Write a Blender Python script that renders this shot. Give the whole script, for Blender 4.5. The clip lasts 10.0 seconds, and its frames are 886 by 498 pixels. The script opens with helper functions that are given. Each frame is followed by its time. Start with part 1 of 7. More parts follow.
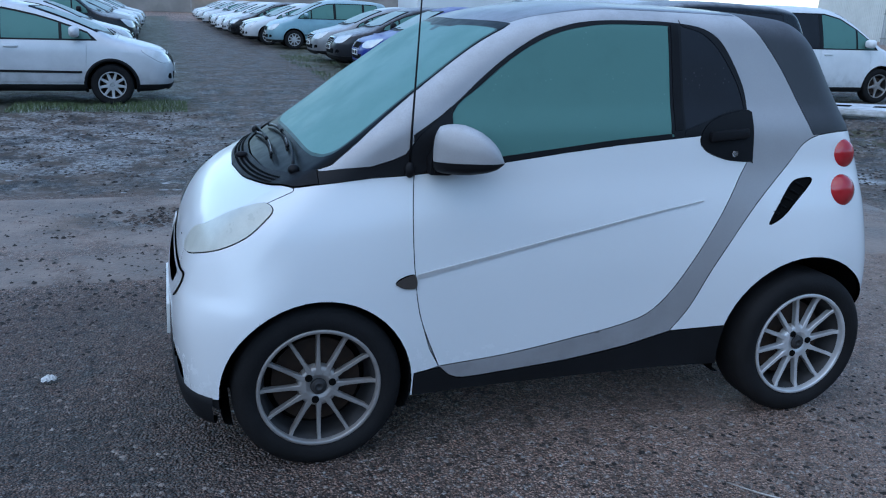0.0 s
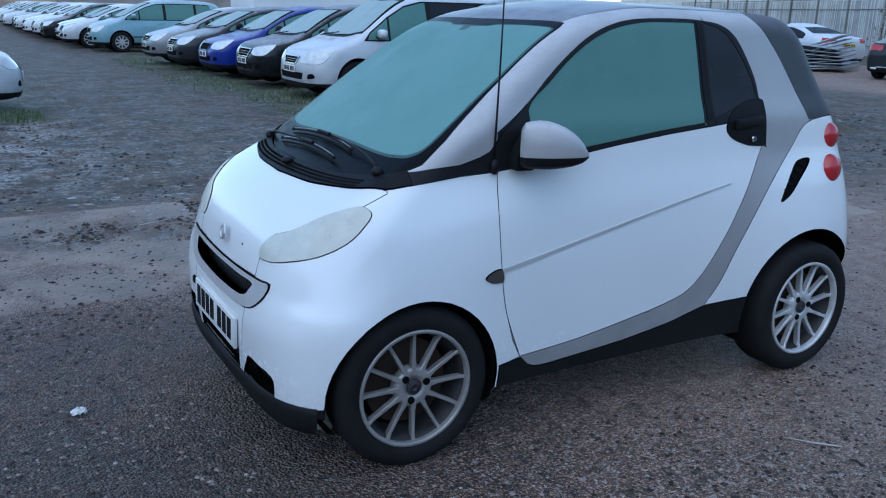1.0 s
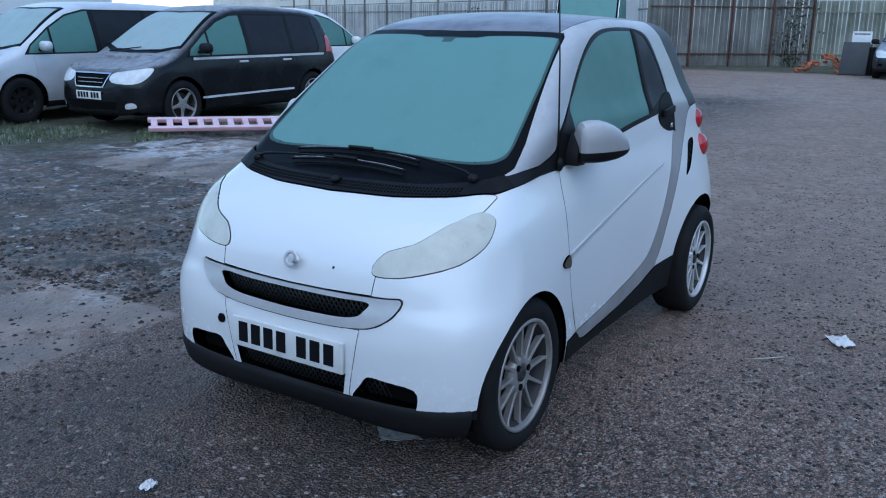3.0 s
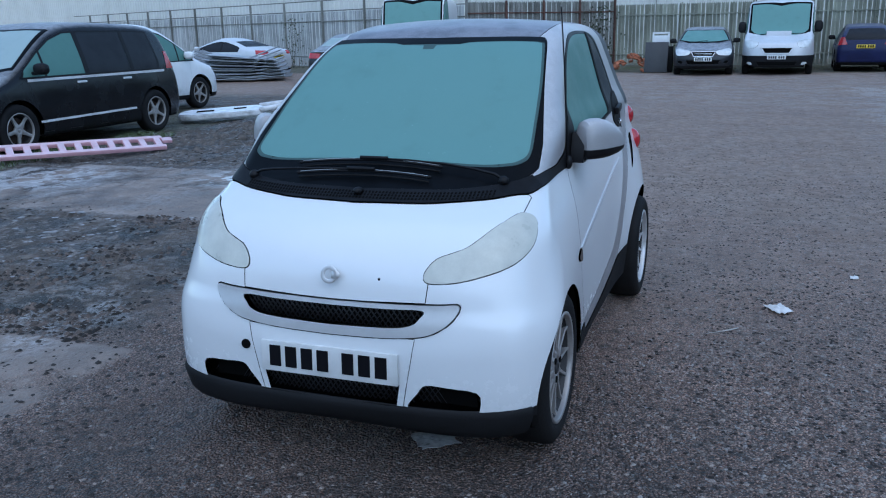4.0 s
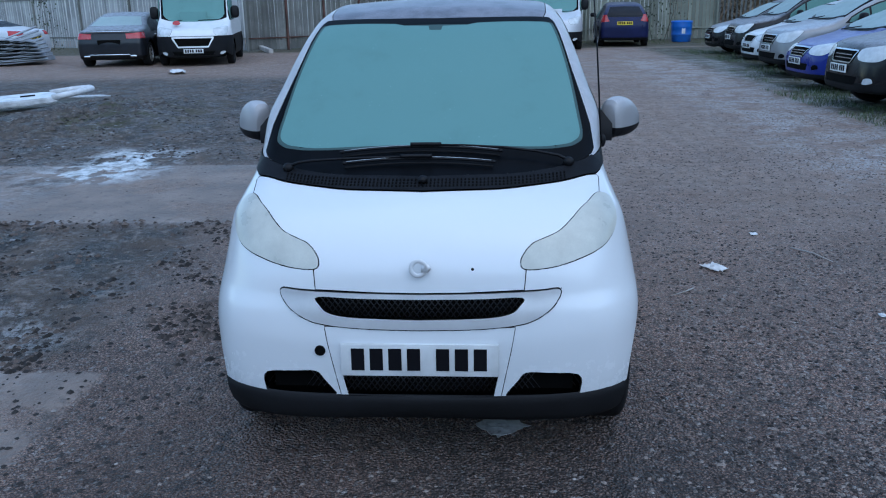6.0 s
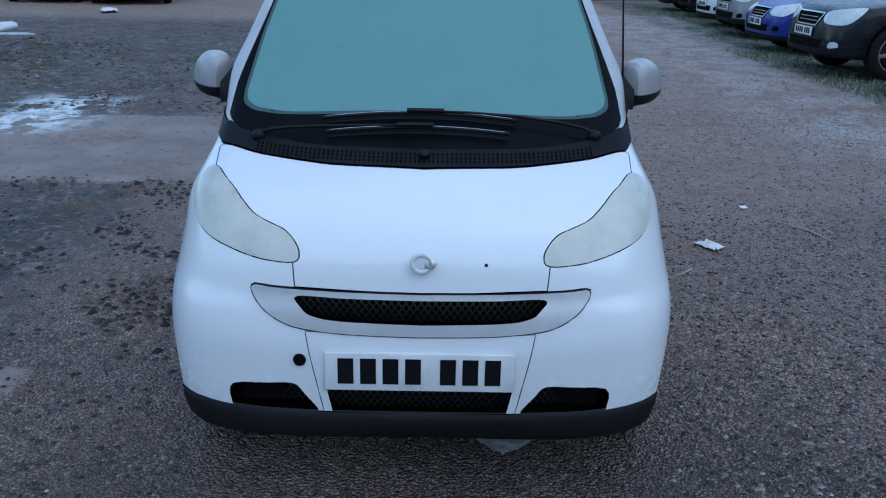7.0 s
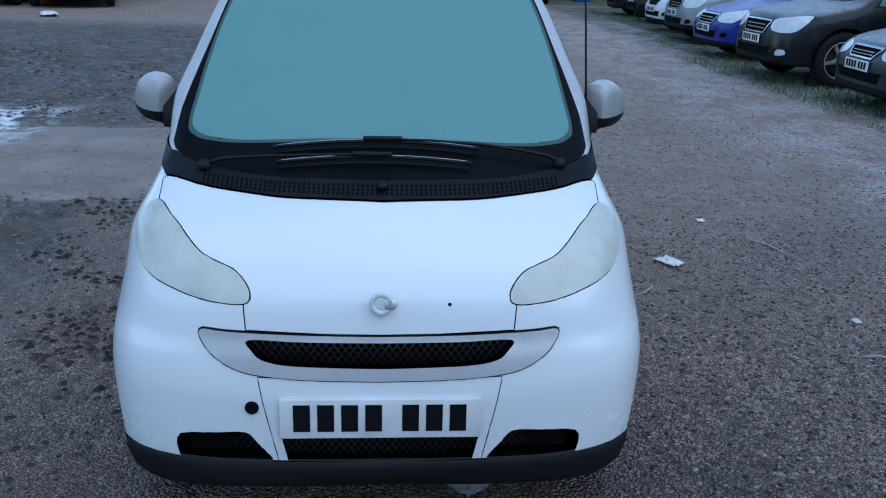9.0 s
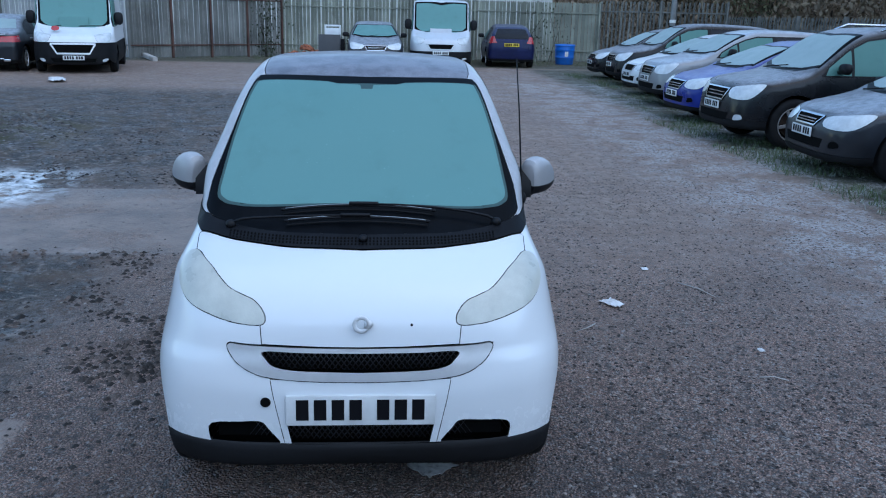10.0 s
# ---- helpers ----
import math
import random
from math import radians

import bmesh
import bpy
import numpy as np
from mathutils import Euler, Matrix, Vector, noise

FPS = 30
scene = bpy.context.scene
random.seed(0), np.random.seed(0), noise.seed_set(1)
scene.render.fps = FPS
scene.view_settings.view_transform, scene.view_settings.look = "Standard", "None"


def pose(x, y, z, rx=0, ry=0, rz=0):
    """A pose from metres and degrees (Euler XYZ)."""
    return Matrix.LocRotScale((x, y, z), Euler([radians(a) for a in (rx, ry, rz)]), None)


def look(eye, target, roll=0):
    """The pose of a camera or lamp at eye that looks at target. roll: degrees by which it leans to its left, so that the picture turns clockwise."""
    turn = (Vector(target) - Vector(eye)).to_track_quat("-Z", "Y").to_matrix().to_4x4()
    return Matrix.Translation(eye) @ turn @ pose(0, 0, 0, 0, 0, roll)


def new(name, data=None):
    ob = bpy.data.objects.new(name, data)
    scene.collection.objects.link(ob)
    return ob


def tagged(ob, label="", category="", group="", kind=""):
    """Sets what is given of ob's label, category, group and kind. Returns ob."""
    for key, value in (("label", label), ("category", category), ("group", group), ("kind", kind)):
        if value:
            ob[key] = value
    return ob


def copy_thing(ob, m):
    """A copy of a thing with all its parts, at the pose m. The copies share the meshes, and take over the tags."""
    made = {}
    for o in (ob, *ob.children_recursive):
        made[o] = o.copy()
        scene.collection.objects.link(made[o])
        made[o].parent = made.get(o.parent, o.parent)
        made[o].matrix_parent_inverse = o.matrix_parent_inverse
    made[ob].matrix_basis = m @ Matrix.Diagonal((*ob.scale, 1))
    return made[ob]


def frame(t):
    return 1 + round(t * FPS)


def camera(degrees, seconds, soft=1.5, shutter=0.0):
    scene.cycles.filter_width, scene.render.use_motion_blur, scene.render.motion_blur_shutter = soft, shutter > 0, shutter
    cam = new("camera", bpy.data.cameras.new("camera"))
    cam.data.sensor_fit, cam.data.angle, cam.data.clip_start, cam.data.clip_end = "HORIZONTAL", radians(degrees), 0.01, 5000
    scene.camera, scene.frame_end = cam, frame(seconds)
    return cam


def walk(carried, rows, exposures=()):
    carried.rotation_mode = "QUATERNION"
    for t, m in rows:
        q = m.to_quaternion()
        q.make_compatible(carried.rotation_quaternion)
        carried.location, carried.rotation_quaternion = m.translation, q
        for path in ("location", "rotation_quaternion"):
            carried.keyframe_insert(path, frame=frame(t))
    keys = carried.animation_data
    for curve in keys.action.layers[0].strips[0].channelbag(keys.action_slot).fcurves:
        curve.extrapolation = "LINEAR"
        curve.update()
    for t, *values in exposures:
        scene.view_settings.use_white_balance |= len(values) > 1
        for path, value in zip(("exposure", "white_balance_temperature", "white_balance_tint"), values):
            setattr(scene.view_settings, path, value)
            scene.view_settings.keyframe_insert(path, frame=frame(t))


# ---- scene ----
cam = camera(55.6, 10.0, 1.1)
PATH = [
    (0, (0.423, 3.245, 1.504), (-0.176, 1.419, 0.951), 1.9),
    (0.5, (0.829, 3.086, 1.485), (0.054, 1.327, 0.934), 1.6),
    (1, (1.226, 2.953, 1.487), (0.255, 1.292, 0.942), 1.4),
    (1.5, (1.616, 2.807, 1.503), (0.464, 1.266, 0.955), 1.0),
    (2, (1.93, 2.526, 1.492), (0.617, 1.122, 0.938), 0.8),
    (2.5, (2.243, 2.255, 1.473), (0.758, 1.026, 0.94), 0.7),
    (2.7, (2.357, 2.142, 1.5), (0.813, 0.986, 0.97), 0.7),
    (4, (2.868, 1.303, 1.492), (1.05, 0.639, 0.989), -1.1),
    (4.5, (2.978, 0.961, 1.478), (1.108, 0.469, 0.967), -1.9),
    (5, (3.049, 0.655, 1.5), (1.143, 0.347, 0.977), -2.9),
    (5.2, (3.069, 0.54, 1.508), (1.158, 0.297, 0.972), -2.5),
    (6.3, (2.911, 0.195, 1.52), (1.001, 0.096, 0.937), -0.7),
    (6.5, (2.814, 0.153, 1.51), (0.911, 0.086, 0.899), -0.3),
    (7, (2.533, 0.038, 1.491), (0.649, 0.055, 0.821), 1.2),
    (7.5, (2.21, 0.039, 1.482), (0.323, 0.031, 0.821), 0.1),
    (8, (2.052, 0.046, 1.49), (0.178, 0.101, 0.793), 1.6),
    (8.5, (2.099, 0.061, 1.494), (0.236, 0.167, 0.776), 2.1),
    (9, (2.387, 0.018, 1.538), (0.505, 0.147, 0.875), 1.6),
    (9.5, (2.756, 0.031, 1.629), (0.856, 0.181, 1.023), 1.9),
    (10, (3.162, 0.068, 1.736), (1.241, 0.214, 1.199), 1.5),
]
walk(cam, [(t, look(eye, target, roll)) for t, eye, target, roll in PATH], [(0, 1.13, 6230, 2), (5.5, 1.13, 6230, 2), (7, 1.02, 6150, 1), (8, 0.83, 5950, 0), (8.5, 0.98, 5980, 0), (9.2, 1.11, 6150, 1), (10, 1.20, 6230, 2)])


# ---- light ----
SUN_TURN, SUN_HEIGHT = 62.0, 56.0
world = bpy.data.worlds.new("sky")
scene.world = world
world.use_nodes = True
wn = world.node_tree
sky = wn.nodes.new("ShaderNodeTexSky")
sky.sky_type = "NISHITA"
sky.sun_disc = False
sky.sun_elevation, sky.sun_rotation = radians(SUN_HEIGHT), radians(SUN_TURN)
sky.air_density, sky.dust_density, sky.ozone_density = 1.0, 0.3, 3.0
wn.links.new(sky.outputs[0], wn.nodes["Background"].inputs[0])
wn.nodes["Background"].inputs[1].default_value = 0.15
sun = new("sun", bpy.data.lights.new("sun", "SUN"))
sun.data.energy, sun.data.angle, sun.data.color = 0.5, radians(100), (1.0, 0.95, 0.9)
sun_way = Vector((math.sin(radians(SUN_TURN)) * math.cos(radians(SUN_HEIGHT)), math.cos(radians(SUN_TURN)) * math.cos(radians(SUN_HEIGHT)), math.sin(radians(SUN_HEIGHT))))
sun.matrix_world = look(sun_way * 50, (0, 0, 0))


# ---- materials ----
def nodes_of(name):
    m = bpy.data.materials.new(name)
    m.use_nodes = True
    t = m.node_tree
    return m, t, t.nodes["Principled BSDF"]


def node(t, kind, **values):
    n = t.nodes.new(kind)
    for key, v in values.items():
        n.inputs[key.replace("_", " ")].default_value = v
    return n


def mix(t, fac, a, b, blend="MIX"):
    """Mixes two colours; each of the three may be a socket or a value."""
    n = t.nodes.new("ShaderNodeMix")
    n.data_type, n.blend_type = "RGBA", blend
    for i, v in ((0, fac), (6, a), (7, b)):
        if isinstance(v, bpy.types.NodeSocket):
            t.links.new(v, n.inputs[i])
        else:
            n.inputs[i].default_value = v if i == 0 else (*v[:3], 1)
    return n.outputs[2]


def maths(t, op, a, b=0.0):
    n = t.nodes.new("ShaderNodeMath")
    n.operation = op
    for i, v in enumerate((a, b)):
        if isinstance(v, bpy.types.NodeSocket):
            t.links.new(v, n.inputs[i])
        else:
            n.inputs[i].default_value = v
    return n.outputs[0]


def ramp(t, value, a, b, low=0.0, high=1.0):
    """value from a to b, spread over low to high, eased."""
    n = t.nodes.new("ShaderNodeMapRange")
    n.interpolation_type = "SMOOTHSTEP"
    t.links.new(value, n.inputs[0])
    for i, v in enumerate((a, b, low, high)):
        n.inputs[i + 1].default_value = v
    return n.outputs[0]


def grain(t, where, scale, detail=4.0, rough=0.55):
    n = node(t, "ShaderNodeTexNoise", Scale=scale, Detail=detail, Roughness=rough)
    t.links.new(where, n.inputs["Vector"])
    return n.outputs[0]


def place(t):
    return t.nodes.new("ShaderNodeNewGeometry").outputs["Position"]


def raised(t, bsdf, height, strength, distance=0.01):
    n = node(t, "ShaderNodeBump", Strength=strength, Distance=distance)
    t.links.new(height, n.inputs["Height"])
    t.links.new(n.outputs[0], bsdf.inputs["Normal"])


def surface(name, colour, rough=0.5, metal=0.0, vary=0.15, scale=3.0, fine=60.0, bump=0.0, frost=0.0, coat=0.0, dirt=0.0, frost_colour=(0.62, 0.68, 0.76), random=0.0, spec=0.5, level=(0.25, 0.85)):
    """A surface with stains at a large scale, grain at a fine one, and, where asked, frost on what faces up and road dirt low down."""
    m, t, b = nodes_of(name)
    where = place(t)
    large, small = grain(t, where, scale), grain(t, where, fine, 3)
    c = mix(t, ramp(t, large, 0.3, 0.7), [v * (1 - vary) for v in colour], [min(1, v * (1 + vary)) for v in colour])
    c = mix(t, ramp(t, small, 0.35, 0.7, 0, 0.5 * vary + 0.04), c, [v * 0.6 for v in colour])
    if random:
        info = t.nodes.new("ShaderNodeObjectInfo").outputs["Random"]
        c = mix(t, ramp(t, info, 0, 1, 0, random), c, [v * 0.45 for v in colour])
    r = maths(t, "ADD", ramp(t, large, 0.25, 0.75, -0.05, 0.08), rough)
    if dirt:
        sep = t.nodes.new("ShaderNodeSeparateXYZ")
        t.links.new(where, sep.inputs[0])
        low = maths(t, "MULTIPLY", ramp(t, sep.outputs[2], 0.7, 0.1), ramp(t, grain(t, where, 7.0), 0.35, 0.8, 0.05, dirt))
        c = mix(t, low, c, (0.085, 0.075, 0.066))
        r = maths(t, "ADD", r, maths(t, "MULTIPLY", low, 0.4))
    if frost:
        sep = t.nodes.new("ShaderNodeSeparateXYZ")
        t.links.new(t.nodes.new("ShaderNodeNewGeometry").outputs["Normal"], sep.inputs[0])
        up = ramp(t, sep.outputs[2], *level)
        patch = ramp(t, grain(t, where, 9.0, 6, 0.65), 0.3, 0.62, 0.45, 1.0)
        speck = ramp(t, grain(t, where, 220.0, 2), 0.3, 0.6, 0.6, 1.0)
        cover = maths(t, "MULTIPLY", maths(t, "MULTIPLY", up, patch), maths(t, "MULTIPLY", speck, frost))
        c = mix(t, cover, c, frost_colour)
        r = maths(t, "ADD", r, maths(t, "MULTIPLY", cover, 0.5))
        t.links.new(maths(t, "MULTIPLY", maths(t, "SUBTRACT", 1.0, cover), metal), b.inputs["Metallic"])
    else:
        b.inputs["Metallic"].default_value = metal
    t.links.new(c, b.inputs["Base Color"])
    t.links.new(r, b.inputs["Roughness"])
    b.inputs["Coat Weight"].default_value = coat
    b.inputs["Coat Roughness"].default_value = 0.12
    b.inputs["Specular IOR Level"].default_value = spec
    if bump:
        raised(t, b, small, bump)
    return m


def iced_glass(name, colour, clear=(0.012, 0.02, 0.022), cover=0.95):
    """Tinted glass under a film of hoar frost, with streaks and specks of thicker ice."""
    m, t, b = nodes_of(name)
    where = place(t)
    patch = ramp(t, grain(t, where, 5.0, 5, 0.6), 0.2, 0.5, cover * 0.88, cover)
    grit = ramp(t, grain(t, where, 420.0, 2), 0.25, 0.75, 0.75, 1.15)
    c = mix(t, patch, clear, colour)
    v = node(t, "ShaderNodeTexVoronoi", Scale=55.0)
    t.links.new(where, v.inputs["Vector"])
    speck = maths(t, "MULTIPLY", ramp(t, v.outputs["Distance"], 0.22, 0.08), ramp(t, grain(t, where, 11.0, 3), 0.55, 0.70, 0, 0.35))
    c = mix(t, speck, c, [0.10 + 1.4 * v for v in colour])
    t.links.new(c, b.inputs["Base Color"])
    t.links.new(maths(t, "MULTIPLY", ramp(t, grain(t, where, 4.0), 0.3, 0.7, 0.42, 0.62), grit), b.inputs["Roughness"])
    b.inputs["Specular IOR Level"].default_value = 0.22
    raised(t, b, grain(t, where, 300.0, 3), 0.06, 0.002)
    return m


def glossy_white():
    """Clean white car paint: fine orange peel, faint road film low down, no stains."""
    m, t, b = nodes_of("white_paint")
    where = place(t)
    sep = t.nodes.new("ShaderNodeSeparateXYZ")
    t.links.new(where, sep.inputs[0])
    film = maths(t, "MULTIPLY", ramp(t, sep.outputs[2], 0.55, 0.15), ramp(t, grain(t, where, 26.0, 5, 0.7), 0.45, 0.75, 0.02, 0.07))
    c = mix(t, ramp(t, grain(t, where, 1.3, 2), 0.3, 0.7), (0.70, 0.72, 0.73), (0.73, 0.745, 0.755))
    t.links.new(mix(t, film, c, (0.13, 0.115, 0.10)), b.inputs["Base Color"])
    t.links.new(maths(t, "ADD", 0.26, maths(t, "MULTIPLY", film, 0.8)), b.inputs["Roughness"])
    b.inputs["Coat Weight"].default_value = 0.6
    b.inputs["Coat Roughness"].default_value = 0.10
    raised(t, b, grain(t, where, 260.0, 2), 0.02, 0.001)
    return m


WHITE = glossy_white()
SILVER = surface("silver_paint", (0.33, 0.325, 0.33), 0.45, 0.15, vary=0.06, fine=140, bump=0.05, frost=0.65, coat=0.35, dirt=0.4, frost_colour=(0.57, 0.58, 0.61))
SATIN = surface("satin_silver", (0.60, 0.60, 0.60), 0.4, 0.45, vary=0.08)
BLACK_PLASTIC = surface("black_plastic", (0.008, 0.0085, 0.010), 0.6, vary=0.3, fine=150, bump=0.12, frost=0.04, dirt=0.06, spec=0.12, frost_colour=(0.25, 0.27, 0.3))
DARK_PLASTIC = surface("dark_panel", (0.028, 0.029, 0.033), 0.5, vary=0.2, frost=0.4, frost_colour=(0.24, 0.25, 0.29))
GLOSS_BLACK = surface("black_glass_edge", (0.0025, 0.003, 0.004), 0.32, vary=0.2, scale=14, frost=0.015, frost_colour=(0.12, 0.15, 0.17), spec=0.05)
COWL = surface("cowl_plastic", (0.0055, 0.006, 0.0075), 0.5, vary=0.3, scale=18, fine=150, bump=0.12, frost=0.025, spec=0.10, frost_colour=(0.22, 0.24, 0.28))
ROOF = surface("frosted_roof", (0.035, 0.036, 0.045), 0.34, vary=0.12, frost=0.62, frost_colour=(0.36, 0.37, 0.42), coat=0.3)
RUBBER = surface("tyre_rubber", (0.011, 0.011, 0.012), 0.75, vary=0.3, scale=9, fine=120, bump=0.2, dirt=0.04, spec=0.15)
TRIM = surface("rubber_trim", (0.007, 0.007, 0.0085), 0.5, vary=0.2, spec=0.2)
# near-black: shade inside gaps, hollows and openings is put into this colour
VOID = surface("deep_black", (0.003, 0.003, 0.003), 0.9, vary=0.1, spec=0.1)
ALLOY = surface("alloy_wheel", (0.36, 0.342, 0.330), 0.38, 0.45, vary=0.15, scale=14, dirt=0.25)
BARREL = surface("grimy_wheel_barrel", (0.030, 0.029, 0.030), 0.6, 0.2, vary=0.4, scale=20)
THIN_ICE = iced_glass("thin_ice_rim", (0.055, 0.105, 0.10), cover=0.8)
ALLOY_BRIGHT = surface("bright_alloy", (0.58, 0.58, 0.585), 0.34, 0.4, vary=0.1, scale=14)
BRAKE = surface("rusty_brake_disc", (0.035, 0.02, 0.013), 0.75, 0.2, vary=0.4, scale=25)
LENS = surface("hazed_lamp_lens", (0.52, 0.52, 0.46), 0.3, vary=0.12, scale=8, fine=200, coat=0.4)
LENS_CLEAR = surface("lamp_lens", (0.58, 0.60, 0.61), 0.12, vary=0.12, scale=9, coat=0.6)
RED_LENS = surface("red_tail_lens", (0.38, 0.012, 0.018), 0.2, vary=0.12, scale=12, coat=0.6)
AMBER = surface("smoked_lens", (0.06, 0.05, 0.045), 0.25, vary=0.2)
FROST_TEAL = iced_glass("iced_windscreen", (0.128, 0.268, 0.252))
FROST_GREEN = iced_glass("iced_side_glass", (0.092, 0.205, 0.182))
DARK_GLASS = iced_glass("dark_privacy_glass", (0.016, 0.018, 0.024), clear=(0.006, 0.007, 0.009), cover=0.6)
FROST_WHITE = iced_glass("frosted_white_glass", (0.32, 0.41, 0.41), cover=0.92)
CHROME = surface("chrome", (0.62, 0.63, 0.65), 0.18, 1.0, vary=0.05)
BRIGHT_TRIM = surface("bright_trim", (0.72, 0.73, 0.75), 0.3, 0.3, vary=0.06)
PLATE_WHITE = surface("plate_white", (0.72, 0.73, 0.72), 0.4, vary=0.05, dirt=0.5)
PLATE_YELLOW = surface("plate_yellow", (0.70, 0.50, 0.05), 0.4, vary=0.06, dirt=0.2)
RIME = surface("hoar_frost", (0.42, 0.45, 0.48), 0.8, vary=0.3, scale=40)
INK = surface("black_print", (0.006, 0.006, 0.008), 0.6, vary=0.1, spec=0.12)


# ---- building blocks ----
def thing(name, label, category, group="", m=None):
    ob = new(name)
    ob.empty_display_size = 0.2
    ob.matrix_world = m or Matrix()
    return tagged(ob, label, category, group)


def mesh_of(name, verts, faces, material, normals=None, smooth=False):
    me = bpy.data.meshes.new(name)
    me.from_pydata([tuple(v) for v in verts], [], faces)
    me.materials.append(material)
    if smooth or normals is not None:
        me.polygons.foreach_set("use_smooth", [True] * len(me.polygons))
    if normals is not None:
        me.normals_split_custom_set(normals)
    return me


def child(name, me, parent, label="", m=None):
    ob = new(name, me)
    ob.parent = parent
    if m is not None:
        ob.matrix_local = m
    return tagged(ob, label)


def soft_edges(bm, angle=0.6):
    for f in bm.faces:
        f.smooth = True
    for e in bm.edges:
        if len(e.link_faces) == 2 and e.calc_face_angle(0) > angle:
            e.smooth = False


def part(name, bm, material, parent, label="", m=None, angle=0.6):
    """Links a bmesh as one mesh object under a thing or a part."""
    soft_edges(bm, angle)
    me = bpy.data.meshes.new(name)
    bm.to_mesh(me)
    bm.free()
    me.materials.append(material)
    return child(name, me, parent, label, m)


def box(sx, sy, sz, at=(0, 0, 0), bevel=0.0, turn=None):
    """A block, its edges rounded by bevel, turned and then moved."""
    bm = bmesh.new()
    bmesh.ops.create_cube(bm, size=1.0)
    bmesh.ops.scale(bm, vec=(sx, sy, sz), verts=bm.verts)
    if bevel:
        bmesh.ops.bevel(bm, geom=bm.edges[:], offset=bevel, segments=2, affect="EDGES", profile=0.6)
    if turn is not None:
        bmesh.ops.rotate(bm, cent=(0, 0, 0), matrix=turn, verts=bm.verts)
    bmesh.ops.translate(bm, vec=at, verts=bm.verts)
    return bm


def joined(*some):
    """Several bmeshes as one."""
    out = bmesh.new()
    for bm in some:
        vs = {v: out.verts.new(v.co) for v in bm.verts}
        for f in bm.faces:
            out.faces.new([vs[v] for v in f.verts])
        bm.free()
    return out


def slab(outline, thick, bevel=0.0, axis="x", at=(0, 0, 0)):
    """A flat piece cut to an outline (two numbers a point), thick along an axis."""
    n = len(outline)
    lay = {"x": lambda u, w, h: (h, u, w), "y": lambda u, w, h: (u, h, w), "z": lambda u, w, h: (u, w, h)}[axis]
    verts = [lay(u, w, h) for h in (-thick / 2, thick / 2) for u, w in outline]
    bm = grown(verts, [tuple(range(n))[::-1], tuple(range(n, 2 * n))] + [(i, (i + 1) % n, n + (i + 1) % n, n + i) for i in range(n)])
    bmesh.ops.recalc_face_normals(bm, faces=bm.faces)
    if bevel:
        bmesh.ops.bevel(bm, geom=[e for f in bm.faces if len(f.verts) == n for e in f.edges], offset=bevel, segments=2, affect="EDGES")
    bmesh.ops.translate(bm, vec=at, verts=bm.verts)
    return bm


def lathe(profile, steps=48, axis="y"):
    """A ring turned from (radius, along) pairs about an axis; open at its ends."""
    verts, faces, n = [], [], len(profile)
    for i in range(steps):
        a = 2 * math.pi * i / steps
        for r, h in profile:
            verts.append((r * math.cos(a), h, r * math.sin(a)) if axis == "y" else (r * math.cos(a), r * math.sin(a), h))
    for i in range(steps):
        j = (i + 1) % steps
        for k in range(n - 1):
            q = (i * n + k, i * n + k + 1, j * n + k + 1, j * n + k)
            faces.append(q if axis == "y" else q[::-1])
    return verts, faces


def grown(verts, faces):
    bm = bmesh.new()
    vs = [bm.verts.new(v) for v in verts]
    for f in faces:
        try:
            bm.faces.new([vs[i] for i in f])
        except ValueError:
            pass
    return bm


def tube(points, radius, sides=8, taper=1.0):
    """A round bar along points, closed at both ends."""
    bm = bmesh.new()
    rings = []
    for i, p in enumerate(points):
        p = Vector(p)
        way = (Vector(points[min(i + 1, len(points) - 1)]) - Vector(points[max(i - 1, 0)])).normalized()
        q = way.to_track_quat("Z", "Y")
        r = radius * (1 + (taper - 1) * i / max(1, len(points) - 1))
        rings.append([bm.verts.new(p + q @ Vector((r * math.cos(a), r * math.sin(a), 0))) for a in np.linspace(0, 2 * math.pi, sides, endpoint=False)])
    for a, b in zip(rings, rings[1:]):
        for i in range(sides):
            j = (i + 1) % sides
            bm.faces.new((a[i], a[j], b[j], b[i]))
    bm.faces.new(rings[0][::-1])
    bm.faces.new(rings[-1])
    return bm


def ball(rx, ry, rz, at=(0, 0, 0), u=20, v=12, squash=None):
    bm = bmesh.new()
    bmesh.ops.create_uvsphere(bm, u_segments=u, v_segments=v, radius=1.0)
    for w in bm.verts:
        if squash:
            w.co = squash(w.co)
        w.co = Vector((w.co.x * rx + at[0], w.co.y * ry + at[1], w.co.z * rz + at[2]))
    return bm


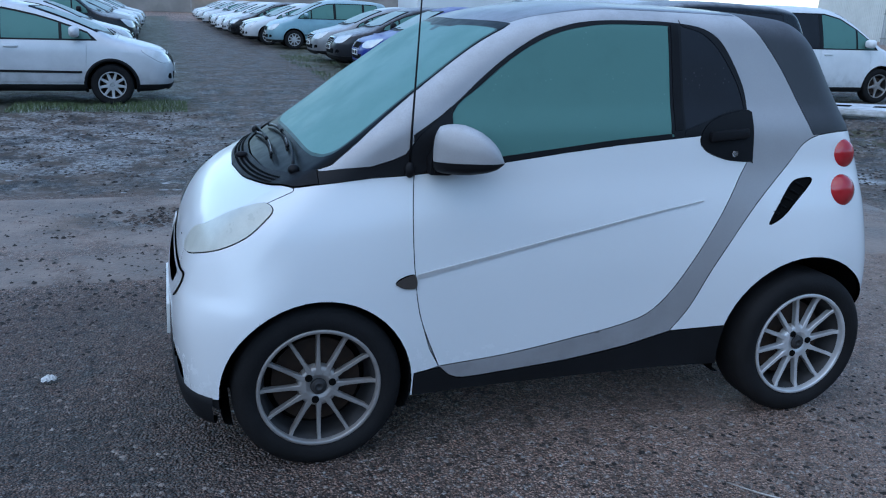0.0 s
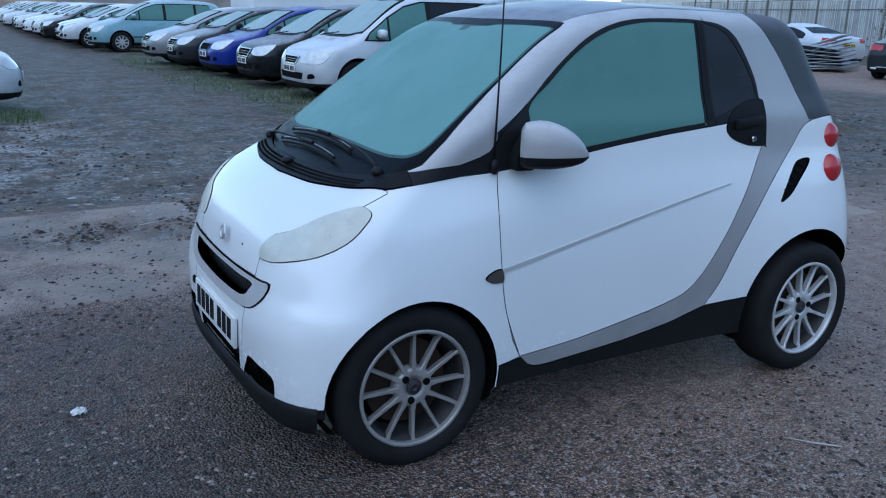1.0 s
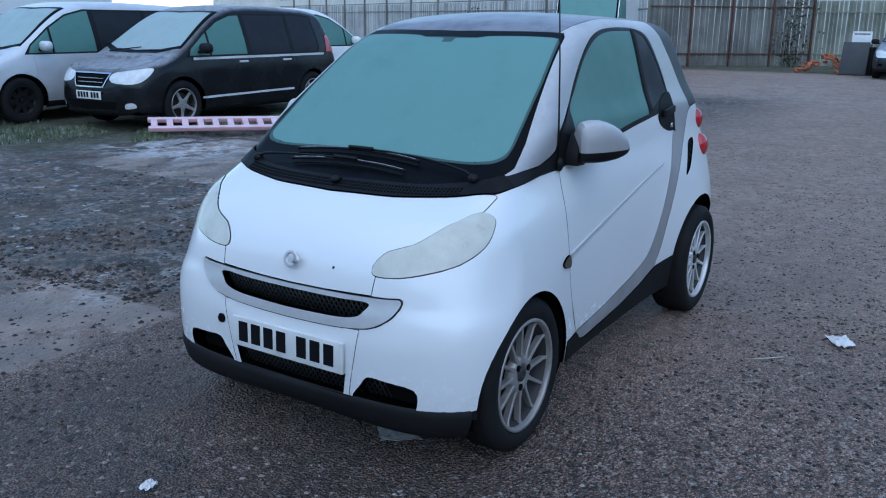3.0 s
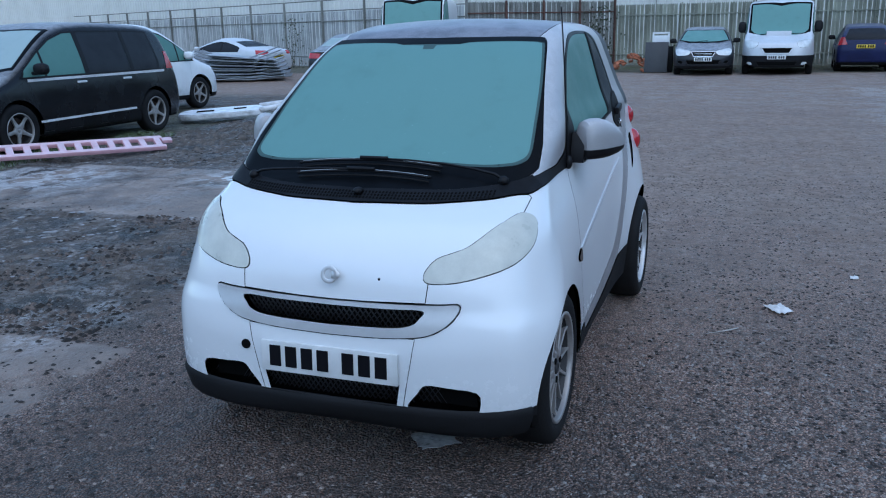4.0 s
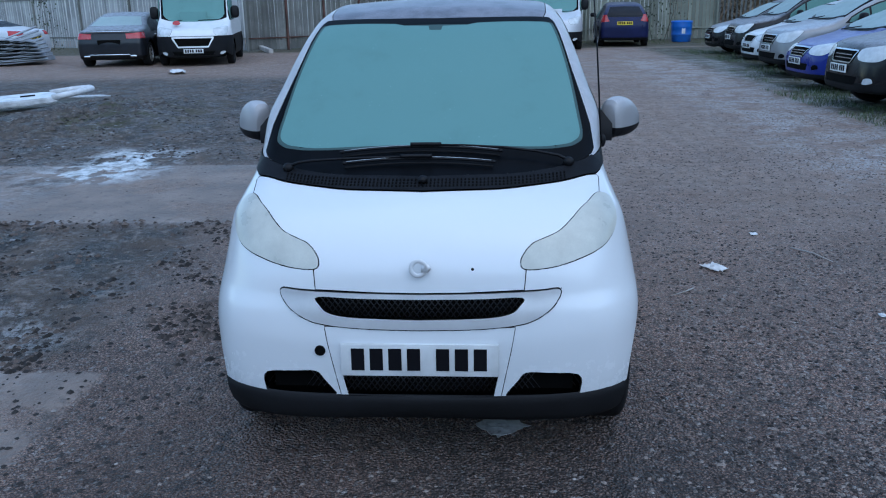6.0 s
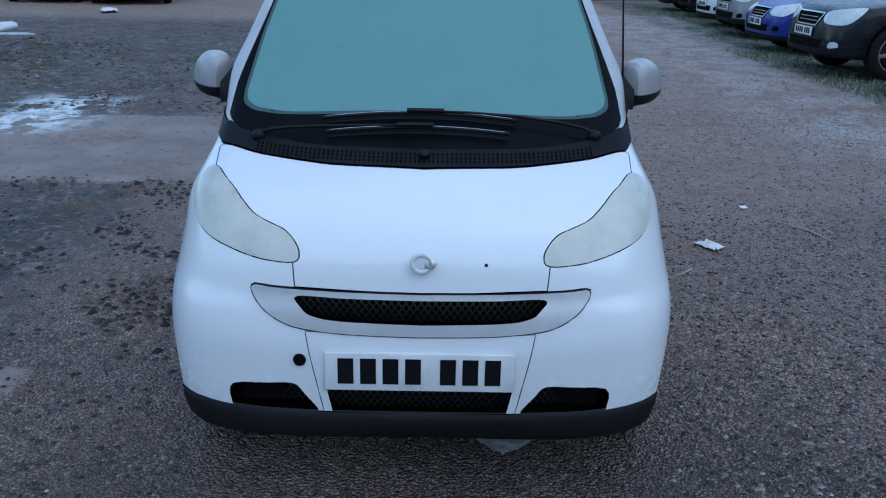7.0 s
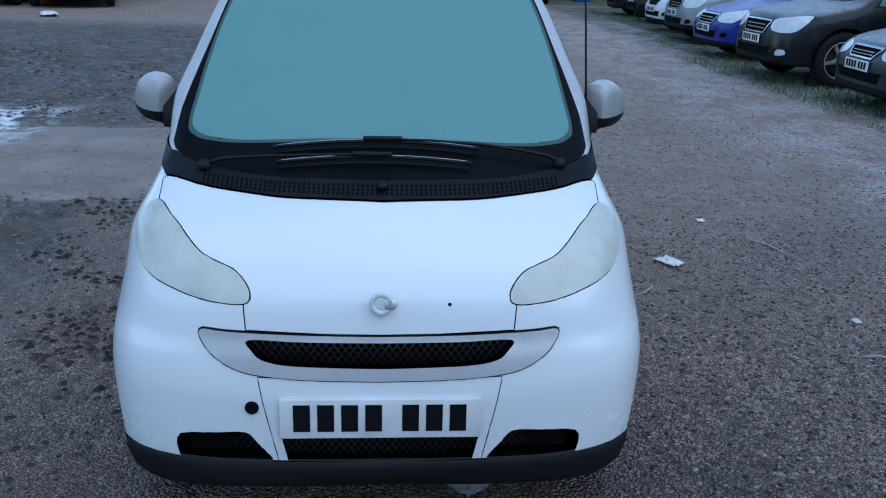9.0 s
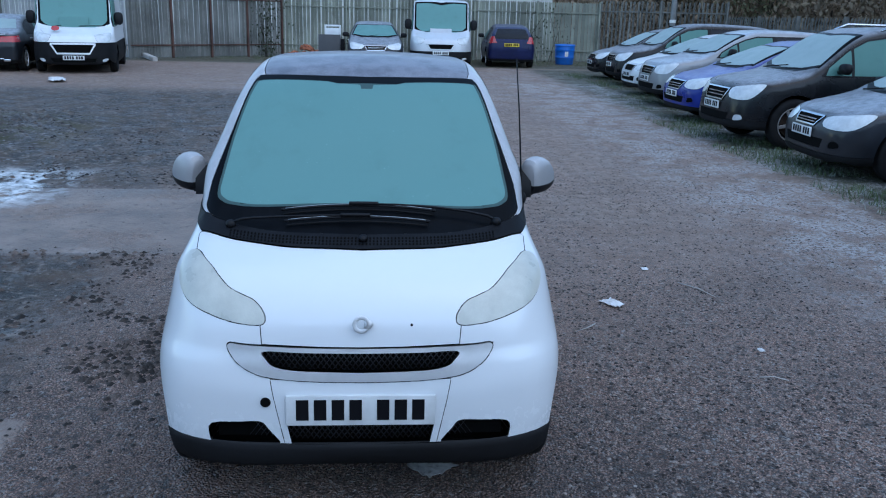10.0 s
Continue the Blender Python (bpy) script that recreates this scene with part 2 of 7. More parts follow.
# ---- car bodies: a smooth skin, cut into panels ----
def spline(pairs):
    """A smooth curve through (input, output) pairs that does not overshoot."""
    xs, ys = (np.array(c, float) for c in zip(*sorted(pairs)))
    h, d = np.diff(xs), np.diff(ys) / np.diff(xs)
    m = np.zeros_like(ys)
    m[0], m[-1] = d[0], d[-1]
    for i in range(1, len(xs) - 1):
        if d[i - 1] * d[i] > 0:
            a, b = 2 * h[i] + h[i - 1], h[i] + 2 * h[i - 1]
            m[i] = (a + b) / (a / d[i - 1] + b / d[i])

    def at(x):
        x = np.asarray(x, float)
        i = np.clip(np.searchsorted(xs, x) - 1, 0, len(h) - 1)
        t = np.clip((x - xs[i]) / h[i], 0, 1)
        y = (ys[i] * (1 + 2 * t) * (1 - t) ** 2 + h[i] * m[i] * t * (1 - t) ** 2
             + ys[i + 1] * t * t * (3 - 2 * t) + h[i] * m[i + 1] * t * t * (t - 1))
        return y + m[0] * np.minimum(x - xs[0], 0) + m[-1] * np.maximum(x - xs[-1], 0)
    return at


def smax(a, b, k):
    """The larger of two fields, rounded over about k."""
    h = np.clip(0.5 + 0.5 * (a - b) / k, 0, 1)
    return b + (a - b) * h + k * h * (1 - h)


def ease(x, a, b):
    t = np.clip((x - a) / (b - a), 0, 1)
    return t * t * (3 - 2 * t)


class Shell:
    """A car's outer skin as the zero of a smooth field: top, side, front and rear profiles rounded into one another."""

    def __init__(self, top, side, front, rear, floor=0.2, crown=(0.10, 0.10), bow=(0.05, 1.6, 0.12), flares=(), taper=(0.0, 0.0),
                 round_top=spline([(-9, 0.1), (9, 0.1)]), round_front=0.3, round_rear=0.25, full=1.0):
        self.top, self.side, self.front, self.rear = (spline(p) for p in (top, side, front, rear))
        self.floor, self.crown, self.bow, self.flares, self.taper = floor, crown, bow, flares, taper
        self.round_top, self.round_front, self.round_rear = round_top, round_front, round_rear
        self.full = full
        xs = [x for x, _ in top]
        self.x0, self.x1 = min(xs), max(xs)

    def field(self, p):
        x, y, z = p[..., 0], np.abs(p[..., 1]), p[..., 2]
        e = 1e-3
        slope = (self.top(x + e) - self.top(x - e)) / (2 * e)
        crown = self.crown[0] + (self.crown[1] - self.crown[0]) * ease(x, -0.6, 0.2)
        up = (z - self.top(x) + crown * y * y) / np.sqrt(1 + slope ** 2)
        wide = self.side(z)
        for cx, cz, rx, rz, amount in self.flares:
            wide = wide + amount * np.exp(-((x - cx) / rx) ** 2 - ((z - cz) / rz) ** 2)
        wide = wide - self.taper[0] * ease(x, self.x1 - 0.9, self.x1) - self.taper[1] * ease(-x, -self.x0 - 0.9, -self.x0)
        out = (y - wide) * 0.97
        ahead = (x - self.front(z) + self.bow[0] * y * y + self.bow[1] * (self.full + (1 - self.full) * ease(z, 0.5, 0.78)) * y ** 6) * 0.95
        back = (self.rear(z) - x + self.bow[2] * y * y) * 0.95
        f = smax(up, out, self.round_top(x))
        f = smax(f, ahead, self.round_front(z))
        f = smax(f, back, self.round_rear)
        return smax(f, self.floor - z, 0.06)

    def normal(self, p):
        e = 2e-3
        g = np.stack([self.field(p + d) - self.field(p - d) for d in np.eye(3) * e], -1)
        return g / (np.linalg.norm(g, axis=-1, keepdims=True) + 1e-12)

    def land(self, inner, outer):
        """Where the lines from inside points to outside points leave the skin."""
        lo, hi = np.zeros(len(inner)), np.ones(len(inner))
        for _ in range(34):
            mid = (lo + hi) / 2
            inside = self.field(inner + (outer - inner) * mid[:, None]) < 0
            lo, hi = np.where(inside, mid, lo), np.where(inside, hi, mid)
        return inner + (outer - inner) * ((lo + hi) / 2)[:, None]


def curved(points, steps=6, closed=True):
    """A smooth outline through control points."""
    p = np.array(points, float)
    n, out = len(p), []
    for i in range(n if closed else n - 1):
        a, b, c, d = (p[(i + k) % n] if closed else p[min(max(i + k, 0), n - 1)] for k in (-1, 0, 1, 2))
        for s in range(steps):
            t = s / steps
            out.append(0.5 * (2 * b + (c - a) * t + (2 * a - 5 * b + 4 * c - d) * t * t + (3 * b - a - 3 * c + d) * t ** 3))
    if not closed:
        out.append(p[-1])
    return np.array(out)


def within(poly, u, w):
    inside = np.zeros(len(u), bool)
    for (x0, y0), (x1, y1) in zip(poly, np.roll(poly, -1, 0)):
        if y0 != y1:
            inside ^= ((y0 > w) != (y1 > w)) & (u < (x1 - x0) * (w - y0) / (y1 - y0) + x0)
    return inside


class Skin:
    """The shell as a mesh of small facets, which outlines drawn in a view cut into zones."""

    def __init__(self, shell, cell, width, height, heart=0.62):
        self.shell = shell
        x0, x1 = float(shell.rear(0.5)) - 0.1, float(shell.front(0.4)) + 0.1
        w, z0, z1 = width / 2 + 0.15, 0.08, height + 0.12
        nx, ny, nz = (max(4, int(d / cell)) // 2 * 2 for d in (x1 - x0, 2 * w, z1 - z0))
        xs, ys, zs = np.linspace(x0, x1, nx + 1), np.linspace(-w, w, ny + 1), np.linspace(z0, z1, nz + 1)
        seen, pts, self.faces = {}, [], []

        def vid(i, j, k):
            if (i, j, k) not in seen:
                seen[i, j, k] = len(pts)
                pts.append((xs[i], ys[j], zs[k]))
            return seen[i, j, k]

        for i in range(nx):
            for j in range(ny):
                self.faces.append((vid(i, j, nz), vid(i + 1, j, nz), vid(i + 1, j + 1, nz), vid(i, j + 1, nz)))
        for i in range(nx):
            for k in range(nz):
                self.faces.append((vid(i, 0, k), vid(i + 1, 0, k), vid(i + 1, 0, k + 1), vid(i, 0, k + 1)))
                self.faces.append((vid(i + 1, ny, k), vid(i, ny, k), vid(i, ny, k + 1), vid(i + 1, ny, k + 1)))
        for j in range(ny):
            for k in range(nz):
                self.faces.append((vid(0, j + 1, k), vid(0, j, k), vid(0, j, k + 1), vid(0, j + 1, k + 1)))
                self.faces.append((vid(nx, j, k), vid(nx, j + 1, k), vid(nx, j + 1, k + 1), vid(nx, j, k + 1)))
        p = np.array(pts)
        mid = (x0 + x1) / 2
        core = np.stack([mid + (p[:, 0] - mid) * 0.72, p[:, 1] * 0.3, heart + (p[:, 2] - heart) * 0.25], 1)
        self.verts = shell.land(core, p)
        self.table = np.full((len(self.faces), 10), -1)
        self.table[:, :4] = self.faces
        self.known, self.mids = None, None
        self.names, self.zone = ["body"], np.zeros(len(self.faces), int)

    def spread(self, values, how):
        """The least, most or mean of a vertex value over each face."""
        if self.known is not self.table:
            full = self.table >= 0
            sizes = full.sum(1)
            self.known, self.flat, self.starts, self.sizes = self.table, self.table[full], np.r_[0, np.cumsum(sizes)[:-1]], sizes
        v = values[self.flat]
        if how == "mean":
            return np.add.reduceat(v, self.starts) / self.sizes[:, None]
        return (np.minimum if how == "least" else np.maximum).reduceat(v, self.starts)

    def mark(self, name, outline, view, where=None, only=None):
        """Cuts along an outline and names what lies inside. view: degrees from the front (0: front, 90: side, 180: rear), or "top"; both flanks at once."""
        poly = np.array(outline, float)
        v = self.verts
        if view == "top":
            uw = np.stack([v[:, 0], np.abs(v[:, 1])], 1)
        else:
            a = radians(view)
            uw = np.stack([np.abs(v[:, 1]) * math.cos(a) - v[:, 0] * math.sin(a), v[:, 2]], 1)
        if view == 90:
            uw[:, 0] *= -1
        lo, hi = poly.min(0) - 0.001, poly.max(0) + 0.001
        least, most = self.spread(uw, "least"), self.spread(uw, "most")
        near = (most > lo).all(1) & (least < hi).all(1)
        if where is not None:
            m = self.spread(v, "mean")
            near &= where(m[:, 0], np.abs(m[:, 1]), m[:, 2])
        if only is not None:
            near &= np.isin(self.zone, [self.names.index(z) for z in only if z in self.names])
        near = np.nonzero(near)[0]
        base, extra, extra_uw, splits = len(v), [], [], {}

        def spot(i):
            return uw[i] if i < base else extra_uw[i - base]

        def chain(a, b):
            m = splits.get((a, b) if a < b else (b, a))
            return [] if m is None else chain(a, m) + [m] + chain(m, b)

        def refreshed(f):
            out = []
            for a, b in zip(f, f[1:] + f[:1]):
                out.append(a)
                out += chain(a, b)
            return out

        def halves(f, p, q):
            ex, ey = q[0] - p[0], q[1] - p[1]
            size = math.hypot(ex, ey)
            us = [spot(i) for i in f]
            d = [((u[0] - p[0]) * ey - (u[1] - p[1]) * ex) / size for u in us]
            if min(d) > -2e-4 or max(d) < 2e-4:
                return [f]
            left, right, n = [], [], len(f)
            for k in range(n):
                i, j, di, dj = f[k], f[(k + 1) % n], d[k], d[(k + 1) % n]
                if di > -2e-4:
                    left.append(i)
                if di < 2e-4:
                    right.append(i)
                if (di > 2e-4 and dj < -2e-4) or (di < -2e-4 and dj > 2e-4):
                    s = di / (di - dj)
                    ends = [v[c] if c < base else extra[c - base] for c in (i, j)]
                    m = base + len(extra)
                    extra.append(ends[0] + (ends[1] - ends[0]) * s)
                    extra_uw.append(us[k] + (us[(k + 1) % n] - us[k]) * s)
                    splits[(i, j) if i < j else (j, i)] = m
                    left.append(m)
                    right.append(m)
            return [s for s in (left, right) if len(s) > 2]

        nxt = np.roll(poly, -1, 0)
        lo_s, hi_s = np.minimum(poly, nxt), np.maximum(poly, nxt)
        least, most = least[near], most[near]
        touch = ((hi_s[None] > least[:, None]) & (lo_s[None] < most[:, None])).all(2)
        rows = self.table[near].tolist()
        fresh, dead = [], []
        for r, f, hits in zip(near, rows, touch):
            if hits.any():
                f = [i for i in f if i >= 0]
                pieces = [refreshed(f)]
                for k in np.nonzero(hits)[0]:
                    if abs(poly[k] - nxt[k]).max() > 1e-6:
                        pieces = [h for g in pieces for h in halves(refreshed(g), poly[k], nxt[k])]
                if len(pieces) > 1 or len(pieces[0]) > len(f):
                    dead.append(r)
                    fresh += [(g, self.zone[r]) for g in pieces]
        keep = np.ones(len(self.table), bool)
        keep[dead] = False
        inside = np.zeros(len(self.table), bool)
        inside[near] = True
        inside = np.r_[inside[keep], np.ones(len(fresh), bool)]
        wide = max([self.table.shape[1]] + [len(g) + 6 for g, _ in fresh])
        table = np.full((keep.sum() + len(fresh), wide), -1)
        table[: keep.sum(), : self.table.shape[1]] = self.table[keep]
        for k, (g, _) in enumerate(fresh):
            table[keep.sum() + k, : len(g)] = g
        self.table, self.zone = table, np.r_[self.zone[keep], np.array([z for _, z in fresh], int)]
        if extra:
            self.verts, uw = np.vstack([v, extra]), np.vstack([uw, extra_uw])
        c = self.spread(uw, "mean")
        inside[inside] = within(poly, c[inside, 0], c[inside, 1])
        if name not in self.names:
            self.names.append(name)
        self.zone[inside] = self.names.index(name)
        if splits:
            ends = np.zeros(len(self.verts), int)
            ends[[i for e in splits for i in e]] = 1
            for k in np.nonzero((ends[self.table] * (self.table >= 0)).sum(1) > 1)[0]:
                f = [i for i in self.table[k].tolist() if i >= 0]
                g = refreshed(f)
                if len(g) > len(f):
                    self.known = None
                    if len(g) > self.table.shape[1]:
                        self.table = np.hstack([self.table, np.full((len(self.table), len(g) - self.table.shape[1] + 4), -1)])
                    self.table[k, : len(g)] = g

    def panel(self, name, zones, material, parent, label="", side=0, gap=0.0016, depth=0.014, lift=0.0):
        """The zones as one panel with turned-in edges. side: 1 left, -1 right, 0 both."""
        take = np.isin(self.zone, [self.names.index(z) for z in zones if z in self.names])
        if side:
            if self.mids is None or len(self.mids) != len(self.table):
                self.mids = self.spread(self.verts, "mean")
            take &= self.mids[:, 1] * side > 0
        if not take.any():
            return None
        rows = self.table[take]
        used = np.unique(rows[rows >= 0])
        index = np.full(len(self.verts) + 1, -1)
        index[used] = np.arange(len(used))
        faces = [[i for i in f if i >= 0] for f in index[rows].tolist()]
        v = self.verts[used]
        n = self.shell.normal(v)
        edges = {(a, b) for f in faces for a, b in zip(f, f[1:] + f[:1])}
        rim = [(a, b) for a, b in edges if (b, a) not in edges]
        sides, loops = [], np.vstack([n[f] for f in faces])
        if rim:
            a, b = np.array(sorted(rim)).T
            c = np.cross(n[a], v[b] - v[a])
            inward = np.zeros_like(v)
            np.add.at(inward, a, c)
            np.add.at(inward, b, c)
            v = v + n * lift + gap * inward / np.maximum(np.linalg.norm(inward, axis=1, keepdims=True), 1e-9)
            ends = np.unique(np.r_[a, b])
            back = np.full(len(v), -1)
            back[ends] = len(v) + np.arange(len(ends))
            out = np.cross(v[a] - v[b], n[a])
            out /= np.linalg.norm(out, axis=1, keepdims=True) + 1e-9
            v = np.vstack([v, v[ends] - n[ends] * depth])
            sides = np.stack([b, a, back[a], back[b]], 1).tolist()
            loops = np.vstack([loops, np.repeat(out, 4, 0)])
        return child(name, mesh_of(name, v.tolist(), faces + sides, material, loops.tolist()), parent, label)


def circle(x, z, r, steps=40):
    return [(x + r * math.cos(a), z + r * math.sin(a)) for a in np.linspace(0, 2 * math.pi, steps, endpoint=False)]


# ---- wheels, plates and other car fittings ----
def tyre_profile(r, w, rim):
    h = w / 2
    return [(rim - 0.006, -h * 0.8), (rim + 0.012, -h * 0.98), ((r + rim) / 2, -h * 1.04), (r - 0.022, -h * 0.97), (r - 0.005, -h * 0.80), (r, -h * 0.6), (r, h * 0.6),
            (r - 0.005, h * 0.80), (r - 0.022, h * 0.97), ((r + rim) / 2, h * 1.04), (rim + 0.012, h * 0.98), (rim - 0.006, h * 0.8)]


def wheel_meshes(r, w, rim, spokes, material, width=0.024, hub=0.05, caps=False):
    """The meshes of a wheel about the y axis, its outer face towards +y: tyre, rim, each spoke, hub, disc."""
    out = {}
    v, f = lathe(tyre_profile(r, w, rim), 64)
    out["tyre"] = mesh_of("tyre", v, f, RUBBER, smooth=True)
    h = w / 2
    v, f = lathe([(rim - 0.010, h * 0.70), (rim - 0.0095, h * 0.93), (rim - 0.007, h * 0.97), (rim + 0.001, h * 0.985), (rim + 0.004, h * 0.96), (rim + 0.004, h * 0.86)], 64)
    out["rim"] = mesh_of("rim", v, f, material, smooth=True)
    v, f = lathe([(rim - 0.034, -h * 0.85), (rim - 0.030, -h * 0.2), (rim - 0.020, h * 0.50), (rim - 0.010, h * 0.71)], 64)
    out["barrel"] = mesh_of("barrel", v, f, BARREL, smooth=True)
    face = h * 0.72
    v, f = lathe([(rim * 0.74, face - 0.075), (rim * 0.74, face - 0.065), (0.03, face - 0.06), (0.0, face - 0.06)], 40)
    out["brake_disc"] = mesh_of("brake_disc", v, f, BRAKE, smooth=False)
    v, f = lathe([(rim - 0.029, -h * 0.5), (rim - 0.04, -h * 0.45), (0.0, -h * 0.45)], 40)
    out["back"] = mesh_of("back", v, f, VOID, smooth=False)
    if caps:
        v, f = lathe([(rim + 0.003, h * 0.95), (rim * 0.9, h * 1.06), (rim * 0.6, h * 1.1), (rim * 0.22, h * 1.16), (0.0, h * 1.17)], 48)
        out["rim_cover"] = mesh_of("rim_cover", v, f, material, smooth=True)
    v, f = lathe([(hub + 0.014, face - 0.035), (hub + 0.012, face - 0.008), (hub + 0.006, face - 0.002), (hub - 0.004, face), (hub * 0.50, face - 0.003), (hub * 0.48, face - 0.008), (0.0, face - 0.008)], 36)
    out["hub"] = mesh_of("hub", v, f, material, smooth=True)
    v, f = lathe([(hub * 0.47, face - 0.010), (hub * 0.46, face + 0.001), (hub * 0.40, face + 0.0035), (hub * 0.30, face + 0.002), (hub * 0.28, face + 0.0045), (hub * 0.15, face + 0.0045), (hub * 0.13, face + 0.002), (0.0, face + 0.002)], 28)
    out["cap"] = mesh_of("cap", v, f, BARREL if caps is None else material, smooth=True)
    bm = bmesh.new()
    inner, outer = hub * 0.75, rim - 0.006
    rows = []
    for s, wide, deep in ((0.0, width * 1.5, 0.0), (0.18, width * 1.35, -0.001), (0.32, width * 1.0, -0.003), (0.85, width * 0.82, -0.002), (0.96, width * 0.95, 0.003), (1.0, width * 1.5, 0.005)):
        x, y = inner + (outer - inner) * s, face + deep
        rows.append([bm.verts.new((x, y - 0.024, -wide * 0.45)), bm.verts.new((x, y - 0.0025, -wide / 2)), bm.verts.new((x, y, -wide * 0.38)), bm.verts.new((x, y, wide * 0.38)),
                     bm.verts.new((x, y - 0.0025, wide / 2)), bm.verts.new((x, y - 0.024, wide * 0.45))])
    for a, b in zip(rows, rows[1:]):
        for k in range(5):
            bm.faces.new((a[k], b[k], b[k + 1], a[k + 1]))
    bmesh.ops.recalc_face_normals(bm, faces=bm.faces)
    for fc in bm.faces:
        if sum(vv.co.y for vv in fc.verts) / 4 > face - 0.01 and fc.normal.y < 0:
            fc.normal_flip()
    me = bpy.data.meshes.new("spoke")
    soft_edges(bm, 0.5)
    bm.to_mesh(me)
    bm.free()
    me.materials.append(material)
    out["spoke"] = (me, spokes)
    v, f = lathe([(0.0, face + 0.0035), (0.0125, face + 0.0035), (0.0135, face - 0.02)], 14)
    out["bolt"] = mesh_of("bolt", v, f, VOID)
    return out


def put_wheel(meshes, parent, x, y, z, spin=0.0, bolts=False):
    """A wheel under its car; y tells the flank."""
    turn = pose(x, y, z, 0, 0, 0 if y > 0 else 180)
    tyre = child("wheel", meshes["tyre"], parent, "", turn)
    for key in ("rim", "barrel", "brake_disc", "back", "hub", "cap", "rim_cover"):
        if key in meshes:
            child(key, meshes[key], tyre)
    me, count = meshes["spoke"]
    if "rim_cover" not in meshes:
        for i in range(count):
            child("spoke", me, tyre, "", pose(0, 0, 0, 0, spin + 360 * i / count, 0))
    for i in range(3 if bolts else 0):
        a = radians(spin + 45 + 120 * i)
        child("bolt", meshes["bolt"], tyre, "", pose(0.047 * math.cos(a), 0, 0.047 * math.sin(a)))
    return tyre


def plate(parent, m, yellow=False, width=0.52, height=0.111, groups=(4, 3)):
    """A number plate whose writing is left as plain bars; it faces +x."""
    base = part("number_plate", box(0.012, width, height, bevel=0.003), PLATE_YELLOW if yellow else PLATE_WHITE, parent, "worn registration plate with plain dark bars", m)
    pitch = width * 0.9 / (sum(groups) + 0.6)
    y = -width * 0.45 + pitch * 0.5
    for n in groups:
        for k in range(n):
            part("bar", box(0.003, pitch * 0.70, height * 0.68, (0.0068, y + pitch * k, 0.003)), INK, base)
        y += pitch * (n + 0.55)
    return base


# ---- the small white car in the middle ----
CITY = dict(
    top=[(0.62, 0.36), (0.47, 0.68), (0.42, 0.755), (0.36, 0.81), (0.28, 0.865), (0.15, 0.938), (0.06, 0.985), (-0.10, 1.09), (-0.35, 1.275), (-0.62, 1.447),
         (-0.80, 1.510), (-1.10, 1.545), (-1.45, 1.540), (-1.75, 1.525), (-2.0, 1.49), (-2.3, 1.43)],
    side=[(0.10, 0.686), (0.2, 0.706), (0.35, 0.715), (0.6, 0.714), (0.8, 0.702), (0.97, 0.672), (1.10, 0.655), (1.2, 0.617), (1.35, 0.570), (1.46, 0.535), (1.55, 0.50)],
    front=[(0.10, 0.425), (0.20, 0.452), (0.35, 0.465), (0.45, 0.466), (0.55, 0.455), (0.61, 0.440), (0.70, 0.435), (0.85, 0.42), (1.0, 0.40), (1.6, 0.38)],
    rear=[(0.15, -2.14), (0.3, -2.22), (0.5, -2.245), (0.7, -2.225), (0.95, -2.18), (1.08, -2.135), (1.3, -2.035), (1.46, -1.965), (1.6, -1.91)],
    floor=0.14, crown=(0.11, 0.10), bow=(0.05, 1.6, 0.05), full=0.45,
    flares=[(0.12, 0.38, 0.36, 0.30, 0.046), (-1.90, 0.50, 0.38, 0.36, 0.072), (0.15, 0.98, 0.45, 0.15, -0.045)], taper=(0.0, 0.02),
    round_top=spline([(-3, 0.10), (-0.7, 0.07), (0.0, 0.08), (0.2, 0.12), (0.5, 0.12)]),
    round_front=spline([(0.2, 0.12), (0.55, 0.14), (0.7, 0.14), (1.0, 0.14)]), round_rear=0.12)


def mirror_shell(s, *heights):
    """Half of a door mirror's housing, above or below its seam: tall at the inner end, tapering outwards and backwards."""
    start, end = Vector((-0.382, s * 0.695, 1.034)), Vector((-0.560, s * 0.832, 1.040))
    tall, wide = spline(heights), spline([(0.0, 0.034), (0.06, 0.048), (0.35, 0.058), (0.7, 0.046), (0.92, 0.026), (1.0, 0.006)])
    way = (end - start).normalized()
    across = Vector((-way.y, way.x, 0)).normalized()
    verts, faces, n = [], [], 15
    stations = [0.0, 0.02, 0.06, 0.14, 0.25, 0.38, 0.52, 0.65, 0.76, 0.85, 0.92, 0.97, 1.0]
    for u in stations:
        c, h, w = start.lerp(end, u), float(tall(u)), float(wide(u)) * (1.0 if heights[0][1] > 0 else 1.03)
        for k in range(n):
            a = math.pi * k / (n - 1)
            verts.append(c + across * w * math.copysign(abs(math.cos(a)) ** 0.75, math.cos(a)) + Vector((0, 0, h * math.sin(a) ** 0.8)))
    for i in range(len(stations) - 1):
        faces += [(i * n + k, i * n + k + 1, (i + 1) * n + k + 1, (i + 1) * n + k) for k in range(n - 1)]
        faces.append((i * n, (i + 1) * n, (i + 1) * n + n - 1, i * n + n - 1))
    faces += [tuple(range(n)), tuple(range((len(stations) - 1) * n, len(stations) * n))]
    bm = grown(verts, faces)
    bmesh.ops.recalc_face_normals(bm, faces=bm.faces)
    return bm


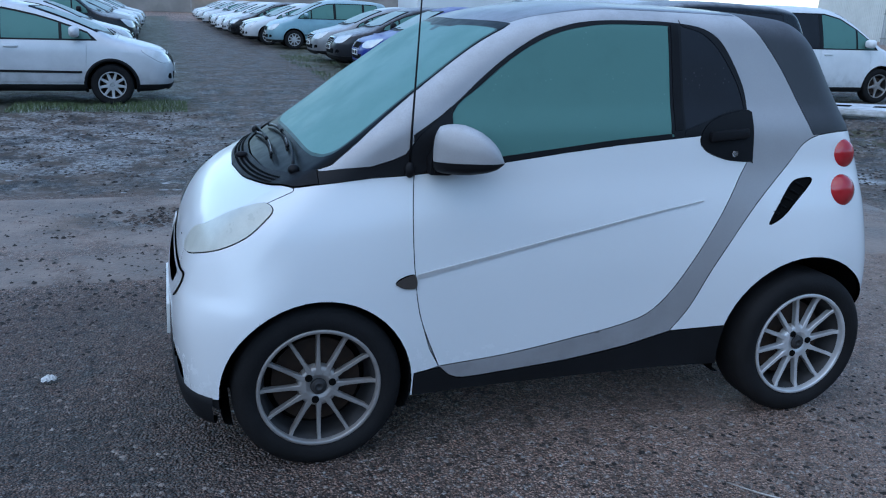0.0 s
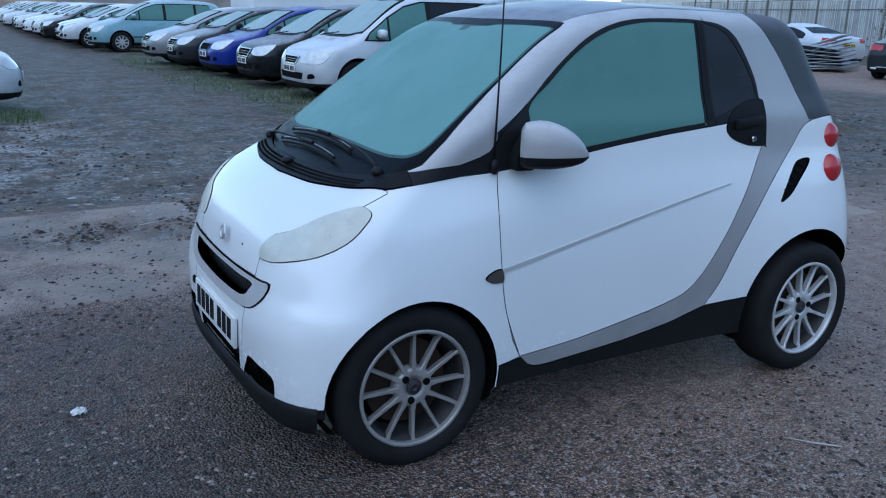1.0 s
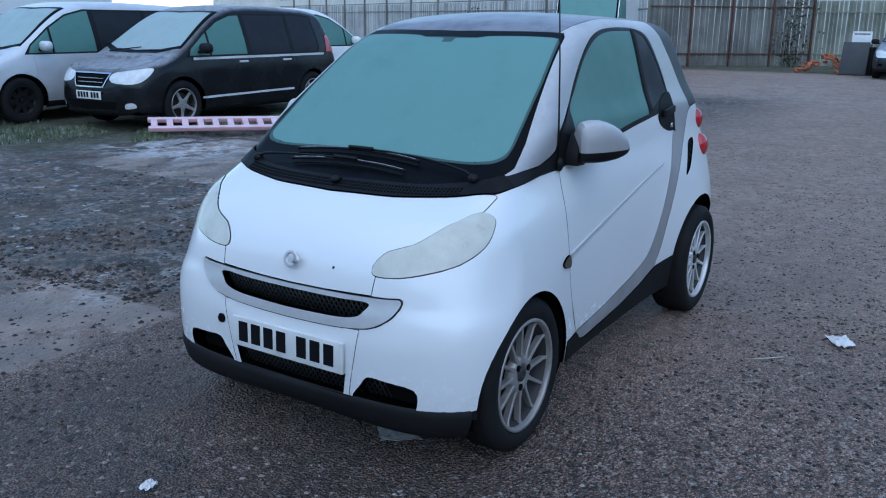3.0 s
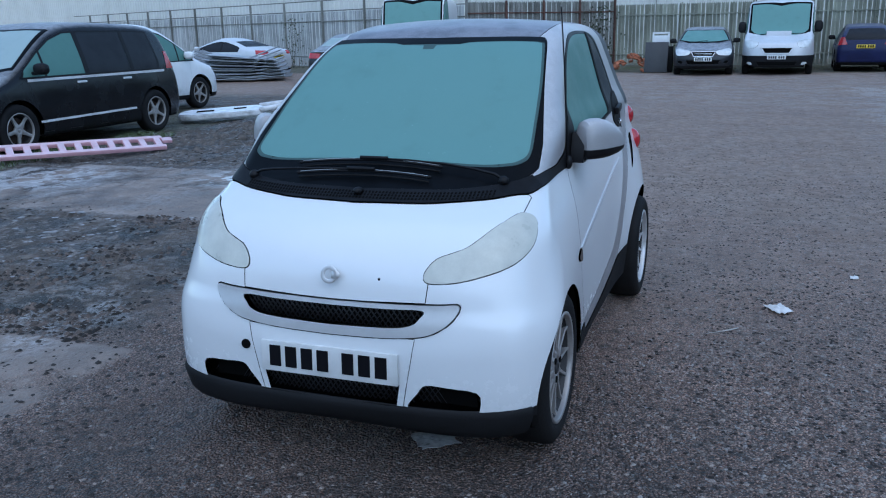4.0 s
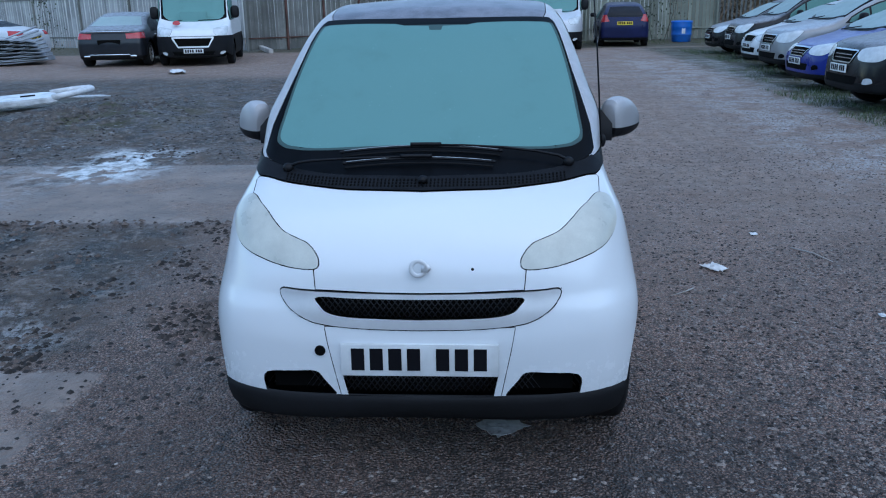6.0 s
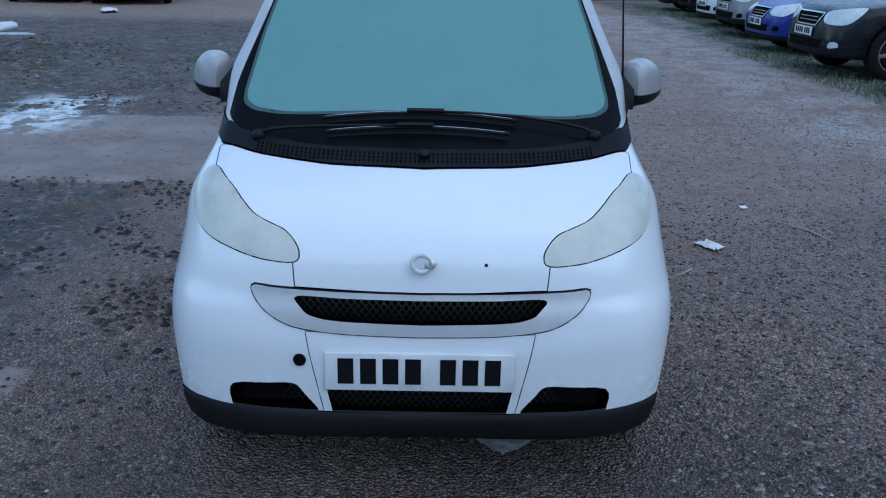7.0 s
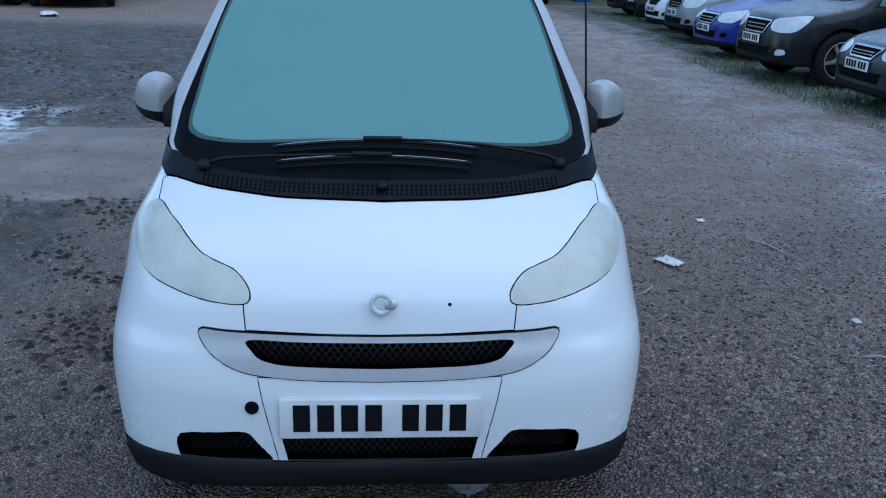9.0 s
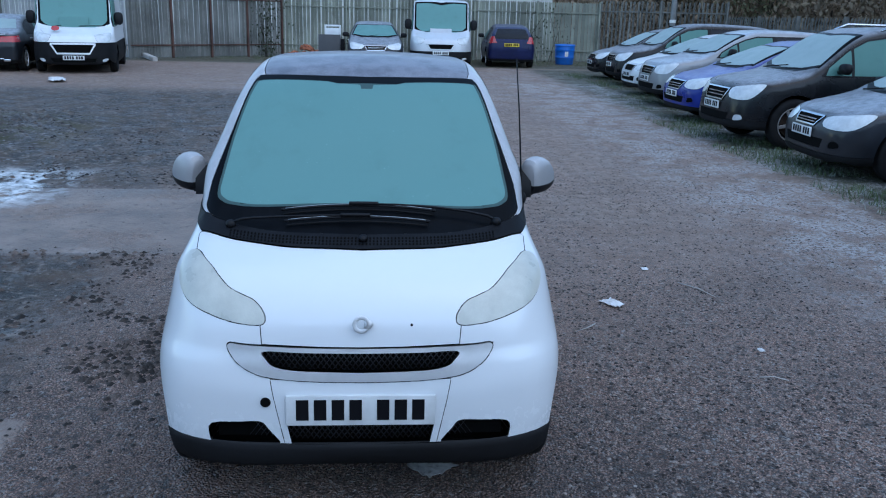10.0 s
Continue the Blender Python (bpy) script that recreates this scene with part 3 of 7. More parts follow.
def city_car():
    car = thing("city_car", "small white and silver two-seat car rimed with frost on tarmac", "car")
    shell = Shell(**CITY)
    skin = Skin(shell, 0.024, 1.6, 1.56)
    fore, aft, flank = (lambda x, y, z: x > 0.02), (lambda x, y, z: x < -1.2), (lambda x, y, z: y > 0.3)
    # painted zones, seen from the side: u is x
    skin.mark("fender", [(0.9, -0.1), (0.9, 0.99), (0.10, 0.985), (-0.02, 0.972), (-0.16, 0.968), (-0.319, 0.976), (-0.309, 0.82), (-0.314, 0.652), (-0.337, 0.495), (-0.368, 0.39), (-0.403, 0.322),
                         (-0.33, 0.305), (-0.315, -0.1)], 90)
    skin.mark("rear_quarter", [(-2.7, 1.095), *curved([(-2.007, 1.095), (-1.908, 1.083), (-1.837, 1.052), (-1.774, 0.985), (-1.626, 0.844), (-1.532, 0.724), (-1.449, 0.599), (-1.374, 0.459), (-1.303, 0.371)], 4, False),
                               (-1.537, 0.378), (-1.56, -0.1), (-2.7, -0.1)], 90, aft)
    skin.mark("rear_bumper", [(-2.7, 0.36), (-2.05, 0.36), (-2.05, -0.1), (-2.7, -0.1)], 90, aft)
    skin.mark("tailgate", [(-1.56, 1.75), *curved([(-1.585, 1.56), (-1.62, 1.50), (-1.677, 1.437), (-1.758, 1.327), (-1.826, 1.205), (-1.864, 1.124), (-1.885, 1.086)], 4, False), (-1.908, 1.084), (-2.007, 1.096), (-2.7, 1.096), (-2.7, 1.75)], 90, aft)
    skin.mark("sill", [(-0.315, 0.306), (-0.408, 0.317), *curved([(-0.44, 0.285), (-0.496, 0.268), (-0.666, 0.277), (-0.884, 0.294), (-1.109, 0.325), (-1.22, 0.350), (-1.303, 0.370)], 3, False), (-1.537, 0.379), (-1.6, -0.1), (-0.3, -0.1)], 90)
    door_edge = curved([(-0.319, 0.976), (-0.309, 0.82), (-0.314, 0.652), (-0.337, 0.495), (-0.403, 0.322)], 5, False)
    door_low = curved([(-0.403, 0.322), (-0.66, 0.341), (-0.965, 0.387), (-1.12, 0.418), (-1.21, 0.452), (-1.29, 0.525), (-1.375, 0.645), (-1.459, 0.778), (-1.547, 0.926), (-1.60, 1.03), (-1.60, 1.16)], 5, False)
    skin.mark("door", [*door_edge, *door_low[1:], (-1.40, 1.14), (-0.5, 1.06)], 90, flank)
    glass_top = [(-0.321, 1.105), (-0.453, 1.191), (-0.558, 1.278), (-0.664, 1.356), (-0.772, 1.418), (-0.882, 1.456), (-1.014, 1.476), (-1.216, 1.479), (-1.331, 1.474), (-1.433, 1.457), (-1.50, 1.414), (-1.55, 1.335), (-1.586, 1.246), (-1.592, 1.176)]
    skin.mark("window_seal", [*curved(glass_top, 4, False), (-1.40, 1.091), (-1.38, 1.089), (-1.067, 1.063), (-0.851, 1.040), (-0.624, 1.011), (-0.319, 0.977)], 90, flank)
    skin.mark("side_window", curved([(-0.455, 1.172), (-0.557, 1.258), (-0.663, 1.338), (-0.77, 1.400), (-0.879, 1.440), (-1.011, 1.462), (-1.146, 1.466), (-1.278, 1.464), (-1.281, 1.45), (-1.277, 1.323), (-1.266, 1.103),
                                     (-1.262, 1.098), (-1.045, 1.080), (-0.851, 1.058), (-0.623, 1.032), (-0.46, 1.012), (-0.452, 1.03)], 4), 90, flank)
    skin.mark("pillar_strip", [(-1.292, 1.47), (-1.322, 1.468), (-1.316, 1.11), (-1.280, 1.107)], 90, flank)
    skin.mark("quarter_window", curved([(-1.335, 1.462), (-1.345, 1.463), (-1.418, 1.443), (-1.475, 1.400), (-1.519, 1.340), (-1.560, 1.262), (-1.578, 1.19), (-1.57, 1.18), (-1.516, 1.174), (-1.426, 1.143), (-1.330, 1.112), (-1.324, 1.12)], 4), 90, flank)
    skin.mark("handle_plate", curved([(-1.387, 1.085), (-1.412, 1.125), (-1.476, 1.156), (-1.575, 1.176), (-1.606, 1.172), (-1.612, 1.15), (-1.609, 1.0), (-1.60, 0.993), (-1.51, 1.0), (-1.432, 1.024), (-1.392, 1.052)], 5), 90, flank)
    skin.mark("mirror_foot", [(0.045, 0.938), (0.02, 0.972), (-0.007, 0.983), (-0.09, 0.997), (-0.18, 1.004), (-0.254, 1.026), (-0.292, 1.043), (-0.34, 1.105), (-0.452, 1.192), (-0.452, 1.0), (-0.319, 0.979), (-0.178, 0.969), (0.0, 0.947)], 90, flank)
    skin.mark("bumper_lip", [(0.7, 0.0), (0.7, 0.262), (0.43, 0.262), (0.36, 0.266), (0.27, 0.275), (0.27, 0.0)], 90)
    skin.mark("side_vent", curved([(-1.868, 0.929), (-1.796, 0.921), (-1.753, 0.88), (-1.71, 0.821), (-1.678, 0.765), (-1.734, 0.789), (-1.80, 0.848), (-1.868, 0.907)], 4), 90, flank)
    skin.mark("repeater", curved([(-0.249, 0.634), (-0.277, 0.650), (-0.313, 0.653), (-0.317, 0.612), (-0.28, 0.611), (-0.254, 0.622)], 4), 90, flank)
    # seen from the front: u is y
    skin.mark("bonnet", [(-0.1, 0.613), (0.10, 0.614), (0.343, 0.624), (0.350, 0.70), (0.40, 0.74), (0.50, 0.79), (0.57, 0.84), (0.603, 0.876), (0.612, 0.93), (0.62, 1.2), (-0.1, 1.2)], 0, lambda x, y, z: x > 0.06)
    skin.mark("bumper_insert", [(-0.1, 0.50), (0.314, 0.507), (0.302, 0.435), (0.283, 0.34), (0.268, 0.262), (-0.1, 0.262)], 0, fore)
    skin.mark("grille_edge", [(-0.1, 0.4955), *curved([(0.0, 0.4955), (0.19, 0.4995), (0.31, 0.5105), (0.377, 0.528), (0.4325, 0.5645), (0.462, 0.608), (0.4525, 0.629), (0.392, 0.624), (0.2, 0.617), (0.0, 0.614)], 5, False), (-0.1, 0.614)], 0, fore)
    skin.mark("grille_surround", [(-0.1, 0.498), *curved([(0.0, 0.498), (0.19, 0.502), (0.31, 0.513), (0.375, 0.530), (0.430, 0.566), (0.459, 0.608), (0.45, 0.626), (0.392, 0.621), (0.2, 0.614), (0.0, 0.611)], 5, False), (-0.1, 0.611)], 0, fore)
    skin.mark("grille_hole", [(-0.1, 0.531), *curved([(0.0, 0.531), (0.215, 0.537), (0.296, 0.550), (0.326, 0.572), (0.334, 0.600), (0.2, 0.596), (0.0, 0.594)], 5, False), (-0.1, 0.594)], 0, fore)
    skin.mark("intake", [(-0.1, 0.260), (0.243, 0.262), (0.258, 0.340), (-0.1, 0.340)], 0, fore)
    skin.mark("intake", curved([(0.286, 0.250), (0.43, 0.246), (0.512, 0.250), (0.532, 0.285), (0.522, 0.335), (0.42, 0.346), (0.352, 0.348), (0.325, 0.320)], 3), 0, fore)
    skin.mark("headlamp", curved([(-0.040, 0.688), (-0.046, 0.713), (-0.022, 0.745), (0.008, 0.767), (0.045, 0.781), (0.09, 0.797), (0.145, 0.826), (0.205, 0.856), (0.285, 0.884), (0.328, 0.888), (0.358, 0.872),
                                  (0.350, 0.842), (0.308, 0.792), (0.226, 0.748), (0.122, 0.717), (0.03, 0.693)], 4), 45, fore)
    # seen from above
    above = lambda x, y, z: z > 0.86
    skin.mark("windscreen_edge", [*curved([(0.140, -0.05), (0.140, 0.0), (0.122, 0.28), (0.078, 0.436), (0.028, 0.545), (-0.017, 0.588), (-0.06, 0.605)], 4, False),
                                  *curved([(-0.15, 0.598), (-0.39, 0.545), (-0.64, 0.497), (-0.69, 0.478), (-0.702, 0.462), (-0.688, 0.36), (-0.665, 0.2), (-0.652, 0.0), (-0.652, -0.05)], 4, False)], "top", above)
    glass = curved([(-0.012, 0.0), (-0.018, 0.36), (-0.040, 0.49), (-0.062, 0.535), (-0.095, 0.556), (-0.165, 0.552), (-0.40, 0.523), (-0.62, 0.480), (-0.648, 0.462), (-0.648, 0.42), (-0.632, 0.30), (-0.612, 0.17)], 4, False)
    skin.mark("thaw_rim", [(-0.002, -0.05), *(p + np.array([0.010 if p[0] > -0.1 else -0.004, 0.010 * (p[1] > 0.44)]) for p in glass), (-0.598, 0.13), (-0.598, -0.05)], "top", above, only=("windscreen_edge",))
    skin.mark("windscreen", [(-0.012, -0.05), *glass, (-0.596, 0.13), (-0.588, 0.03), (-0.560, 0.025), (-0.556, -0.05)], "top", above)
    skin.mark("cowl", [*curved([(0.212, -0.05), (0.212, 0.0), (0.197, 0.225), (0.174, 0.345), (0.128, 0.495), (0.060, 0.608), (0.02, 0.655)], 4, False), (0.0, 0.72), (-0.014, 0.72), (-0.014, 0.60),
                       *curved([(-0.017, 0.592), (0.028, 0.549), (0.078, 0.440), (0.122, 0.284), (0.143, 0.0), (0.143, -0.05)], 4, False)], "top", above, only=("fender", "bonnet", "body", "mirror_foot"))
    skin.mark("fender", [(0.10, 0.80), (0.085, 0.931), (0.045, 0.938), (0.0, 0.947), (-0.10, 0.957), (-0.10, 0.80)], 90, lambda x, y, z: y > 0.55, only=("cowl",))
    skin.mark("roof", [(-0.652, -0.05), *curved([(-0.652, 0.0), (-0.665, 0.2), (-0.688, 0.36), (-0.70, 0.45)], 4, False), *curved([(-0.76, 0.462), (-1.0, 0.470), (-1.3, 0.472), (-1.60, 0.470)], 3, False), (-1.61, 0.2), (-1.61, -0.05)], "top", above, only=("body",))
    for x, z, r in ((0.01, 0.275, 0.316), (-1.868, 0.283, 0.352)):
        skin.mark("arch", circle(x, z, r, 48), 90, lambda x, y, z: y > 0.40)
        skin.mark("arch", [(x - 0.32, -0.2), (x + 0.32, -0.2), (x + 0.30, z), (x - 0.30, z)], 90, lambda x, y, z: (y > 0.40) & (z < 0.3))
    # panels
    skin.panel("body_frame", ("body",), SILVER, car, "silver safety frame rimed with frost")
    skin.panel("rear_quarter", ("rear_quarter",), WHITE, car)
    skin.panel("rear_bumper", ("rear_bumper",), BLACK_PLASTIC, car)
    skin.panel("tailgate", ("tailgate",), DARK_PLASTIC, car, "dark grey tailgate dulled by frost")
    skin.panel("bonnet", ("bonnet",), WHITE, car)
    skin.panel("bumper_insert", ("bumper_insert",), WHITE, car, gap=0.001)
    skin.panel("bumper_lip", ("bumper_lip",), BLACK_PLASTIC, car, "black lower bumper edge", gap=0.0005, lift=0.003)
    # the chin spoiler, wrapped round the nose down to the road
    plan = []
    for k in range(-30, 31):
        a = radians(3.0 * k)
        p = shell.land(np.array([[0.20, 0.0, 0.27]]), np.array([[0.20 + 1.2 * math.cos(a), 1.2 * math.sin(a), 0.27]]))[0]
        if p[0] > 0.318:
            plan.append((p[0], p[1], a))
    verts, faces = [], []
    rows = ((0.264, -0.006), (0.258, 0.006), (0.235, 0.009), (0.210, 0.003), (0.188, -0.008), (0.170, -0.024), (0.160, -0.048), (0.162, -0.09))
    for x, y, a in plan:
        for z, out in rows:
            end = min(1.0, abs(y) / 0.62) ** 6
            verts.append((x + out * math.cos(a), y + out * math.sin(a), z + 0.012 * end * (z > 0.2)))
    n = len(rows)
    faces = [(i * n + j, i * n + j + 1, (i + 1) * n + j + 1, (i + 1) * n + j) for i in range(len(plan) - 1) for j in range(n - 1)]
    child("chin_spoiler", mesh_of("chin_spoiler", verts, faces, BLACK_PLASTIC, smooth=True), car, "scuffed black plastic chin spoiler")
    skin.panel("grille_edge", ("grille_edge",), TRIM, car, "dark groove round the grille frame", gap=0.0003, lift=-0.001)
    skin.panel("grille_surround", ("grille_surround",), SATIN, car, "satin silver grille frame", gap=0.0004, lift=0.006, depth=0.03)
    skin.panel("cowl", ("cowl",), COWL, car, "black vented cowl", lift=0.006, depth=0.02)
    skin.panel("windscreen_edge", ("windscreen_edge",), GLOSS_BLACK, car, "black edge of the windscreen")
    skin.panel("thaw_rim", ("thaw_rim",), THIN_ICE, car, "thin clear ice round the windscreen", gap=-0.001, lift=0.0003)
    skin.panel("windscreen", ("windscreen",), FROST_TEAL, car, "frosted green-tinted windscreen", gap=-0.001, lift=0.0005)
    skin.panel("roof", ("roof",), ROOF, car, "dark roof panel white with frost")
    for s in (1, -1):
        skin.panel("front_wing", ("fender",), WHITE, car, "glossy white plastic front wing and bumper side", side=s)
        door = skin.panel("door", ("door",), WHITE, car, side=s)
        skin.panel("window_seal", ("window_seal",), TRIM, door, "black window seal", side=s, gap=0.0006, lift=0.002)
        skin.panel("side_window", ("side_window",), FROST_GREEN, door, "frosted side window", side=s, gap=0.0)
        skin.panel("pillar_strip", ("pillar_strip",), BLACK_PLASTIC, door, side=s, gap=0.0, lift=0.004)
        skin.panel("quarter_window", ("quarter_window",), DARK_GLASS, car, "dark quarter window", side=s, gap=0.0)
        hp = skin.panel("handle_plate", ("handle_plate",), BLACK_PLASTIC, door, "black door handle recess", side=s, gap=0.001, lift=0.004)
        skin.panel("mirror_foot", ("mirror_foot",), TRIM, door, side=s, gap=0.0006, lift=0.004)
        skin.panel("sill", ("sill",), BLACK_PLASTIC, car, "black sill", side=s, gap=0.0008, lift=0.004)
        lamp = skin.panel("headlamp", ("headlamp",), LENS, car, "hazed milky headlamp lens", side=s, gap=0.0019, lift=0.003, depth=0.03)
        skin.panel("side_vent", ("side_vent",), VOID, car, "black louvred side vent", side=s, gap=0.0, lift=-0.006)
        rep = skin.panel("side_repeater", ("repeater",), AMBER, car, "smoked side repeater lamp", side=s, gap=0.0005, lift=0.007, depth=0.012)
        # vent slats
        for k in range(5):
            u = k / 4
            x, z = -1.825 + 0.115 * u, 0.902 - 0.095 * u
            p = shell.land(np.array([[x, 0.2, z]]), np.array([[x, 1.2, z]]))[0]
            part("slat", box(0.052 - 0.022 * u, 0.010, 0.006, (x, s * (p[1] - 0.006), z), 0.001, Matrix.Rotation(radians(-25), 3, "Y")), COWL, car)
        # lever and lock
        y = 0.668
        part("lever", box(0.165, 0.022, 0.036, (-1.498, s * (y + 0.006), 1.093), 0.009, Matrix.Rotation(radians(s * 3), 3, "Z") @ Matrix.Rotation(radians(4), 3, "Y")), TRIM, hp, "black pull handle")
        v, f = lathe([(0.0, 0.004), (0.010, 0.004), (0.012, 0.0), (0.012, -0.01)], 20)
        child("lock", mesh_of("lock", v, f, CHROME), hp, "chrome lock barrel", pose(-1.523, s * (y + 0.015), 1.026, 0, 0, 0 if s > 0 else 180))
        # rubbing strip
        rows = [(-0.322, 0.648), (-0.539, 0.69), (-0.808, 0.745), (-1.068, 0.797), (-1.25, 0.832), (-1.40, 0.858)]
        p = shell.land(np.array([(x, 0.2, z) for x, z in rows]), np.array([(x, 1.3, z) for x, z in rows]))
        verts, faces = [], []
        for i, (x, yy, z) in enumerate(p):
            h = 0.0075 * (1 - 0.75 * i / 5)
            verts += [(x, s * (yy - 0.004), z - h - 0.002), (x, s * (yy + 0.004), z - h), (x, s * (yy + 0.004), z + h), (x, s * (yy - 0.004), z + h + 0.002)]
            if i:
                faces += [(4 * i - 4 + k, 4 * i + k, 4 * i + k + 1, 4 * i - 3 + k) for k in range(3)]
        bm = grown(verts, faces)
        bmesh.ops.recalc_face_normals(bm, faces=bm.faces)
        part("rubbing_strip", bm, SATIN, door, "grey rubbing strip")
        # mirror
        eye = part("mirror", mirror_shell(s, (0.0, 0.085), (0.06, 0.108), (0.3, 0.116), (0.55, 0.102), (0.78, 0.072), (0.93, 0.035), (1.0, 0.004)), SILVER, door, "rounded silver door mirror with frost")
        part("mirror_base", mirror_shell(s, (0.0, -0.030), (0.06, -0.040), (0.4, -0.044), (0.7, -0.036), (0.92, -0.020), (1.0, -0.004)), TRIM, eye, "black mirror base")
        part("mirror_arm", slab([(-0.36, 0.985), (-0.36, 1.035), (-0.40, 1.10), (-0.47, 1.10), (-0.47, 1.0), (-0.42, 0.982)], 0.07, 0.010, "y", (0, s * 0.685, 0)), TRIM, eye)
        # tail lamps
        for zz, xx, yy, r in ((1.005, -2.035, 0.634, 0.062), (0.868, -2.02, 0.674, 0.068)):
            part("tail_lamp", ball(r * 0.95, r * 0.8, r, (xx, s * yy, zz), 24, 16), RED_LENS, car, "round red tail lamp")
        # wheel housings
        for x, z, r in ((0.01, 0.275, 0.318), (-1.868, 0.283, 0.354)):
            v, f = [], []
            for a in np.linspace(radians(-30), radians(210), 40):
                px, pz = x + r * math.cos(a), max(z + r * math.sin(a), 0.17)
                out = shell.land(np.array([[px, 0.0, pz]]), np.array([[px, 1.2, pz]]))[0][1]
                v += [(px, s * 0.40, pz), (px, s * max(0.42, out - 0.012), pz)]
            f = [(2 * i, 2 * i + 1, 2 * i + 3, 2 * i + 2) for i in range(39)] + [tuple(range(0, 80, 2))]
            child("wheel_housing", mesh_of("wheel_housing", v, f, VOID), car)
    # liner under the panels, near-black to put the shade of gaps into colour
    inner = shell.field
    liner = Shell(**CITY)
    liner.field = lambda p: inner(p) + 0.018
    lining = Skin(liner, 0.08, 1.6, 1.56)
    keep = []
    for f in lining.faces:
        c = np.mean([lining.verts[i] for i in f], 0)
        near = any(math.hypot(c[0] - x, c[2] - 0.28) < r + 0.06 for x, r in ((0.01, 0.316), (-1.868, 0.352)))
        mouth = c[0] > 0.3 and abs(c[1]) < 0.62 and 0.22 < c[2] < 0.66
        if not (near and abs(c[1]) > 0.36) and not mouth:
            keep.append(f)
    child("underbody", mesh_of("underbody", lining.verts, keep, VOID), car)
    # honeycomb meshes behind the grille and the intakes
    def mesh_grid(name, y0, y1, z0, z1, x):
        bars = []
        n = int((y1 - y0) / 0.02)
        for k in range(n + 1):
            y = y0 + (y1 - y0) * k / n
            for tilt in (-1, 1):
                bars.append(box(0.006, 0.0035, (z1 - z0) * 1.25, (x - 0.2 * y * y, y, (z0 + z1) / 2), 0, Matrix.Rotation(radians(36 * tilt), 3, "X")))
        bm = joined(*bars)
        for vv in bm.verts:
            vv.co.z = min(max(vv.co.z, z0), z1)
        g = part(name, bm, DARK_PLASTIC, car, "black honeycomb mesh")
        # near-black plate behind the mesh, shade put into its colour
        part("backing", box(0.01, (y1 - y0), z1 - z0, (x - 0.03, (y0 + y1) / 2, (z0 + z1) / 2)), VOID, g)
    # added black plates hide bright ground under the nose and darken the grille
    part("grille_blackout", joined(box(0.02, 1.06, 0.50, (0.33, 0, 0.43)), box(0.10, 0.84, 0.02, (0.35, 0, 0.205))), VOID, car, "black plates added behind the grille to keep it dark")
    mesh_grid("grille", -0.335, 0.335, 0.525, 0.602, 0.415)
    mesh_grid("intake_mesh", -0.26, 0.26, 0.262, 0.345, 0.425)
    mesh_grid("intake_mesh", 0.29, 0.51, 0.262, 0.345, 0.412)
    mesh_grid("intake_mesh", -0.51, -0.29, 0.262, 0.345, 0.412)
    # badge: a plain ring with a wedge
    v, f = lathe([(0.019, -0.004), (0.019, 0.003), (0.021, 0.0045), (0.032, 0.0045), (0.034, 0.003), (0.034, -0.004)], 32)
    bm = grown(v, f)
    wedge = grown([(-0.010, y, z) for y in (0.0, 0.0045) for z in (-0.014, 0.014)] + [(-0.036, y, z) for y in (0.0, 0.0045) for z in (-0.016, 0.016)] + [(-0.047, 0.0, 0.0), (-0.047, 0.0045, 0.0)],
                  [(2, 3, 7, 6), (6, 7, 9), (0, 2, 6, 4), (1, 5, 7, 3), (4, 6, 9, 8), (5, 8, 9, 7), (0, 1, 3, 2)])
    bmesh.ops.recalc_face_normals(wedge, faces=wedge.faces)
    bm = joined(bm, wedge)
    part("badge", bm, SATIN, car, "plain satin ring badge", pose(0.431, 0, 0.700, 0, 0, -90) @ pose(0, 0, 0, 14, 0, 0) @ Matrix.Diagonal((0.9, 0.6, 0.9, 1)))
    v, f = lathe([(0.0, 0.0012), (0.0045, 0.001), (0.006, -0.002)], 10)
    p = shell.land(np.array([[0.1, 0.175, 0.69]]), np.array([[0.9, 0.175, 0.69]]))[0]
    child("paint_chip", mesh_of("paint_chip", v, f, COWL), car, "small dark stone chip", pose(*p, 0, 0, -90))
    # tow-eye hole
    v, f = lathe([(0.0, 0.0), (0.016, 0.0), (0.018, -0.004), (0.018, -0.02)], 24)
    child("tow_eye_hole", mesh_of("tow_eye_hole", v, f, VOID), car, "open round tow-eye hole", pose(0.4665, -0.331, 0.424, 0, 0, -90))
    plate(car, pose(0.472, 0, 0.398, 0, -2, 0))
    # cowl grating
    bm = box(0.0095, 0.0058, 0.006)
    slot = bpy.data.meshes.new("slot")
    bm.to_mesh(slot)
    bm.free()
    slot.materials.append(VOID)
    for k in range(-37, 38):
        for off in (-0.014, 0.0, 0.014):
            y = k * 0.0132
            x = 0.178 - 0.20 * y * y - 0.35 * y ** 4 + off
            p = shell.land(np.array([[x, y, 0.6]]), np.array([[x, y, 1.3]]))[0]
            child("slot", slot, car, "", pose(x, y, p[2] + 0.0055, 0, 27, 0))
    part("washer_jet", ball(0.024, 0.018, 0.013, (0.176, 0, 0.942), 14, 10), TRIM, car, "black washer jet")
    # wipers, lying across the foot of the screen
    def lay(x, y, up):
        p = shell.land(np.array([[x, y, 0.6]]), np.array([[x, y, 1.6]]))[0]
        nn = shell.normal(p[None])[0]
        return Vector(p + nn * up)
    def bowed(y0, y1, x_mid, x_end, up, steps=11):
        """Points laid along the screen from y0 to y1, bowed upwards in the middle."""
        out = []
        for u in np.linspace(0, 1, steps):
            k = 4 * u * (1 - u)
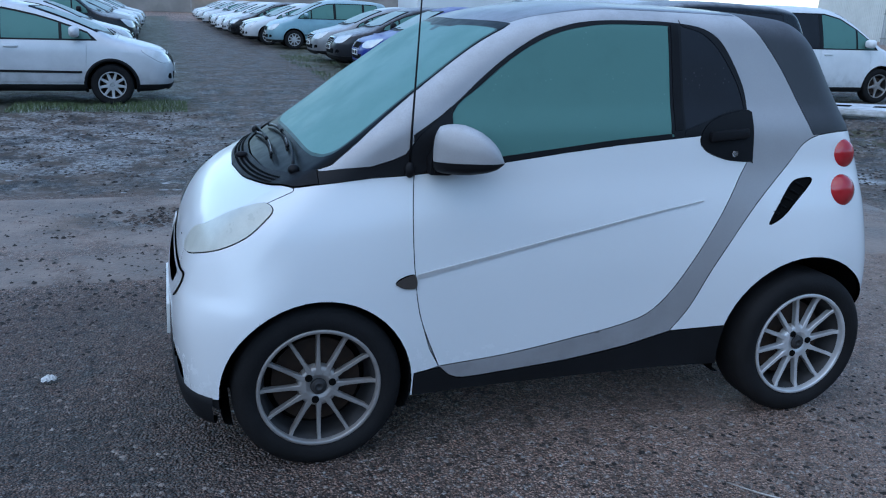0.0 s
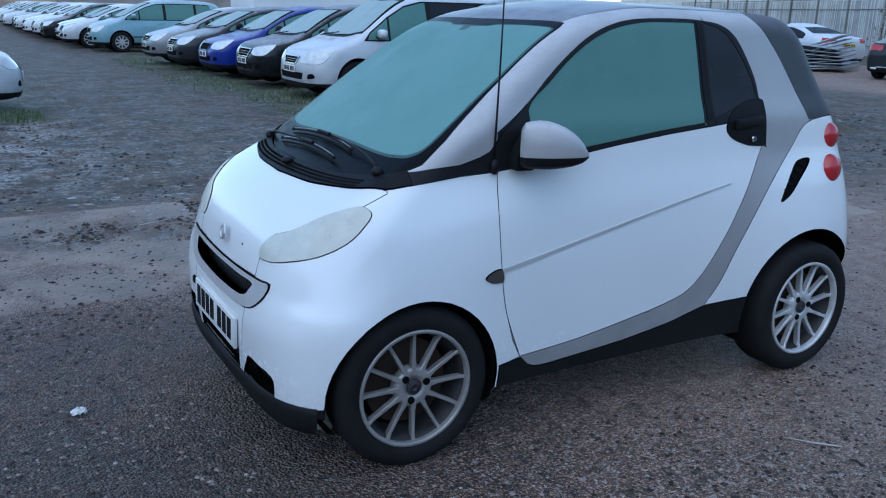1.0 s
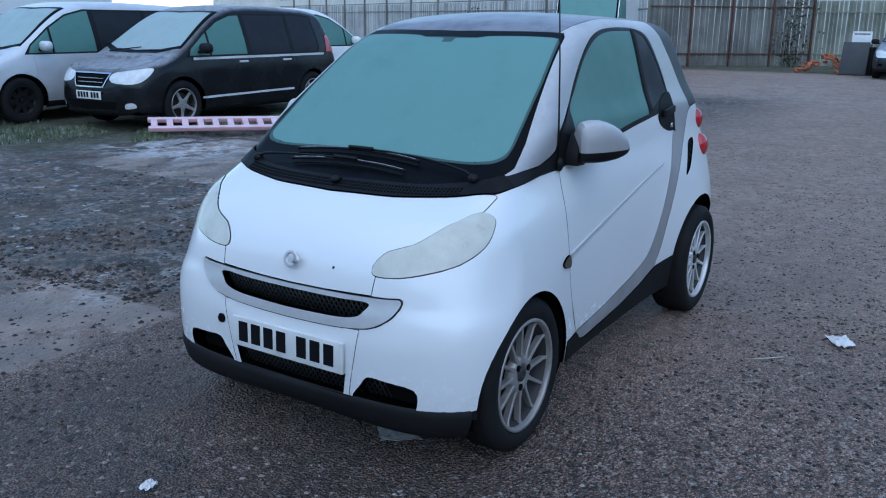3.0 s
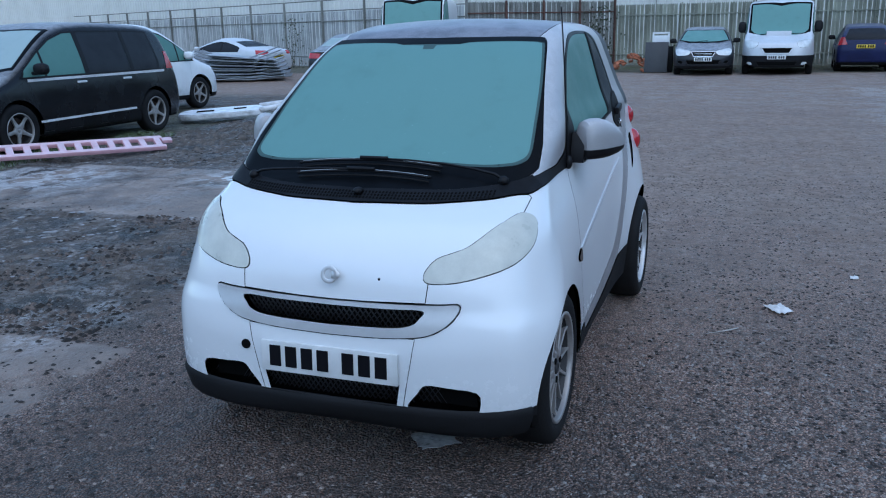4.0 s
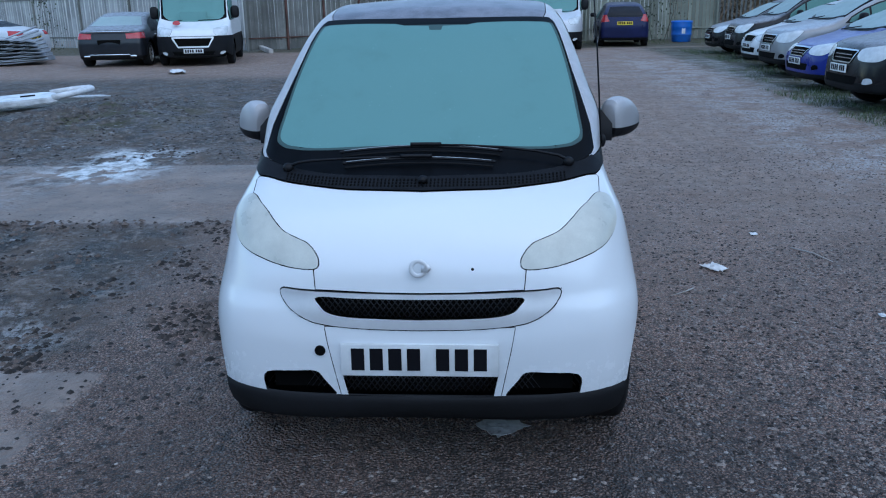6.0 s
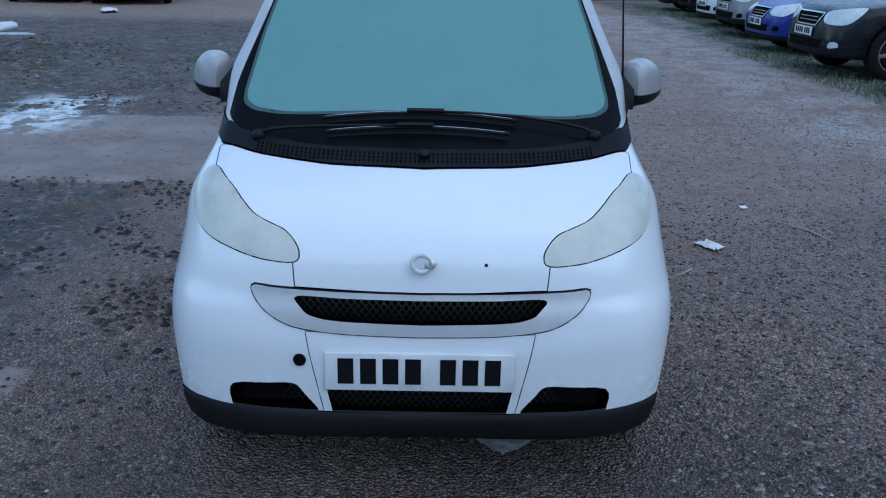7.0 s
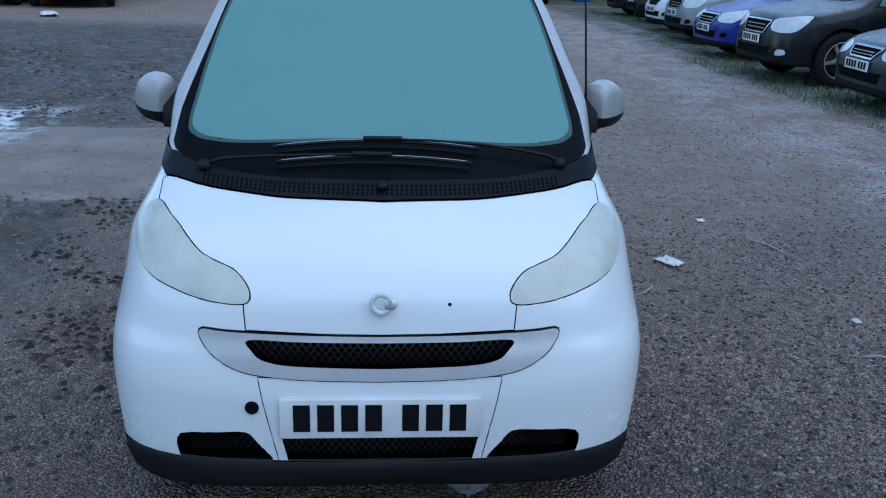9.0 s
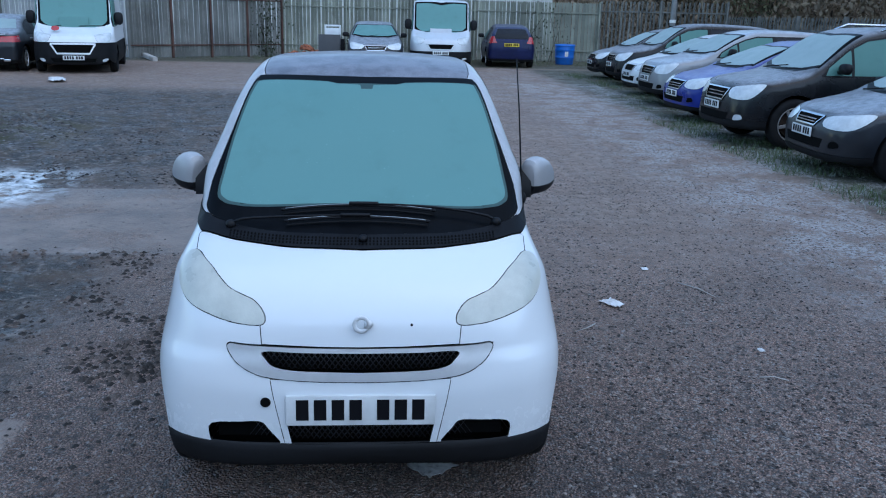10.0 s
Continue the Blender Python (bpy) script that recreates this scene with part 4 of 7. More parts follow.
            out.append(lay(x_end + (x_mid - x_end) * k, y0 + (y1 - y0) * u, up))
        return out
    for arm_line, head, y0, y1, x_mid, x_end in (
            ([(0.045, 0.505), (0.034, 0.470), (0.024, 0.390), (0.016, 0.275), (0.012, 0.13), (0.012, 0.02)], (0.013, 0.0), 0.265, -0.300, 0.014, 0.027),
            ([(0.068, -0.492), (0.062, -0.450), (0.062, -0.400), (0.064, -0.300), (0.066, -0.15), (0.068, -0.02)], (0.069, -0.03), -0.284, 0.240, 0.070, 0.082)):
        w = part("wiper", tube([lay(x, y, 0.016 + 0.010 * min(1, 4 * k / 5)) for k, (x, y) in enumerate(arm_line)], 0.0058, 8, 0.6), TRIM, car, "black wiper arm lying at rest with frost")
        part("pivot", ball(0.020, 0.020, 0.018, lay(*arm_line[0], 0.010), 14, 8), TRIM, w)
        part("blade", tube(bowed(y0, y1, x_mid, x_end, 0.020), 0.0046, 6), TRIM, w)
        part("rubber", tube(bowed(y0, y1, x_mid + 0.008, x_end + 0.008, 0.007), 0.0040, 5), RUBBER, w)
        part("frost_line", tube(bowed(y0 * 0.98, y1 * 0.98, x_mid - 0.003, x_end - 0.003, 0.0245), 0.0011, 4), RIME, w, "thin line of hoar frost")
        part("bracket", tube([lay(head[0], head[1] + d, 0.030) for d in (-0.055, -0.045, 0.0, 0.045, 0.055)], 0.0072, 8), TRIM, w, "long wiper head")
        for y in (y0, y1):
            part("end_cap", ball(0.007, 0.010, 0.007, lay(x_end, y, 0.021), 8, 6), TRIM, w)
    # inner mirror seen through the glass is only a dark foot; the aerial
    part("aerial_foot", ball(0.018, 0.014, 0.026, (-0.302, 0.665, 0.995), 14, 10), TRIM, car)
    part("aerial", tube([(-0.302, 0.658, 0.99), (-0.312, 0.65, 1.15), (-0.328, 0.636, 1.36), (-0.345, 0.617, 1.57)], 0.0042, 8, 0.6), TRIM, car, "thin black whip aerial")
    # wheels
    front = wheel_meshes(0.283, 0.155, 0.203, 12, ALLOY, 0.0140, 0.058, None)
    rear = wheel_meshes(0.287, 0.185, 0.203, 12, ALLOY_BRIGHT, 0.0155, 0.058, None)
    for s in (1, -1):
        put_wheel(front, car, 0.005, s * 0.642, 0.281, 0, True)
        put_wheel(rear, car, -1.868, s * 0.690, 0.285, 8, True)
    return car


city = city_car()


# ---- the parked cars ----
PAINTS = {
    "black": surface("black_paint", (0.006, 0.0065, 0.0085), 0.24, vary=0.15, frost=0.7, coat=0.1, dirt=0.03, frost_colour=(0.44, 0.46, 0.50), spec=0.25, level=(0.55, 0.97)),
    "charcoal": surface("charcoal_paint", (0.015, 0.017, 0.022), 0.32, 0.1, vary=0.15, frost=0.7, coat=0.3, dirt=0.06, frost_colour=(0.44, 0.47, 0.52), spec=0.25, level=(0.55, 0.97)),
    "navy": surface("navy_paint", (0.010, 0.014, 0.06), 0.32, 0.1, vary=0.15, frost=0.12, coat=0.1, dirt=0.05, spec=0.2, level=(0.55, 0.97)),
    "blue": surface("blue_paint", (0.006, 0.022, 0.21), 0.3, 0.0, vary=0.12, frost=0.6, coat=0.25, dirt=0.08, spec=0.25, frost_colour=(0.40, 0.44, 0.56), level=(0.55, 0.97)),
    "silver": surface("silver_car_paint", (0.52, 0.53, 0.55), 0.36, 0.25, vary=0.06, frost=0.55, coat=0.4, dirt=0.5),
    "grey": surface("grey_paint", (0.22, 0.225, 0.235), 0.36, 0.4, vary=0.08, frost=0.6, coat=0.4, dirt=0.5, level=(0.55, 0.97)),
    "white": surface("white_car_paint", (0.70, 0.71, 0.72), 0.35, vary=0.05, frost=0.4, coat=0.4, dirt=0.6),
    "teal": surface("pale_teal_paint", (0.20, 0.34, 0.39), 0.34, 0.3, vary=0.08, frost=0.5, coat=0.4, dirt=0.5),
}
WHEELS = {
    "five": wheel_meshes(0.325, 0.205, 0.215, 5, ALLOY, 0.046, 0.055),
    "ten": wheel_meshes(0.325, 0.205, 0.215, 10, ALLOY_BRIGHT, 0.032, 0.055),
    "cover": wheel_meshes(0.30, 0.185, 0.19, 9, surface("wheel_cover_plastic", (0.42, 0.43, 0.44), 0.45, vary=0.1, dirt=0.5), 0.045, 0.05),
    "steel": wheel_meshes(0.32, 0.2, 0.2, 8, BLACK_PLASTIC, 0.075, 0.08),
}


def laid_strip(shell, x0, x1, z0, z1, half, s):
    """A slim moulding on a flank, from x0 to x1."""
    rows = [(x0 + (x1 - x0) * k / 11, z0 + (z1 - z0) * k / 11) for k in range(12)]
    p = shell.land(np.array([(x, 0.2, z) for x, z in rows]), np.array([(x, 1.6, z) for x, z in rows]))
    verts, faces = [], []
    for i, (x, y, z) in enumerate(p):
        verts += [(x, s * (y - 0.004), z - half - 0.003), (x, s * (y + 0.010), z - half), (x, s * (y + 0.010), z + half), (x, s * (y - 0.004), z + half + 0.003)]
        if i:
            faces += [(4 * i - 4 + k, 4 * i + k, 4 * i + k + 1, 4 * i - 3 + k) for k in range(3)]
    bm = grown(verts, faces)
    bmesh.ops.recalc_face_normals(bm, faces=bm.faces)
    return bm


def road_car(name, label, category, paint, L, W, H, m, kind="hatch", nose=0.72, bonnet=0.95, cowl=0.98, screen=1.85, belt=0.93, wheels="ten", cell=0.075, lamp=(0.36, 0.86, 0.60, 0.80),
             grille=(0.34, 0.58, 0.70), chrome=True, side_glass=FROST_GREEN, rear_glass=DARK_GLASS, front_glass=FROST_WHITE, doors=2, tail=None, axles=None, radius=0.325, strip=False, rails=False,
             lower=None, bottom=0.2, yellow=False, rear_seen=False, tail_glass=DARK_GLASS, front_plate=True, rear_plate=True, arches=False, group="parked cars"):
    """A parked car whose front bumper stands at m and faces its +x; its skin comes from profiles and is cut into panels."""
    car = thing(name, label, category, group, m)
    w = W / 2
    body = PAINTS[paint]
    back = {"hatch": 0.42, "mpv": 0.25, "suv": 0.32, "saloon": 0.1, "van": 0.06}[kind]
    top = [(0.25, nose - 0.55), (0.05, nose - 0.12), (-0.06, nose), (-0.3, nose + 0.085), (-bonnet, cowl), (-bonnet - 0.12, cowl + 0.07), (-screen, H - 0.09), (-screen - 0.35, H - 0.015)]
    if kind == "saloon":
        top += [(-L * 0.55, H), (-L + 1.55, H - 0.09), (-L + 0.75, cowl + 0.12), (-L + 0.45, cowl + 0.07), (-L + 0.02, cowl + 0.02)]
        rear = [(0.15, -L + 0.12), (0.35, -L + 0.01), (0.6, -L), (0.85, -L + 0.04), (1.1, -L + 0.1), (1.6, -L + 0.3)]
    else:
        top += [(-L * 0.58, H), (-L + back + 0.5, H - 0.035), (-L, H - 0.16)]
        rear = [(0.15, -L + 0.12), (0.35, -L + 0.01), (0.6, -L), (0.85, -L + 0.025), (1.05, -L + 0.07), (H - 0.1, -L + back), (H + 0.1, -L + back + 0.1)]
    tumble = 0.10 if kind == "van" else 0.24
    axles = axles or (-0.85, -L + 0.78)
    shell = Shell(top=top, side=[(0.15, w - 0.08), (0.26, w - 0.025), (0.5, w), (0.75, w - 0.01), (belt, w - 0.045), (H - 0.12, w - tumble), (H + 0.1, w - tumble - 0.08)],
                  front=[(0.12, -0.12), (0.28, -0.02), (0.45, 0.0), (0.58, -0.01), (nose, -0.07), (nose + 0.3, -0.2), (2.6, -0.5)], rear=rear, floor=bottom, crown=(0.06, 0.07), bow=(0.09, 0.42, 0.06),
                  flares=[(axles[0], 0.42, 0.42, 0.3, 0.018), (axles[1], 0.45, 0.42, 0.3, 0.018)], taper=(0.05, 0.05), round_top=spline([(-9, 0.12), (9, 0.12)]), round_front=spline([(0, 0.14), (3, 0.14)]), round_rear=0.14)
    skin = Skin(shell, cell, W, H, heart=0.62 * H / 1.5)
    flank = lambda x, y, z: y > w * 0.5
    low = lower or bottom + 0.10
    skin.mark("under_trim", [(1, low), (-L - 1, low), (-L - 1, -1), (1, -1)], 90)
    tops = spline(top)
    xa, xr = -bonnet - 0.28, (-L + back + 0.35 if kind != "saloon" else -L + 1.15)
    if kind == "van":
        xr = -screen - 0.75
    xs = np.linspace(xa, xr, 10)
    upper = [(x, min(float(tops(x)) - 0.13, H - 0.155)) for x in xs]
    upper = [(x, max(z, belt + 0.02)) for x, z in upper]
    seal = [(xa + 0.12, belt - 0.02)] + [(x, z + 0.025) for x, z in upper] + [(xr - 0.07, belt + 0.10), (xr - 0.03, belt - 0.02)]
    skin.mark("window_seal", seal, 90, flank)
    skin.mark("side_window", [(xa + 0.05, belt)] + upper + [(xr - 0.03, belt + 0.10), (xr, belt)], 90, flank)
    first, second = -bonnet - 1.42, -bonnet - 2.38
    if kind != "van":
        skin.mark("rear_side_window", [(first, -1), (first, 3), (-L, 3), (-L, -1)], 90, flank, only=("side_window",))
        skin.mark("window_seal", [(first + 0.05, belt - 0.05), (first + 0.05, H), (first - 0.04, H), (first - 0.04, belt - 0.05)], 90, flank, only=("side_window", "rear_side_window"))
        if doors > 1 or L > 4.1:
            skin.mark("window_seal", [(second + 0.03, belt - 0.05), (second + 0.03, H), (second - 0.05, H), (second - 0.05, belt - 0.05)], 90, flank, only=("rear_side_window",))
        skin.mark("window_seal", [(xa - 0.33, belt - 0.05), (xa - 0.33, H), (xa - 0.37, H), (xa - 0.37, belt - 0.05)], 90, flank, only=("side_window",))
    d0 = -bonnet - 0.30
    edge = [(d0, belt - 0.022), (d0 - 0.02, 0.6), (d0 - 0.04, low + 0.03), (first, low + 0.03), (first, belt - 0.022)]
    skin.mark("front_door", edge, 90, flank)
    if doors > 1 and kind != "van":
        end = second - 0.02
        skin.mark("rear_door", [(first, belt - 0.022), (first, low + 0.03), (end + 0.30, low + 0.03), (end + 0.18, 0.45), (end, 0.75), (end, belt - 0.022)], 90, flank)
    up = lambda x, y, z: (z > cowl - 0.2) & (x < -bonnet + 0.3) & (x > -screen - 0.5)
    b0, s0 = -bonnet + 0.06, -screen + 0.05
    skin.mark("windscreen_edge", [(b0, -0.1), (b0, 0.0), (b0 - 0.05, w * 0.5), (b0 - 0.22, w * 0.86), (s0 - 0.08, w - tumble - 0.05), (s0 - 0.05, w * 0.4), (s0, 0.0), (s0, -0.1)], "top", up)
    rim = -0.01 if kind == "van" else 0.09
    skin.mark("windscreen", [(b0 - rim, -0.1), (b0 - rim, 0.0), (b0 - rim - 0.05, w * 0.5), (b0 - 0.26, w * 0.80), (s0 - 0.0, w - tumble - 0.10), (s0 + 0.01, w * 0.4), (s0 + 0.06, 0.0), (s0 + 0.06, -0.1)], "top", up)
    skin.mark("bonnet", [(-0.13, -0.1), (-0.13, 0.0), (-0.17, w * 0.45), (-0.36, w * 0.70), (b0 + 0.03, w * 0.80), (b0 + 0.03, -0.1)], "top", lambda x, y, z: (z > nose - 0.12) & (x > -bonnet - 0.1), only=("body",))
    front = lambda x, y, z: x > -0.75
    hind = lambda x, y, z: x < -L + (1.7 if kind == "saloon" else 0.8)
    u0, u1, z0, z1 = lamp
    k = (u1 + u0) / 2
    skin.mark("headlamp", curved([(u0, z0 + 0.02), (u0 + 0.01, z1 - 0.07), (k, z1 - 0.02), (u1 - 0.03, z1 + 0.01), (u1, z1 - 0.03), (u1 - 0.12, z0 + 0.05), (k, z0)], 3), 45, front)
    g, g0, g1 = grille
    e = 0.045 if kind == "van" else 0.02
    skin.mark("grille_surround", [(-0.1, g0 - e), (g * 0.8, g0 - e), (g + e + 0.01, g1), (g + e, g1 + e), (-0.1, g1 + e + 0.005)], 0, front)
    skin.mark("grille", [(-0.1, g0), (g * 0.78, g0), (g, g1), (-0.1, g1 + 0.003)], 0, front)
    sill_z = min(low, 0.32)
    if kind == "van":
        sill_z = 0.24
    skin.mark("intake", [(-0.1, sill_z + 0.05), (w * 0.5, sill_z + 0.05), (w * 0.56, sill_z + 0.16), (-0.1, sill_z + 0.16)], 0, front)
    skin.mark("fog_lamp", curved([(w * 0.68, sill_z + 0.07), (w * 0.70, sill_z + 0.14), (w * 0.80, sill_z + 0.15), (w * 0.82, sill_z + 0.09)], 3), 0, front)
    if rear_seen:
        zl, zh = (cowl + 0.12, H - 0.13) if kind == "saloon" else (belt + 0.05, H - 0.16)
        skin.mark("tail_window", [(-0.1, zl), (w - 0.22, zl), (w - tumble - 0.12, zh), (-0.1, zh + 0.02)], 0, hind)
        for zone in tail or [[(0.02, w - 0.36, 0.80), (0.3, w, 0.80), (0.3, w, 0.95), (0.02, w - 0.32, 0.93)]]:
            skin.mark("tail_lamp", [(-0.707 * y - 0.707 * (-L + x), z) for x, y, z in zone], 135, hind)
    for x in axles:
        skin.mark("arch", circle(x, radius, radius + 0.055, 28), 90, lambda x, y, z: y > w * 0.55)
    skin.panel("body", ("body",), body, car, depth=0.03)
    skin.panel("bonnet", ("bonnet",), body, car, gap=0.003, depth=0.03)
    for k in (0.12, -0.52):
        rows = [(b0 - 0.03 - 0.10 * u, w * (k + 0.62 * u)) for u in np.linspace(0, 1, 7)]
        p = shell.land(np.array([(x, y, 0.5) for x, y in rows]), np.array([(x, y, H + 0.4) for x, y in rows]))
        part("wiper", tube([Vector(q) + Vector((0.012, 0, 0.018)) for q in p], 0.011, 6, 0.7), TRIM, car)
    skin.panel("under_trim", ("under_trim",), BLACK_PLASTIC, car, "black lower trim", lift=0.004)
    skin.panel("windscreen_edge", ("windscreen_edge",), GLOSS_BLACK, car)
    skin.panel("windscreen", ("windscreen",), front_glass, car, "frosted windscreen", gap=0)
    skin.panel("grille_surround", ("grille_surround",), CHROME if chrome else body, car, lift=0.012, depth=0.04)
    gr = skin.panel("grille", ("grille",), VOID, car, "dark grille", lift=-0.004)
    for k in range(1, 3 if chrome else 1):
        z = g0 + (g1 - g0) * k / 3
        x = float(shell.front(z))
        part("bar", box(0.02, g * 1.5, 0.014, (x - 0.012, 0, z), 0.004), CHROME, gr)
    skin.panel("intake", ("intake",), VOID, car, "dark lower intake")
    if rear_seen:
        skin.panel("tail_window", ("tail_window",), tail_glass, car, "rear window")
    for s in (1, -1):
        d = skin.panel("front_door", ("front_door",), body, car, side=s)
        r = skin.panel("rear_door", ("rear_door",), body, car, side=s) if doors > 1 and kind != "van" else None
        skin.panel("window_seal", ("window_seal",), TRIM, car, side=s, gap=0, lift=0.002)
        skin.panel("side_window", ("side_window",), side_glass, d or car, "frosted side window", side=s, gap=0)
        skin.panel("rear_side_window", ("rear_side_window",), rear_glass, r or car, side=s, gap=0)
        skin.panel("headlamp", ("headlamp",), LENS_CLEAR, car, "pale headlamp", side=s, lift=0.004, depth=0.03)
        skin.panel("fog_lamp", ("fog_lamp",), LENS_CLEAR if lower else VOID, car, side=s, gap=0)
        if rear_seen:
            skin.panel("tail_lamp", ("tail_lamp",), RED_LENS, car, "red tail lamp", side=s, lift=0.006, depth=0.03)
        x = -bonnet - 0.42
        wide = w - 0.05
        mr = (0.08, 0.12, 0.17) if kind == "van" else (0.07, 0.11, 0.075)
        mirror = part("mirror", ball(*mr, (x - 0.02, s * (wide + 0.12), belt + 0.10 + mr[2] - 0.075), 16, 10, lambda c: Vector([math.copysign(abs(k) ** 0.7, k) for k in c])), body if paint in ("silver", "white", "teal") and kind != "van" else TRIM, d or car, "door mirror")
        part("mirror_arm", box(0.06, 0.12, 0.04, (x, s * (wide + 0.02), belt + 0.045), 0.012), TRIM, mirror)
        for dd, hx in ((d, first + 0.16), (r, second + 0.16)):
            if dd:
                hy = float(shell.land(np.array([[hx, 0.2, belt - 0.11]]), np.array([[hx, 1.6, belt - 0.11]]))[0][1])
                part("handle", box(0.18, 0.03, 0.03, (hx, s * (hy + 0.008), belt - 0.11), 0.01), BRIGHT_TRIM if chrome else body, dd, "door handle")
        if strip:
            look_of = BRIGHT_TRIM if strip == "chrome" else TRIM
            part("side_strip", laid_strip(shell, d0 - 0.08, second + 0.05, low + 0.17, low + 0.19, 0.014, s), look_of, car)
            if strip == "chrome":
                part("waist_strip", laid_strip(shell, xa, xr - 0.15, belt - 0.045, belt - 0.045, 0.016, s), look_of, car, "bright chrome waist strip")
        if rails:
            part("roof_rail", tube([(-screen - 0.3, s * (w - tumble - 0.06), H - 0.05), (-screen - 0.5, s * (w - tumble - 0.06), H + 0.03), (-L + 0.9, s * (w - tumble - 0.06), H + 0.02), (-L + 0.7, s * (w - tumble - 0.06), H - 0.08)], 0.018), CHROME if chrome else TRIM, car)
        for x in axles:
            scale = radius / (0.30 if wheels == "cover" else 0.32 if wheels == "steel" else 0.325)
            if arches:
                ring = [(x + (radius + 0.062) * math.cos(a), radius + (radius + 0.062) * math.sin(a)) for a in np.linspace(-0.25, math.pi + 0.25, 22)]
                p = shell.land(np.array([(u, 0.2, q) for u, q in ring]), np.array([(u, 1.6, q) for u, q in ring]))
                part("arch_moulding", tube([(u, s * (v - 0.012), q) for u, v, q in p], 0.026, 8), TRIM, car, "black plastic arch moulding")
            t = put_wheel(WHEELS[wheels], car, x, s * (w - 0.115), radius, 11)
            t.scale = (scale, 1, scale)
            v, f = [], []
            for a in np.linspace(0, math.pi, 16):
                for yy in (0.45 * w, w - 0.07):
                    v.append((x + (radius + 0.057) * math.cos(a), s * yy, radius + (radius + 0.057) * math.sin(a)))
            f = [(2 * i, 2 * i + 1, 2 * i + 3, 2 * i + 2) for i in range(15)] + [tuple(range(0, 32, 2))]
            child("wheel_housing", mesh_of("wheel_housing", v, f, VOID), car)
    child("underbody", box_mesh((-L / 2, 0, bottom + 0.09), (L - 0.5, W - 0.5, 0.16), VOID), car)
    if front_plate:
        plate(car, pose(float(shell.front(0.5)) + 0.012 if lower is None else 0.012, 0, min(g0 - 0.09, low + 0.24) if kind != "van" else g0 - 0.13, 0, 0, 0))
    if rear_seen and rear_plate:
        plate(car, pose(-L - 0.012, 0, 0.78 if kind != "saloon" else 0.72, 0, 0, 180), yellow)
    return car


def box_mesh(at, size, material):
    bm = box(*size, at)
    me = bpy.data.meshes.new("underbody")
    bm.to_mesh(me)
    bm.free()
    me.materials.append(material)
    return me


mpv = dict(kind="mpv", bonnet=0.80, cowl=1.05, screen=1.80, belt=1.0, nose=0.80)
suv = dict(kind="suv", bonnet=1.0, cowl=1.10, screen=1.80, belt=1.05, nose=0.86, bottom=0.27, radius=0.36, grille=(0.36, 0.66, 0.80), lamp=(0.36, 0.88, 0.68, 0.90))
# the row that faces the drive
road_car("people_carrier", "black people carrier with chrome strips and frosted screen", "car", "black", 4.42, 1.88, 1.72, pose(-4.72, -8.5, 0, 0, 0, 1), strip="chrome", wheels="five", lower=0.24, grille=(0.36, 0.60, 0.76),
         lamp=(0.34, 0.90, 0.64, 0.84), cell=0.06, radius=0.335, rear_seen=True, tail=[[(0.0, 0.66, 0.98), (0.3, 0.94, 0.98), (0.22, 0.90, 1.25), (0.0, 0.64, 1.25)]], **mpv)
road_car("people_carrier", "silver people carrier with yellowed headlamps and frosted screen", "car", "silver", 4.73, 1.85, 1.76, pose(-3.75, -10.8, 0, 0, 0, 0), wheels="steel", cell=0.06, grille=(0.30, 0.60, 0.70), lamp=(0.34, 0.92, 0.60, 0.83), radius=0.33, **mpv)
road_car("hatchback", "black hatchback with pale headlamps and frosted windscreen", "car", "black", 4.33, 1.77, 1.57, pose(-3.7, -13.3, 0, 0, 0, 0), bonnet=0.85, screen=1.8, nose=0.76, cell=0.08)
road_car("hatchback", "bright blue hatchback with a torn bumper and frosted bonnet", "car", "blue", 4.0, 1.70, 1.52, pose(-3.55, -15.6, 0, 0, 0, 0), chrome=False, cell=0.08)
road_car("hatchback", "dark grey hatchback white with frost", "car", "charcoal", 4.3, 1.78, 1.48, pose(-3.35, -17.8, 0, 0, 0, 0), cell=0.09)
road_car("hatchback", "silver hatchback white with frost", "car", "grey", 4.3, 1.78, 1.46, pose(-3.2, -20.0, 0, 0, 0, 0), cell=0.09)
far_teal = road_car("people_carrier", "pale teal compact people carrier parked in the row", "car", "teal", 4.26, 1.81, 1.63, pose(-2.75, -26.4, 0, 0, 0, 0), wheels="cover", side_glass=FROST_GREEN, rear_glass=FROST_GREEN, chrome=False, cell=0.07, radius=0.31, strip=True, rear_seen=True, **mpv)
far_white = road_car("hatchback", "white hatchback far down the row", "car", "white", 4.1, 1.72, 1.47, pose(-2.3, -31.0, 0, 0, 0, 0), cell=0.12, chrome=False)
far_silver = road_car("hatchback", "silver hatchback far down the row", "car", "silver", 4.2, 1.75, 1.46, pose(-2.2, -28.9, 0, 0, 0, 0), cell=0.12)
far_black = road_car("hatchback", "black hatchback far down the row", "car", "black", 4.3, 1.76, 1.48, pose(-2.0, -33.3, 0, 0, 0, 0), cell=0.12)
for k, (source, y) in enumerate(((far_silver, -35.6), (far_white, -37.9), (far_black, -40.2), (far_silver, -42.5), (far_black, -44.8), (far_white, -47.1), (far_silver, -49.4), (far_white, -51.8), (far_black, -54.2), (far_silver, -56.8), (far_black, -60), (far_white, -63), (far_silver, -66), (far_black, -70))):
    copy_thing(source, pose(-1.9 + 0.02 * k + 0.2 * math.sin(k * 2.3), y, 0, 0, 0, 2 * math.sin(k)))
